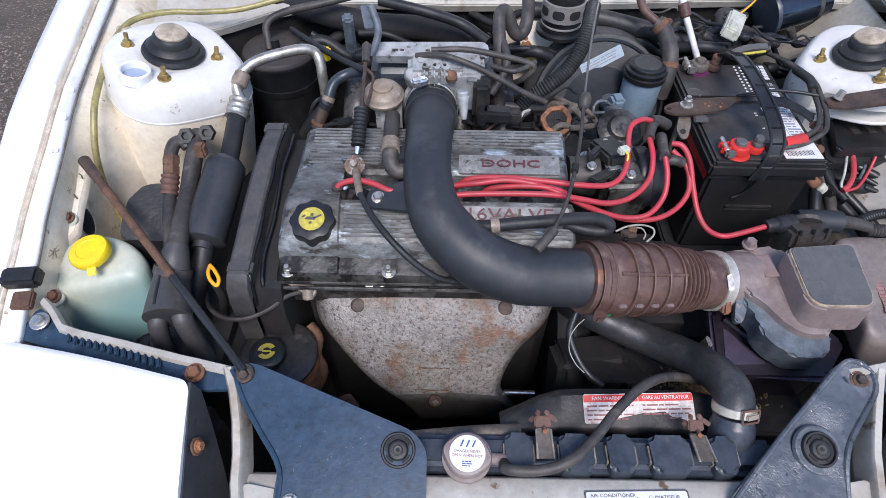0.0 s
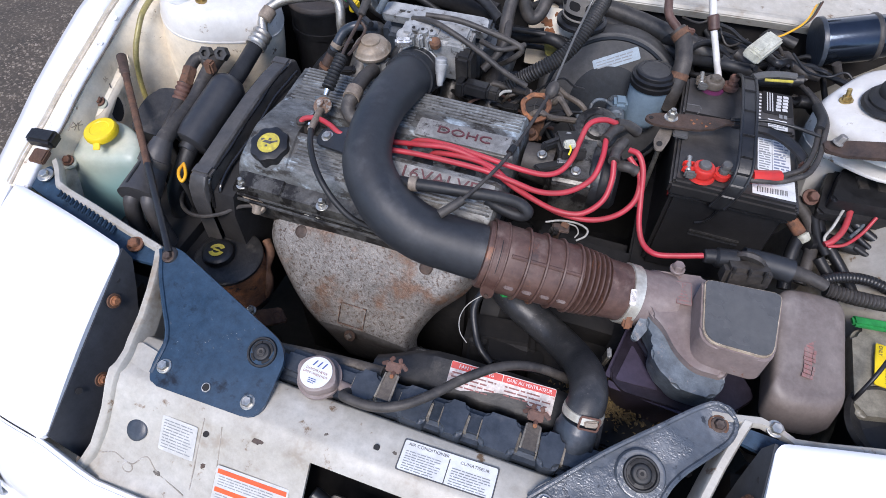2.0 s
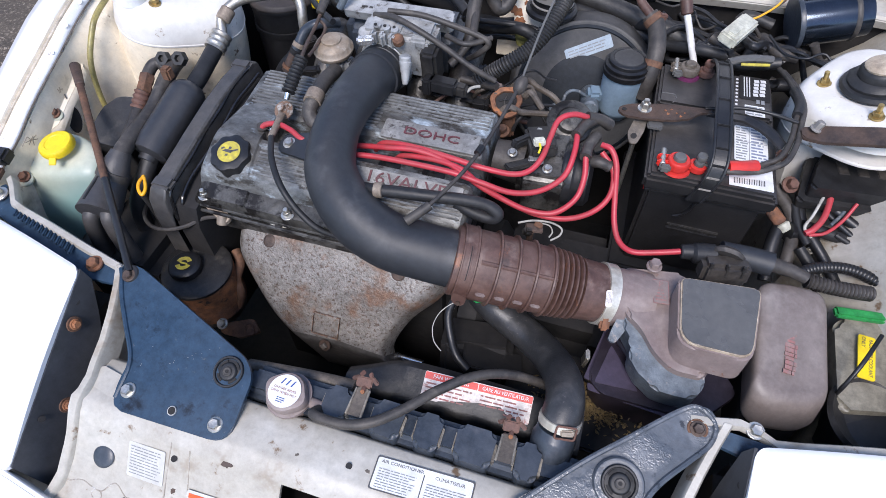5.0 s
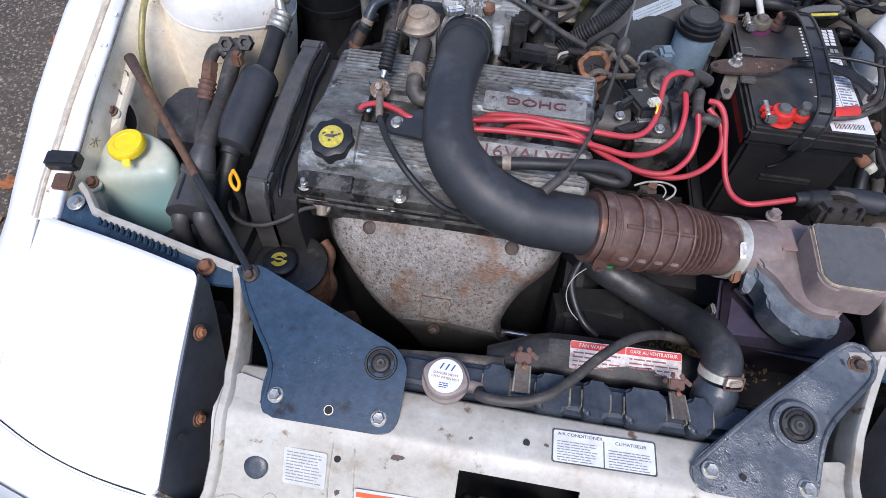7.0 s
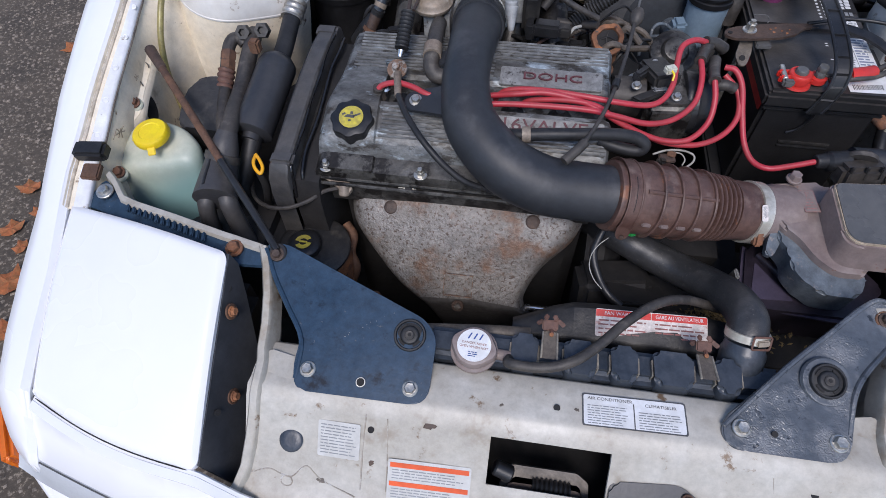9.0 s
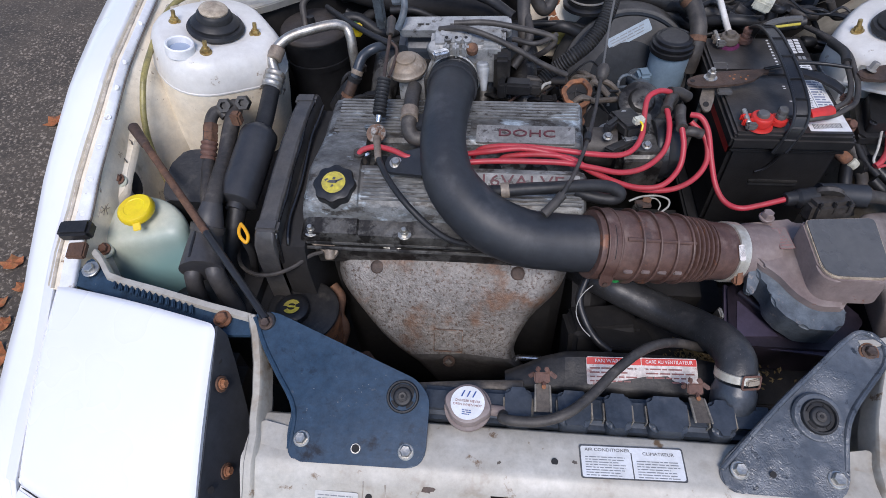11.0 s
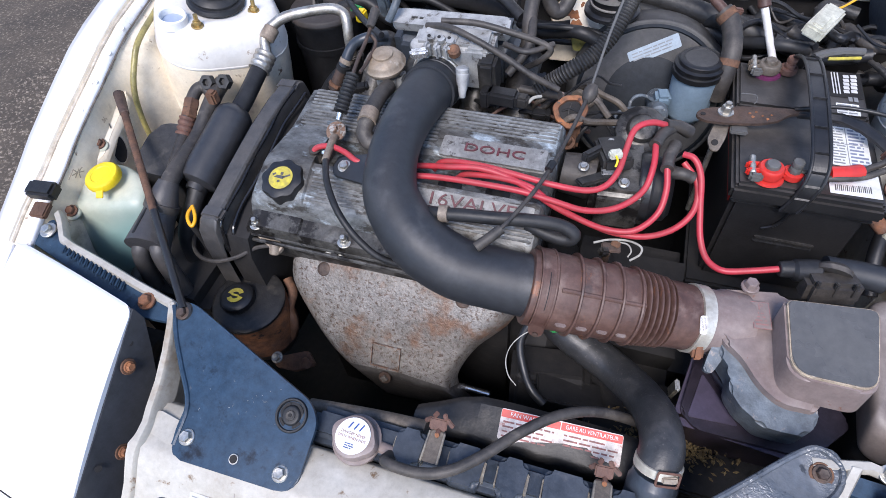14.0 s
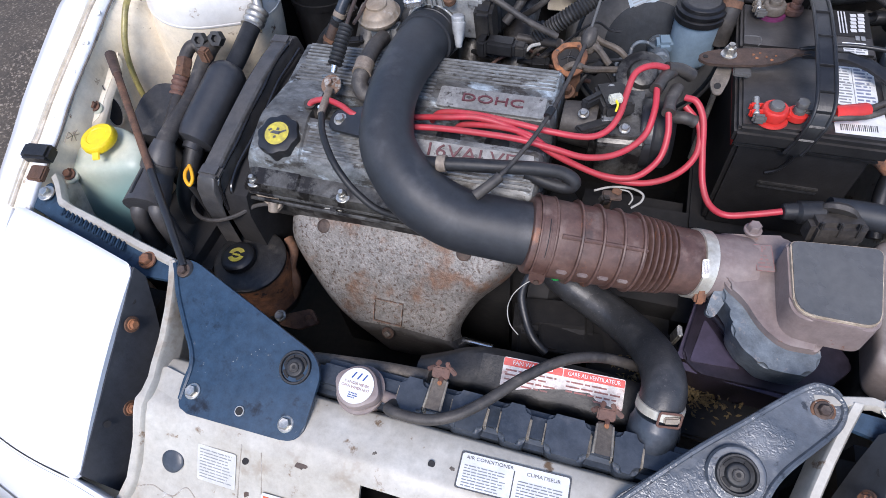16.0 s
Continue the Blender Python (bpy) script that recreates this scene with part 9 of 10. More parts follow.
th = thing("bonnet_cable", (0.22, 0.72, 1.08), "dark cable with rubber ball and worn sleeve over the engine", "cable")
part("upper_cable", tube(bmesh.new(), [(0.247, 0.874, 1.200), (0.241, 0.853, 1.175), (0.233, 0.815, 1.150), (0.227, 0.778, 1.125), (0.221, 0.738, 1.098)], 0.0018, 10), "lid_grey", th)
part("lower_cable", tube(bmesh.new(), [(0.221, 0.738, 1.098), (0.211, 0.682, 1.088), (0.201, 0.637, 1.078), (0.188, 0.590, 1.072), (0.173, 0.549, 1.068), (0.157, 0.518, 1.062), (0.136, 0.494, 1.052)], 0.0027, 12), "rubber_grey", th)
part("ball", lathe(bmesh.new(), (0.220, 0.734, 1.092), V((0.224, 0.748, 1.104)) - V((0.220, 0.734, 1.092)), [(0.004, 0), (0.008, 0.005), (0.010, 0.012), (0.009, 0.020), (0.005, 0.026)], 20), "rubber_grey", th)
part("sleeve", tube(bmesh.new(), [(0.159, 0.519, 1.063), (0.148, 0.506, 1.058), (0.135, 0.493, 1.052)], 0.0064, 14), "rubber_grey", th)
part("collar", tube(bmesh.new(), [(0.198, 0.628, 1.077), (0.195, 0.615, 1.076)], 0.0052, 14, 2), "rubber", th)
hose("loom_tube", [(0.141, 0.812, 1.040), (0.160, 0.822, 1.055), (0.186, 0.828, 1.075), (0.212, 0.845, 1.090), (0.232, 0.868, 1.110), (0.245, 0.897, 1.130), (0.257, 0.943, 1.150)], 0.0115, "black_dusty", "ribbed black convoluted loom tube", "hose", seg=16, pitch=0.0046, rib=0.0012)
for i, (pts, r, mat) in enumerate((
        ([(-0.028, 0.820, 1.125), (0.009, 0.806, 1.135), (0.049, 0.793, 1.130), (0.093, 0.790, 1.110), (0.138, 0.787, 1.085), (0.176, 0.791, 1.065)], 0.0046, "rubber_grey"),
        ([(-0.005, 0.820, 1.135), (0.048, 0.823, 1.135), (0.101, 0.824, 1.125), (0.141, 0.824, 1.115), (0.155, 0.823, 1.105), (0.139, 0.824, 1.085), (0.118, 0.843, 1.060)], 0.0046, "rubber_grey"),
        ([(0.088, 0.819, 1.110), (0.123, 0.806, 1.110), (0.150, 0.826, 1.110), (0.157, 0.833, 1.110)], 0.0042, "rubber_grey"),
        ([(0.115, 0.815, 1.040), (0.147, 0.812, 1.040), (0.178, 0.798, 1.050)], 0.0065, "rubber_grey"),
        ([(0.091, 0.833, 1.050), (0.109, 0.852, 1.070), (0.117, 0.871, 1.090), (0.112, 0.908, 1.100)], 0.007, "rubber_grey"))):
    hose("vacuum_hose", pts, r, mat, "weathered grey vacuum hose over the manifold", "hose", "vacuum hoses", seg=12)
hose("heater_hose", [(0.110, 0.886, 1.060), (0.107, 0.905, 1.092), (0.105, 0.930, 1.112), (0.107, 0.950, 1.127), (0.114, 0.958, 1.130), (0.122, 0.958, 1.120), (0.130, 0.954, 1.101), (0.141, 0.954, 1.089), (0.152, 0.963, 1.094), (0.158, 0.983, 1.110), (0.160, 1.020, 1.128)], 0.0112, "rubber_grey", "weathered grey-brown heater hose in a U bend", seg=16)
th = thing("heater_pipe", (0.40, 0.95, 1.07), "brown heater pipe with rusty clamp and grey hose", "hose")
part("pipe", tube(bmesh.new(), [(0.352, 1.055, 1.150), (0.356, 1.030, 1.130), (0.364, 1.005, 1.112), (0.382, 0.988, 1.102), (0.393, 0.979, 1.096)], 0.0072, 12), "brown_rubber", th, "brown pipe")
part("hose_body", tube(bmesh.new(), [(0.383, 0.984, 1.100), (0.395, 0.975, 1.093), (0.403, 0.952, 1.080), (0.406, 0.930, 1.064), (0.404, 0.914, 1.035), (0.402, 0.912, 1.000)], 0.0140, 18), "rubber_grey", th)
part("clamp", tube(bmesh.new(), [(0.386, 0.981, 1.099), (0.394, 0.976, 1.094)], 0.0158, 18, 2), "rust", th, "rusty hose clamp")
part("clamp_screw", box(bmesh.new(), (0.402, 0.980, 1.104), (0.018, 0.009, 0.010), 0.002, (10, 20, 35)), "rust_pink", th)
part("end_clip", tube(bmesh.new(), [(0.406, 0.926, 1.058), (0.405, 0.920, 1.050)], 0.0152, 16, 2), "rust", th, "rusty end clip")
hose("large_duct", [(-0.298, 1.090, 1.080), (-0.201, 1.051, 1.070), (-0.111, 1.036, 1.060), (-0.023, 1.025, 1.060), (0.063, 1.011, 1.050)], 0.022, "shadow_black", "thick black hose against the firewall", seg=16)
hose("brake_pipe", [(-0.099, 0.988, 1.130), (-0.017, 0.969, 1.120), (0.043, 0.968, 1.100), (0.089, 0.936, 1.085)], 0.009, "rubber", "black hose running along the cowl", seg=12)
hose("loom", [(0.175, 1.081, 1.070), (0.254, 1.073, 1.070), (0.316, 1.060, 1.065), (0.376, 1.039, 1.060), (0.436, 1.024, 1.050), (0.501, 1.015, 1.030)], 0.017, "black_dusty", "taped black wiring loom along the firewall", "wiring loom", seg=14)
hose("loom", [(0.171, 1.069, 1.050), (0.246, 1.064, 1.050), (0.308, 1.047, 1.045), (0.370, 1.035, 1.040), (0.430, 1.015, 1.030)], 0.015, "rubber", "black rubber hose along the firewall", "wiring loom", seg=14)

th = thing("filter_can", (0.20, 1.0, 1.03), "glossy black slotted filter can on the cowl", "filter")
c = V((0.222, 1.004, 1.088))
part("base", lathe(bmesh.new(), c - V((0, 0, 0.018)), (0, 0, 1), [(0.038, 0), (0.044, 0.002), (0.044, 0.008), (0.041, 0.010), (0.038, 0.011), (0.038, 0.016)], 40), "black", th)
part("body", lathe(bmesh.new(), c - V((0, 0, 0.004)), (0, 0, 1), [(0.032, 0), (0.0345, 0.004), (0.0345, 0.062), (0.030, 0.068)], 40), "black", th)
part("base_ring", lathe(bmesh.new(), c - V((0, 0, 0.001)), (0, 0, 1), [(0.0350, 0), (0.0362, 0.001), (0.0362, 0.003), (0.0350, 0.004)], 40), "slot_sleeve", th, "pale metal ring")
part("sleeve", lathe(bmesh.new(), c + V((0, 0, 0.012)), (0, 0, 1), [(0.0352, 0), (0.0378, 0.001), (0.0378, 0.031), (0.0352, 0.032)], 40), "slot_sleeve", th, "grey slotted metal sleeve")
for k in range(5):
    a0 = math.pi + 0.12 + k * 0.80
    rows = []
    for j in range(9):
        a = a0 + 0.56 * j / 8
        hh = 0.0078 * math.sqrt(max(0.08, 1 - (abs(j - 4) / 4.2) ** 4))
        rows.append([c + V((0.0381 * math.cos(a), 0.0381 * math.sin(a), 0.028 + dz * hh)) for dz in (-1, -0.5, 0, 0.5, 1)])
    part("slot", grid_sheet(rows, V((0, 0.0004, 0))), "shadow_black", th, "dark oblong slot")

# rusty bracket behind the filter can
th = thing("cowl_bracket", (0.195, 1.02, 1.03), "cream painted bracket with rust runs and mossy foot", "bracket")
o = rounded([V(p) for p in ((0.150, 1.040, 1.070), (0.240, 1.042, 1.072), (0.240, 1.014, 1.030), (0.158, 1.012, 1.026))], 0.006)
part("plate", slab(bmesh.new(), o, (0, 0.004, -0.004), 0.001), "bay_cream", th)
o = rounded([V(p) for p in ((0.158, 1.012, 1.0262), (0.240, 1.014, 1.0302), (0.232, 1.004, 0.996), (0.168, 1.002, 0.994))], 0.006)
part("foot", slab(bmesh.new(), o, (0, 0.005, -0.003), 0.001), "moss", th, "yellow-green stained foot")
for x, y, z, r, k in ((0.158, 1.026, 1.048, 0.010, 1), (0.166, 1.017, 1.036, 0.008, 2), (0.236, 1.018, 1.036, 0.009, 3), (0.172, 1.034, 1.062, 0.0035, 4), (0.196, 1.030, 1.056, 0.003, 5)):
    part("rust_bloom", lathe(bmesh.new(), (x, y, z), (0, -0.82, 0.57), [(r, -0.001), (r * 0.9, 0.0008), (r * 0.4, 0.001)], 16, lambda a, i, k=k: 1 + 0.3 * math.sin(2 * a + k) + 0.2 * math.sin(5 * a + 2 * k)), "rust_orange", th, "orange bloom of rust")

# brake booster, reservoir
th = thing("brake_booster", (0.30, 1.08, 0.95), "large round dusty black brake booster with pale label", "brake booster")
ax = V((0.04, -0.90, 0.43)).normalized()
c = V((0.303, 0.932, 0.966))
part("shell", lathe(bmesh.new(), c, ax, [(0.116, -0.05), (0.118, -0.010), (0.118, 0.0), (0.112, 0.004), (0.108, -0.002), (0.100, -0.003), (0.060, 0.002), (0.03, 0.004)], 60), "booster_black", th)
part("edge_band", lathe(bmesh.new(), c, ax, [(0.118, -0.016), (0.123, -0.012), (0.123, -0.002), (0.119, 0.001)], 60), "dusty_steel", th, "dusty crimped rim")
part("rear_shell", lathe(bmesh.new(), c - ax * 0.085, ax, [(0.100, -0.01), (0.128, 0.006), (0.134, 0.020), (0.134, 0.040), (0.128, 0.056), (0.119, 0.066)], 60), "dusty_steel", th, "dust-covered rear shell")
lc = c + V((-0.004, 0.0335, 0.0702)) + ax * 0.0005
mm = axes(lc, V((0.073, 0.017, 0.0355)) - ax * V((0.073, 0.017, 0.0355)).dot(ax), (-0.2, 0.43, 0.90))
lb = sticker(th, mm, 0.080, 0.022, "label_blue", label="pale blue-white printed label", t=0.0008)
print_bars(lb, mm @ Matrix.Translation((0, 0, 0.0004)), 0.068, 0.015, 3, "ink_grey", 51, fill=0.4)
part("master_cylinder", rod(bmesh.new(), (0.318, 0.940, 0.968), (0.325, 0.872, 0.982), 0.017, 0.015, 20, 0.003), "blue_grey", th, "blue-grey master cylinder")
part("cylinder_port", box(bmesh.new(), (0.326, 0.905, 0.990), (0.024, 0.026, 0.026), 0.005, (10, 0, 12)), "blue_bottle", th, "blue port block")
th = thing("brake_fluid_reservoir", (0.37, 0.95, 0.95), "blue-grey plastic fluid reservoir with black screw cap", "reservoir")
c = V((0.367, 0.921, 0.958))
part("bottle", lathe(bmesh.new(), c, (0, 0, 1), [(0.020, -0.012), (0.030, 0.002), (0.0335, 0.010), (0.0345, 0.070), (0.033, 0.076)], 36), "blue_bottle", th)
part("cap", lathe(bmesh.new(), c + V((0, 0, 0.074)), (0, 0, 1), [(0.0345, 0), (0.0375, 0.002), (0.0375, 0.010), (0.0345, 0.0115), (0.0365, 0.014), (0.0365, 0.019), (0.032, 0.021), (0.0315, 0.026), (0.029, 0.028), (0.024, 0.028), (0.023, 0.0265)], 40), "black", th, "black screw cap")
part("cap_top", lathe(bmesh.new(), c + V((0, 0, 0.1004)), (0, 0, 1), [(0.0235, 0), (0.0235, 0.0012), (0.006, 0.0016)], 32), "dusty_steel", th, "dusty cap centre")
hose("fluid_pipe", [(0.318, 0.900, 0.985), (0.300, 0.892, 1.000), (0.286, 0.886, 1.002), (0.279, 0.878, 0.992), (0.284, 0.868, 0.975)], 0.0028, "blue_grey", "slim blue-grey brake pipe looping below the reservoir", "pipe", seg=10)
hose("fluid_pipe", [(0.300, 0.880, 0.985), (0.276, 0.868, 0.990), (0.262, 0.856, 0.985), (0.262, 0.842, 0.970)], 0.0028, "blue_grey", "slim blue-grey brake pipe below the booster", "pipe", seg=10)
solo("grey_lug", slab(bmesh.new(), rounded([V(p) for p in ((0.410, 0.953, 1.030), (0.421, 0.943, 1.040), (0.422, 0.923, 1.030), (0.411, 0.914, 1.020), (0.401, 0.932, 1.020))], 0.006), (0, 0.004, -0.012), 0.003), "rubber_grey", "grey rubber lug beside the reservoir", "bracket")

# right rear corner
th = thing("bonnet_rod", (0.43, 0.97, 1.05), "pale zinc bonnet rod standing behind the battery", "rod")
part("shaft", rod(bmesh.new(), (0.472, 0.966, 1.040), (0.4405, 1.003, 1.101), 0.0056, 0.0056, 14), "white_rod", th)
part("rust_collar", rod(bmesh.new(), (0.4405, 1.003, 1.101), (0.432, 1.015, 1.121), 0.0095, 0.0095, 14, 0.002), "brown_rubber", th, "brown rubber collar")
part("shaft_top", rod(bmesh.new(), (0.432, 1.015, 1.121), (0.395, 1.072, 1.21), 0.006, 0.006, 14), "white_rod", th)
th = thing("wire_connector", (0.54, 1.0, 1.08), "ivory multi-pin wire connector with coloured wires", "connector")
a, b = V((0.503, 0.952, 1.096)), V((0.538, 1.020, 1.096))
mid = (a + b) / 2
ang = math.degrees(math.atan2((b - a).y, (b - a).x))
part("block", box(bmesh.new(), mid, ((b - a).length, 0.030, 0.018), 0.003, (12, 0, ang)), "connector", th)
part("step", box(bmesh.new(), mid + (a - mid) * 0.4 + V((0, 0, 0.003)), ((b - a).length * 0.45, 0.016, 0.018), 0.002, (12, 0, ang)), "connector", th)
for k, mat in enumerate(("ring_orange", "olive", "black", "rust")):
    d = V((-0.004 + 0.003 * k, 0.003 * k, 0.001 * k))
    part("wire", tube(bmesh.new(), [b + d, b + d + V((0.02, 0.012, 0.006)), b + d + V((0.045, 0.035, 0.02)), b + d + V((0.06, 0.08, 0.03))], 0.0017, 8), mat, th)
th = thing("blower_motor", (0.66, 1.06, 1.08), "glossy dark drawn-steel cylinder with flange on the firewall", "motor")
a, b = V((0.620, 1.068, 1.080)), V((0.700, 1.085, 1.098))
part("can", lathe(bmesh.new(), a, b - a, [(0.036, 0), (0.0380, 0.003), (0.0380, 0.075), (0.036, 0.079), (0.034, 0.100)], 40), "chrome_dark", th)
part("flange", lathe(bmesh.new(), a - (b - a).normalized() * 0.008, b - a, [(0.042, 0), (0.0430, 0.003), (0.0430, 0.007), (0.038, 0.009)], 40), "tank_black", th)
part("end_seam", lathe(bmesh.new(), a + (b - a).normalized() * 0.073, b - a, [(0.038, 0), (0.0395, 0.002), (0.0395, 0.006), (0.038, 0.008)], 40), "rubber_grey", th)

th = thing("fuse_box", (0.71, 0.76, 0.96), "black fuse box with embossed squares on its lid", "fuse box")
o = rounded([V(p) for p in ((0.676, 0.842, 1.010), (0.830, 0.862, 1.014), (0.835, 0.778, 1.006), (0.655, 0.764, 1.004))], 0.010)
part("lid", slab(bmesh.new(), o, (0, 0, -0.022), 0.005, 3), "black", th)
o2 = rounded([p for p in [V(q) for q in ((0.664, 0.850, 0.990), (0.840, 0.870, 0.994), (0.846, 0.768, 0.984), (0.645, 0.754, 0.983))]], 0.010)
part("base", slab(bmesh.new(), o2, (0, 0, -0.014), 0.004), "black_dusty", th)
for k in range(5):
    part("lid_square", box(bmesh.new(), (0.700 + 0.027 * k, 0.812 + 0.003 * k, 1.0085), (0.015, 0.026, 0.0025), 0.001, (3, 0, 8)), "rubber_grey", th)
hose("fuse_wire", [(0.693, 0.781, 0.990), (0.686, 0.741, 0.975), (0.674, 0.720, 0.965), (0.664, 0.713, 0.960)], 0.0046, "wire_red", "red wire below the fuse box", "wire", seg=10)
hose("fuse_wire", [(0.724, 0.763, 0.990), (0.712, 0.743, 0.970), (0.692, 0.722, 0.960), (0.671, 0.716, 0.955)], 0.0026, "wire_red", "thin red wire below the fuse box", "wire", seg=10)
hose("fuse_wire", [(0.685, 0.778, 0.990), (0.671, 0.740, 0.975), (0.662, 0.720, 0.965), (0.677, 0.718, 0.950)], 0.0022, "wire_white", "pale wire below the fuse box", "wire", seg=10)
hose("fuse_wire", [(0.706, 0.781, 0.990), (0.715, 0.762, 0.975), (0.698, 0.735, 0.965)], 0.0026, "blue_grey", "blue-grey wire below the fuse box", "wire", seg=10)
for pts, r in (([(0.663, 0.733, 0.955), (0.696, 0.733, 0.950), (0.737, 0.730, 0.945), (0.785, 0.721, 0.940)], 0.009), ([(0.662, 0.697, 0.945), (0.683, 0.677, 0.930), (0.702, 0.656, 0.910)], 0.008), ([(0.650, 0.763, 0.965), (0.658, 0.733, 0.955), (0.674, 0.707, 0.945)], 0.006), ([(0.709, 0.728, 0.955), (0.741, 0.713, 0.950), (0.775, 0.696, 0.945)], 0.004)):
    hose("loom", pts, r, "rubber", "black loom sagging below the fuse box", "wiring loom", "looms below the fuse box", seg=12)
th = thing("tan_connector", (0.62, 0.70, 0.93), "tan and white wire connector on a taped loom", "connector")
a, b = V((0.618, 0.749, 0.960)), V((0.637, 0.733, 0.950))
part("body", rod(bmesh.new(), a, b, 0.0095, 0.0095, 14, 0.003), "rust_orange", th)
part("collar", rod(bmesh.new(), b, b + (b - a) * 0.5, 0.0105, 0.0095, 14, 0.002), "connector", th)
part("loom", tube(bmesh.new(), [b + (b - a) * 0.5, (0.667, 0.732, 0.940), (0.688, 0.729, 0.930)], 0.014, 14), "black", th)
for pts, r, rib, mat in (([(0.622, 0.790, 0.968), (0.634, 0.776, 0.962), (0.648, 0.757, 0.955), (0.657, 0.731, 0.940), (0.653, 0.693, 0.930), (0.650, 0.668, 0.912)], 0.0095, 0, "rubber_grey"), ([(0.660, 0.775, 0.962), (0.664, 0.748, 0.952), (0.686, 0.718, 0.940), (0.703, 0.697, 0.930), (0.722, 0.664, 0.918)], 0.0082, 0, "black"),
                         ([(0.655, 0.640, 0.955), (0.672, 0.652, 0.957), (0.700, 0.663, 0.957), (0.730, 0.666, 0.955), (0.760, 0.657, 0.950), (0.79, 0.640, 0.94)], 0.0078, 0.0005, "black"), ([(0.662, 0.628, 0.957), (0.692, 0.627, 0.956), (0.721, 0.630, 0.954), (0.748, 0.636, 0.950)], 0.0094, 0.0015, "rubber_grey"),
                         ([(0.668, 0.790, 0.972), (0.690, 0.764, 0.966), (0.712, 0.745, 0.960), (0.735, 0.727, 0.955), (0.765, 0.703, 0.948)], 0.0044, 0, "black"), ([(0.690, 0.775, 0.972), (0.716, 0.757, 0.966), (0.742, 0.743, 0.960), (0.785, 0.728, 0.950)], 0.0072, 0, "black"), ([(0.640, 0.742, 0.948), (0.632, 0.715, 0.935), (0.630, 0.690, 0.920), (0.632, 0.660, 0.90)], 0.0100, 0, "black")):
    hose("loom", pts, r, mat, "black wiring loom beside the battery", "wiring loom", "looms by the battery", seg=12, **(dict(pitch=0.0050, rib=rib) if rib else {}))
solo("loom_nut", hex_head(bmesh.new(), (0.638, 0.783, 0.984), (0.2, -0.5, 0.8), 0.0085, 1.5, 0.9), "rust_pink", "corroded hex nut behind the battery corner", "nut")
hose("ring_terminal", [(0.665, 0.780, 0.972), (0.672, 0.784, 0.974), (0.681, 0.779, 0.973), (0.676, 0.772, 0.970), (0.667, 0.774, 0.970)], 0.0017, "yellow_dirty", "dull yellow wire loop below the fuse box", "wire", seg=8)
hose("lead_to_firewall", [(0.465, 0.990, 1.060), (0.502, 0.986, 1.045), (0.545, 0.985, 1.040), (0.603, 0.990, 1.050)], 0.010, "black_dusty", "dusty black loom behind the battery", "wiring loom", seg=12)
hose("lead_to_firewall", [(0.538, 0.950, 1.062), (0.556, 0.951, 1.064), (0.580, 0.957, 1.064)], 0.0024, "yellow_dirty", "yellow wire behind the battery", "wire", seg=8)
hose("lead_to_firewall", [(0.518, 0.946, 1.064), (0.536, 0.957, 1.066), (0.558, 0.963, 1.068), (0.584, 0.970, 1.066)], 0.0062, "lid_grey", "dusty grey wire behind the battery", "wire", seg=8)
rnd = random.Random(21)
for k in range(16):
    x0 = rnd.uniform(0.42, 0.78)
    y0 = rnd.uniform(0.98, 1.12)
    z0 = rnd.uniform(0.98, 1.06)
    pts = [(x0 + rnd.uniform(-0.02, 0.02) + 0.035 * j, y0 + rnd.uniform(-0.03, 0.03), z0 + rnd.uniform(-0.02, 0.025)) for j in range(-2, 3)]
    hose("loom", pts, rnd.choice((0.005, 0.007, 0.010)), rnd.choice(("black", "rubber", "black_dusty", "rubber_grey")), "tangled dark wiring in the rear corner", "wiring loom", "rear corner wiring", seg=10)
for k in range(16):
    x0 = rnd.uniform(-0.22, 0.18)
    y0 = rnd.uniform(0.96, 1.12)
    z0 = rnd.uniform(0.98, 1.05)
    pts = [(x0 + 0.05 * j, y0 + rnd.uniform(-0.025, 0.025), z0 + rnd.uniform(-0.02, 0.02)) for j in range(-2, 3)]
    hose("loom", pts, rnd.choice((0.005, 0.007, 0.011)), rnd.choice(("black", "rubber", "black_dusty", "shadow_black")), "dark hoses and wires behind the manifold", "wiring loom", "wiring behind the manifold", seg=10)

# gearbox side below the duct
# casing and bell housing take the shade below the intake as their colour
th = thing("gearbox", (0.33, 0.62, 0.60), "gearbox casing in black that paints the shade below the intake", "gearbox")
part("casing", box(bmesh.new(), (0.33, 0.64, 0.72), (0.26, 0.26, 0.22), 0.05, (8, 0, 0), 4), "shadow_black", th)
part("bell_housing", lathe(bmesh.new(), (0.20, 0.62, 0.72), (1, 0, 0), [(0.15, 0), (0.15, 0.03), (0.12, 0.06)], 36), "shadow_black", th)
# housing and plate blackened to paint the shade under the bellows
th = thing("fan_motor_bracket", (0.25, 0.46, 0.75), "fan motor housing in black that paints the shade behind the shroud", "fan motor")
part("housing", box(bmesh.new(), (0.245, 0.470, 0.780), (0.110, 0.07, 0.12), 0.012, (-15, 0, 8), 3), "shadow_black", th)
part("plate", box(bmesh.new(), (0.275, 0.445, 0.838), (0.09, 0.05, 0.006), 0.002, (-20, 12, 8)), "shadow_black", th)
hose("fan_loom", [(0.215, 0.503, 0.930), (0.207, 0.488, 0.920), (0.200, 0.467, 0.900), (0.211, 0.442, 0.880), (0.226, 0.421, 0.870), (0.245, 0.410, 0.860)], 0.006, "black", "taped fan wiring loom", "wiring loom", seg=10)
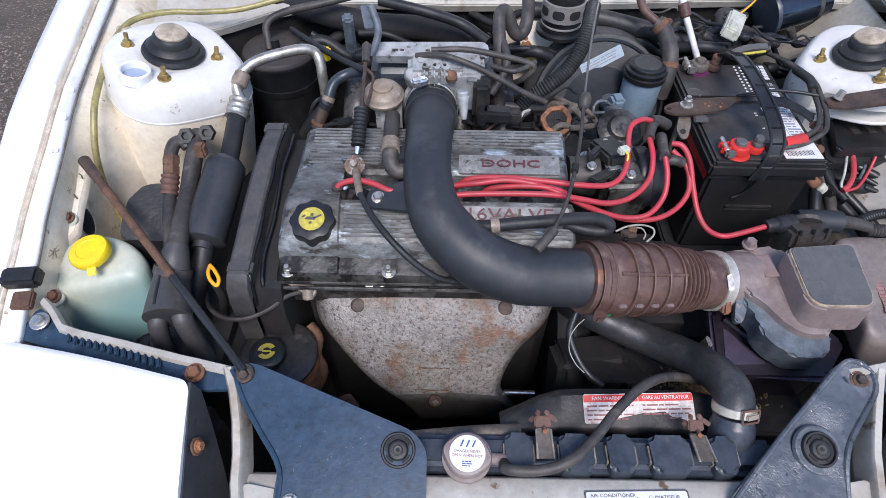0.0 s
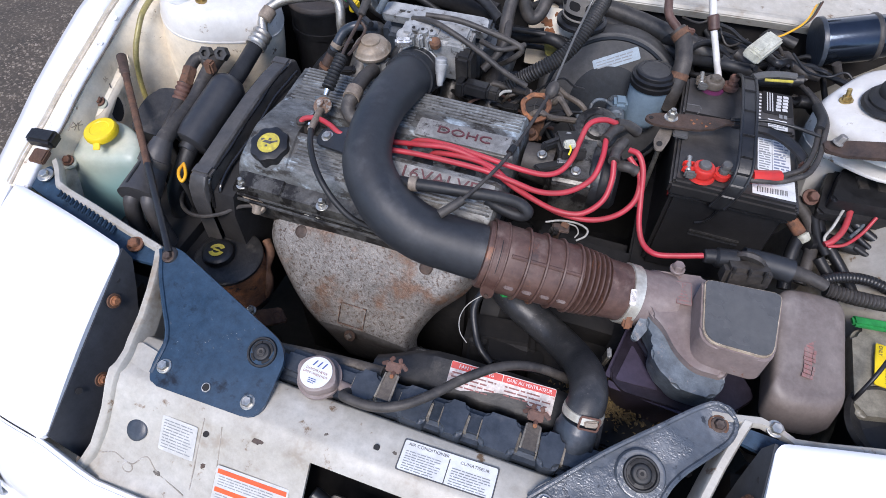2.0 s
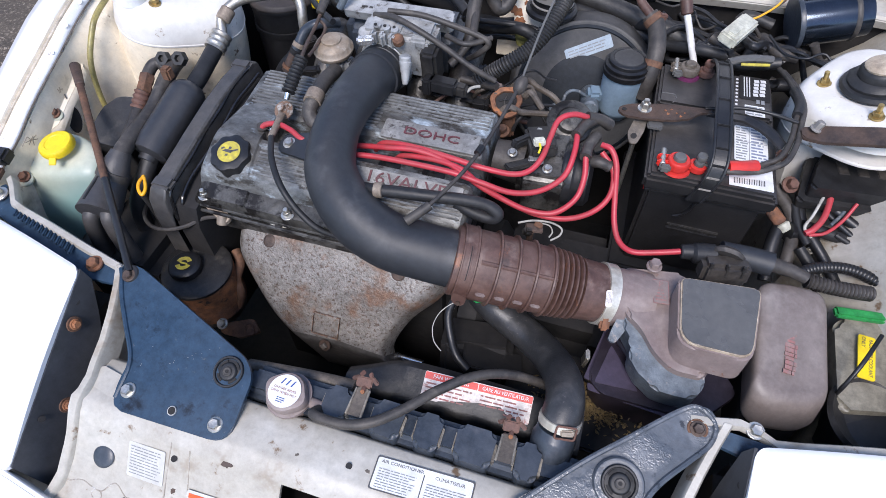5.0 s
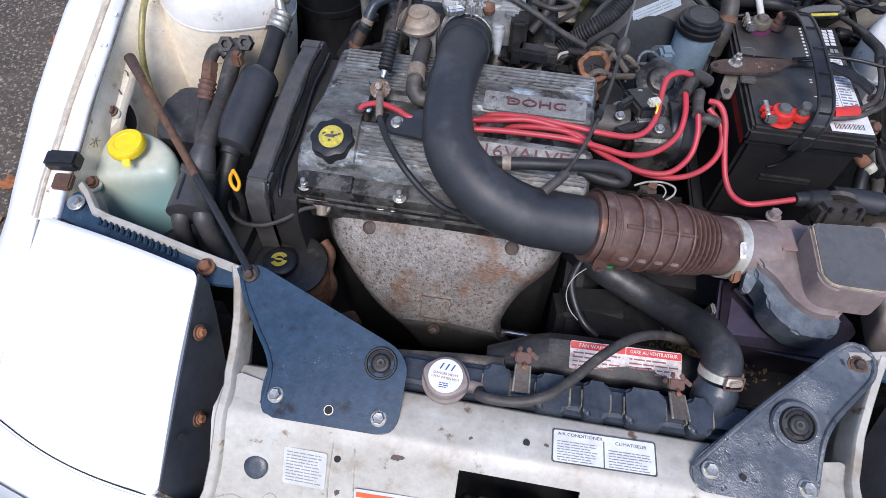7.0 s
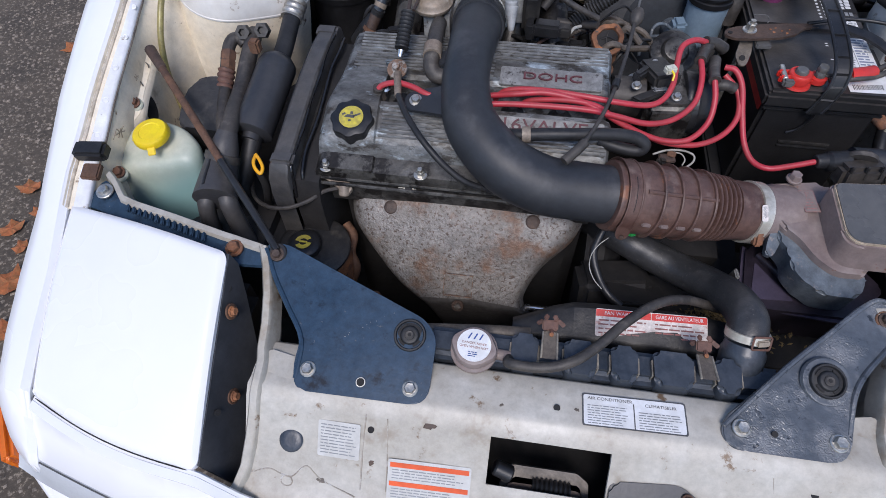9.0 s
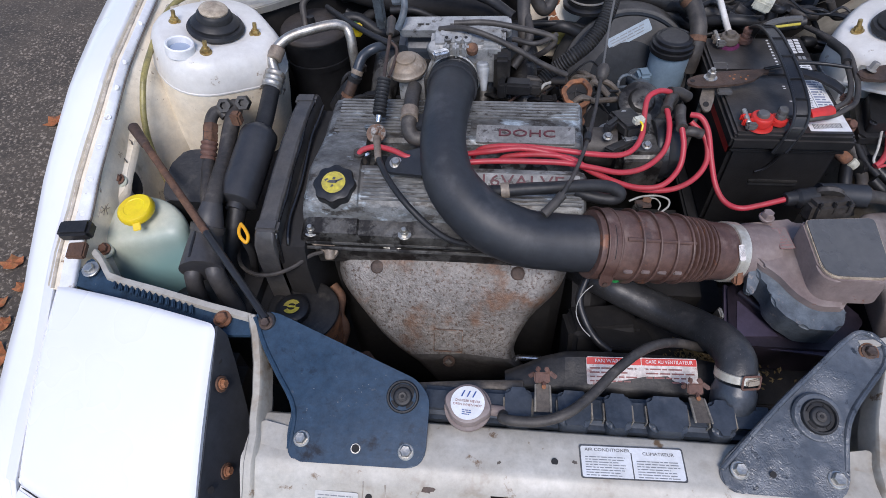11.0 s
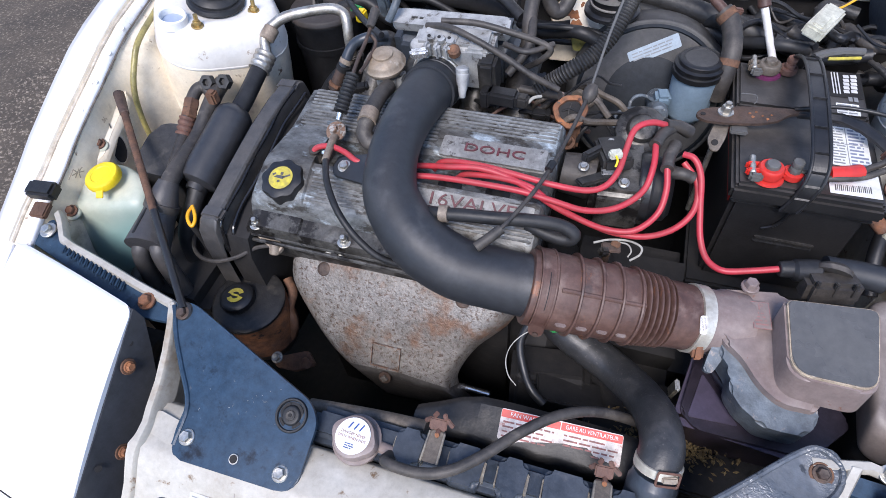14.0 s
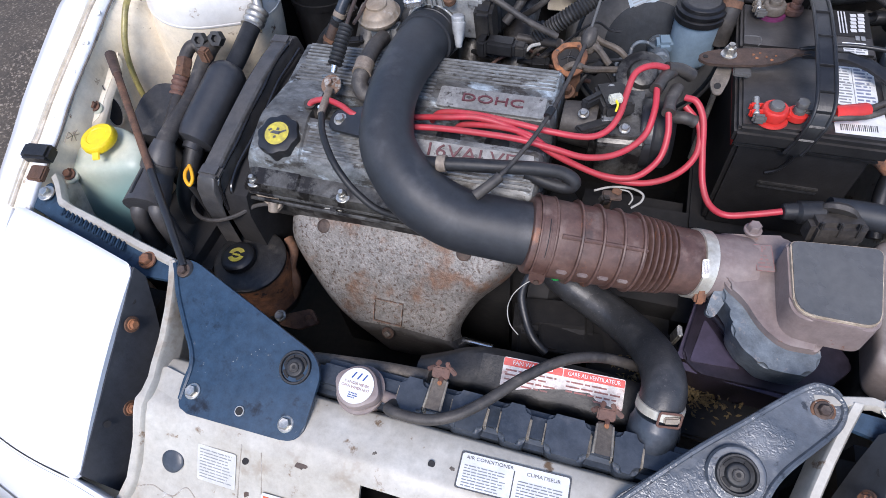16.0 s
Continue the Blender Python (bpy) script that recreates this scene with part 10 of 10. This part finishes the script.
hose("thin_wire", [(0.213, 0.467, 0.940), (0.201, 0.457, 0.935), (0.192, 0.443, 0.930), (0.190, 0.426, 0.925), (0.197, 0.409, 0.920), (0.209, 0.402, 0.910)], 0.0007, "wire_white", "thin pale wire beside the loom", "wire", seg=8)
hose("thin_wire", [(0.266, 0.586, 0.990), (0.285, 0.596, 0.990), (0.309, 0.604, 0.985), (0.326, 0.602, 0.980), (0.326, 0.593, 0.975), (0.315, 0.584, 0.970)], 0.0015, "wire_white", "thin pale wire loop below the leads", "wire", seg=8)
hose("thin_wire", [(0.296, 0.599, 0.985), (0.309, 0.602, 0.980), (0.315, 0.596, 0.975), (0.312, 0.589, 0.970)], 0.0011, "wire_white", "thin pale wire loop below the leads", "wire", seg=8)
th = thing("sensor_bracket", (0.288, 0.593, 0.975), "rusty pressed bracket below the ignition leads", "bracket")
part("plate", box(bmesh.new(), (0.289, 0.593, 0.978), (0.026, 0.013, 0.004), 0.0015, (25, 10, 15)), "rust_dark", th)
part("lug", box(bmesh.new(), (0.281, 0.586, 0.976), (0.014, 0.012, 0.012), 0.003, (10, 20, 30)), "cast_oily", th)
part("tongue", box(bmesh.new(), (0.294, 0.596, 0.984), (0.012, 0.008, 0.003), 0.001, (40, 0, -20)), "rust", th)
part("foot", rod(bmesh.new(), (0.285, 0.589, 0.974), V((0.285, 0.589, 0.974)) - V((0, 0, 0.06)), 0.005, seg=8), "rust_dark", th)
hose("oxygen_sensor_lead", [(0.114, 0.448, 0.760), (0.132, 0.445, 0.765), (0.165, 0.442, 0.770)], 0.005, "steel", "bright steel oxygen sensor tip", "sensor", seg=10)
solo("green_wire_plug", box(bmesh.new(), (0.250, 0.470, 0.955), (0.03, 0.008, 0.006), 0.002, (0, 0, 20)), "green", "green wire below the band", "wire")
th = thing("green_plug", (-0.21, 1.0, 1.05), "green and yellow wire plug behind the canister", "connector")
part("plug", box(bmesh.new(), (-0.192, 0.932, 1.060), (0.016, 0.02, 0.02), 0.003), "yellow", th)
part("clip", box(bmesh.new(), (-0.208, 0.950, 1.060), (0.03, 0.01, 0.014), 0.003, (0, 0, -20)), "green", th)

solo("chassis_rail", box(bmesh.new(), (0.80, 0.79, 0.80), (0.20, 0.36, 0.12), 0.02), "bay_paint", "grimy white chassis rail below the fuse box", "chassis rail", kind="structure")
solo("cowl_patch", box(bmesh.new(), (0.205, 1.066, 1.005), (0.17, 0.006, 0.13), 0.002, (-14, 0, 3)), "bay_cream", "cream painted cowl panel streaked with rust", "car panel", kind="structure")
for p0, p1 in (((0.165, 1.058, 1.045), (0.172, 1.050, 0.990)), ((0.225, 1.060, 1.05), (0.219, 1.050, 0.985)), ((0.255, 1.062, 1.04), (0.258, 1.056, 1.00))):
    solo("rust_streak", rod(bmesh.new(), p0, p1, 0.006, 0.003, 8), "rust_orange", "orange rust streak down the cowl panel", "rust", "rust streaks")

# small wiring along the back of the cam cover
rnd = random.Random(77)
MATS = ("black", "rubber", "rubber_grey", "black_dusty", "brown_rubber", "chain_tan")
for k in range(30):
    x0, y0, z0 = rnd.uniform(-0.16, 0.25), rnd.uniform(0.785, 0.885), rnd.uniform(0.975, 1.035)
    if abs(x0 + 0.004) < 0.06:
        z0 = min(z0, 1.0)
    dx, dy = rnd.uniform(0.012, 0.03) * rnd.choice((-1, 1)), rnd.uniform(-0.014, 0.014)
    pts = [(x0 + dx * j + rnd.uniform(-0.006, 0.006), y0 + dy * j + rnd.uniform(-0.008, 0.008), z0 + rnd.uniform(-0.012, 0.012) - 0.006 * j * j) for j in range(-2, 3)]
    hose("wire", pts, rnd.choice((0.0018, 0.0025, 0.0035, 0.005)), rnd.choice(MATS), "thin dusty wire behind the cam cover", "wire", "wires behind the cam cover", seg=8)


def small_connector(at, turn, mat, tone):
    th = thing("wire_connector", at, "small dusty %s connector on the engine wiring" % tone, "connector", "small engine connectors")
    part("shell", box(bmesh.new(), at, (0.022, 0.013, 0.013), 0.002, (12, 0, turn)), mat, th)
    d = V((math.cos(radians(turn)), math.sin(radians(turn)), 0))
    part("collar", box(bmesh.new(), V(at) + d * 0.013, (0.006, 0.015, 0.015), 0.0015, (12, 0, turn)), mat, th)
    part("tail", tube(bmesh.new(), [V(at) - d * 0.008, V(at) - d * 0.022 + V((0, 0, 0.003)), V(at) - d * 0.036 + V((0, 0.006, -0.006)), V(at) - d * 0.045 + V((0, 0.012, -0.022))], 0.0035, 8), "rubber", th)


for x, y, z, turn, mat, tone in ((-0.15, 0.80, 1.012, 20, "black", "black"), (0.075, 0.795, 1.015, -15, "black_dusty", "grey-black"), (0.110, 0.812, 1.022, 35, "rubber_grey", "grey"), (0.150, 0.800, 1.010, 5, "black", "black"), (0.165, 0.835, 1.025, -40, "brown_plastic", "brown"),
                                 (-0.12, 0.84, 1.03, -30, "black_dusty", "grey-black"), (0.235, 0.810, 1.005, 60, "black", "black"), (0.13, 0.86, 1.03, 10, "black", "black"), (-0.185, 0.865, 1.02, 50, "rubber_grey", "grey"), (0.06, 0.84, 1.01, -5, "black_dusty", "grey-black")):
    small_connector((x, y, z), turn, mat, tone)
for x, y, z, r in ((0.046, 0.778, 1.004, 0.006), (0.200, 0.758, 1.000, 0.008), (-0.16, 0.785, 0.992, 0.006), (0.115, 0.783, 0.998, 0.007), (0.245, 0.735, 1.000, 0.009)):
    solo("stud_bolt", hex_head(bmesh.new(), (x, y, z), (0, -0.3, 0.95), r, 1.5, 0.9), rnd.choice(("rust", "zinc", "chain_tan")), "dull hex bolt at the back of the engine", "bolt", "engine bolts")
for k in range(12):
    x0, y0, z0 = rnd.uniform(0.42, 0.66), rnd.uniform(0.99, 1.07), rnd.uniform(1.03, 1.075)
    pts = [(x0 + 0.028 * j, y0 - 0.012 * j + rnd.uniform(-0.012, 0.012), z0 + rnd.uniform(-0.014, 0.014)) for j in range(-2, 3)]
    hose("wire", pts, rnd.choice((0.002, 0.003, 0.004)), rnd.choice(("black", "rubber", "rubber_grey", "black", "black_dusty")), "thin wire in the rear corner loom", "wire", "rear corner wires", seg=8)
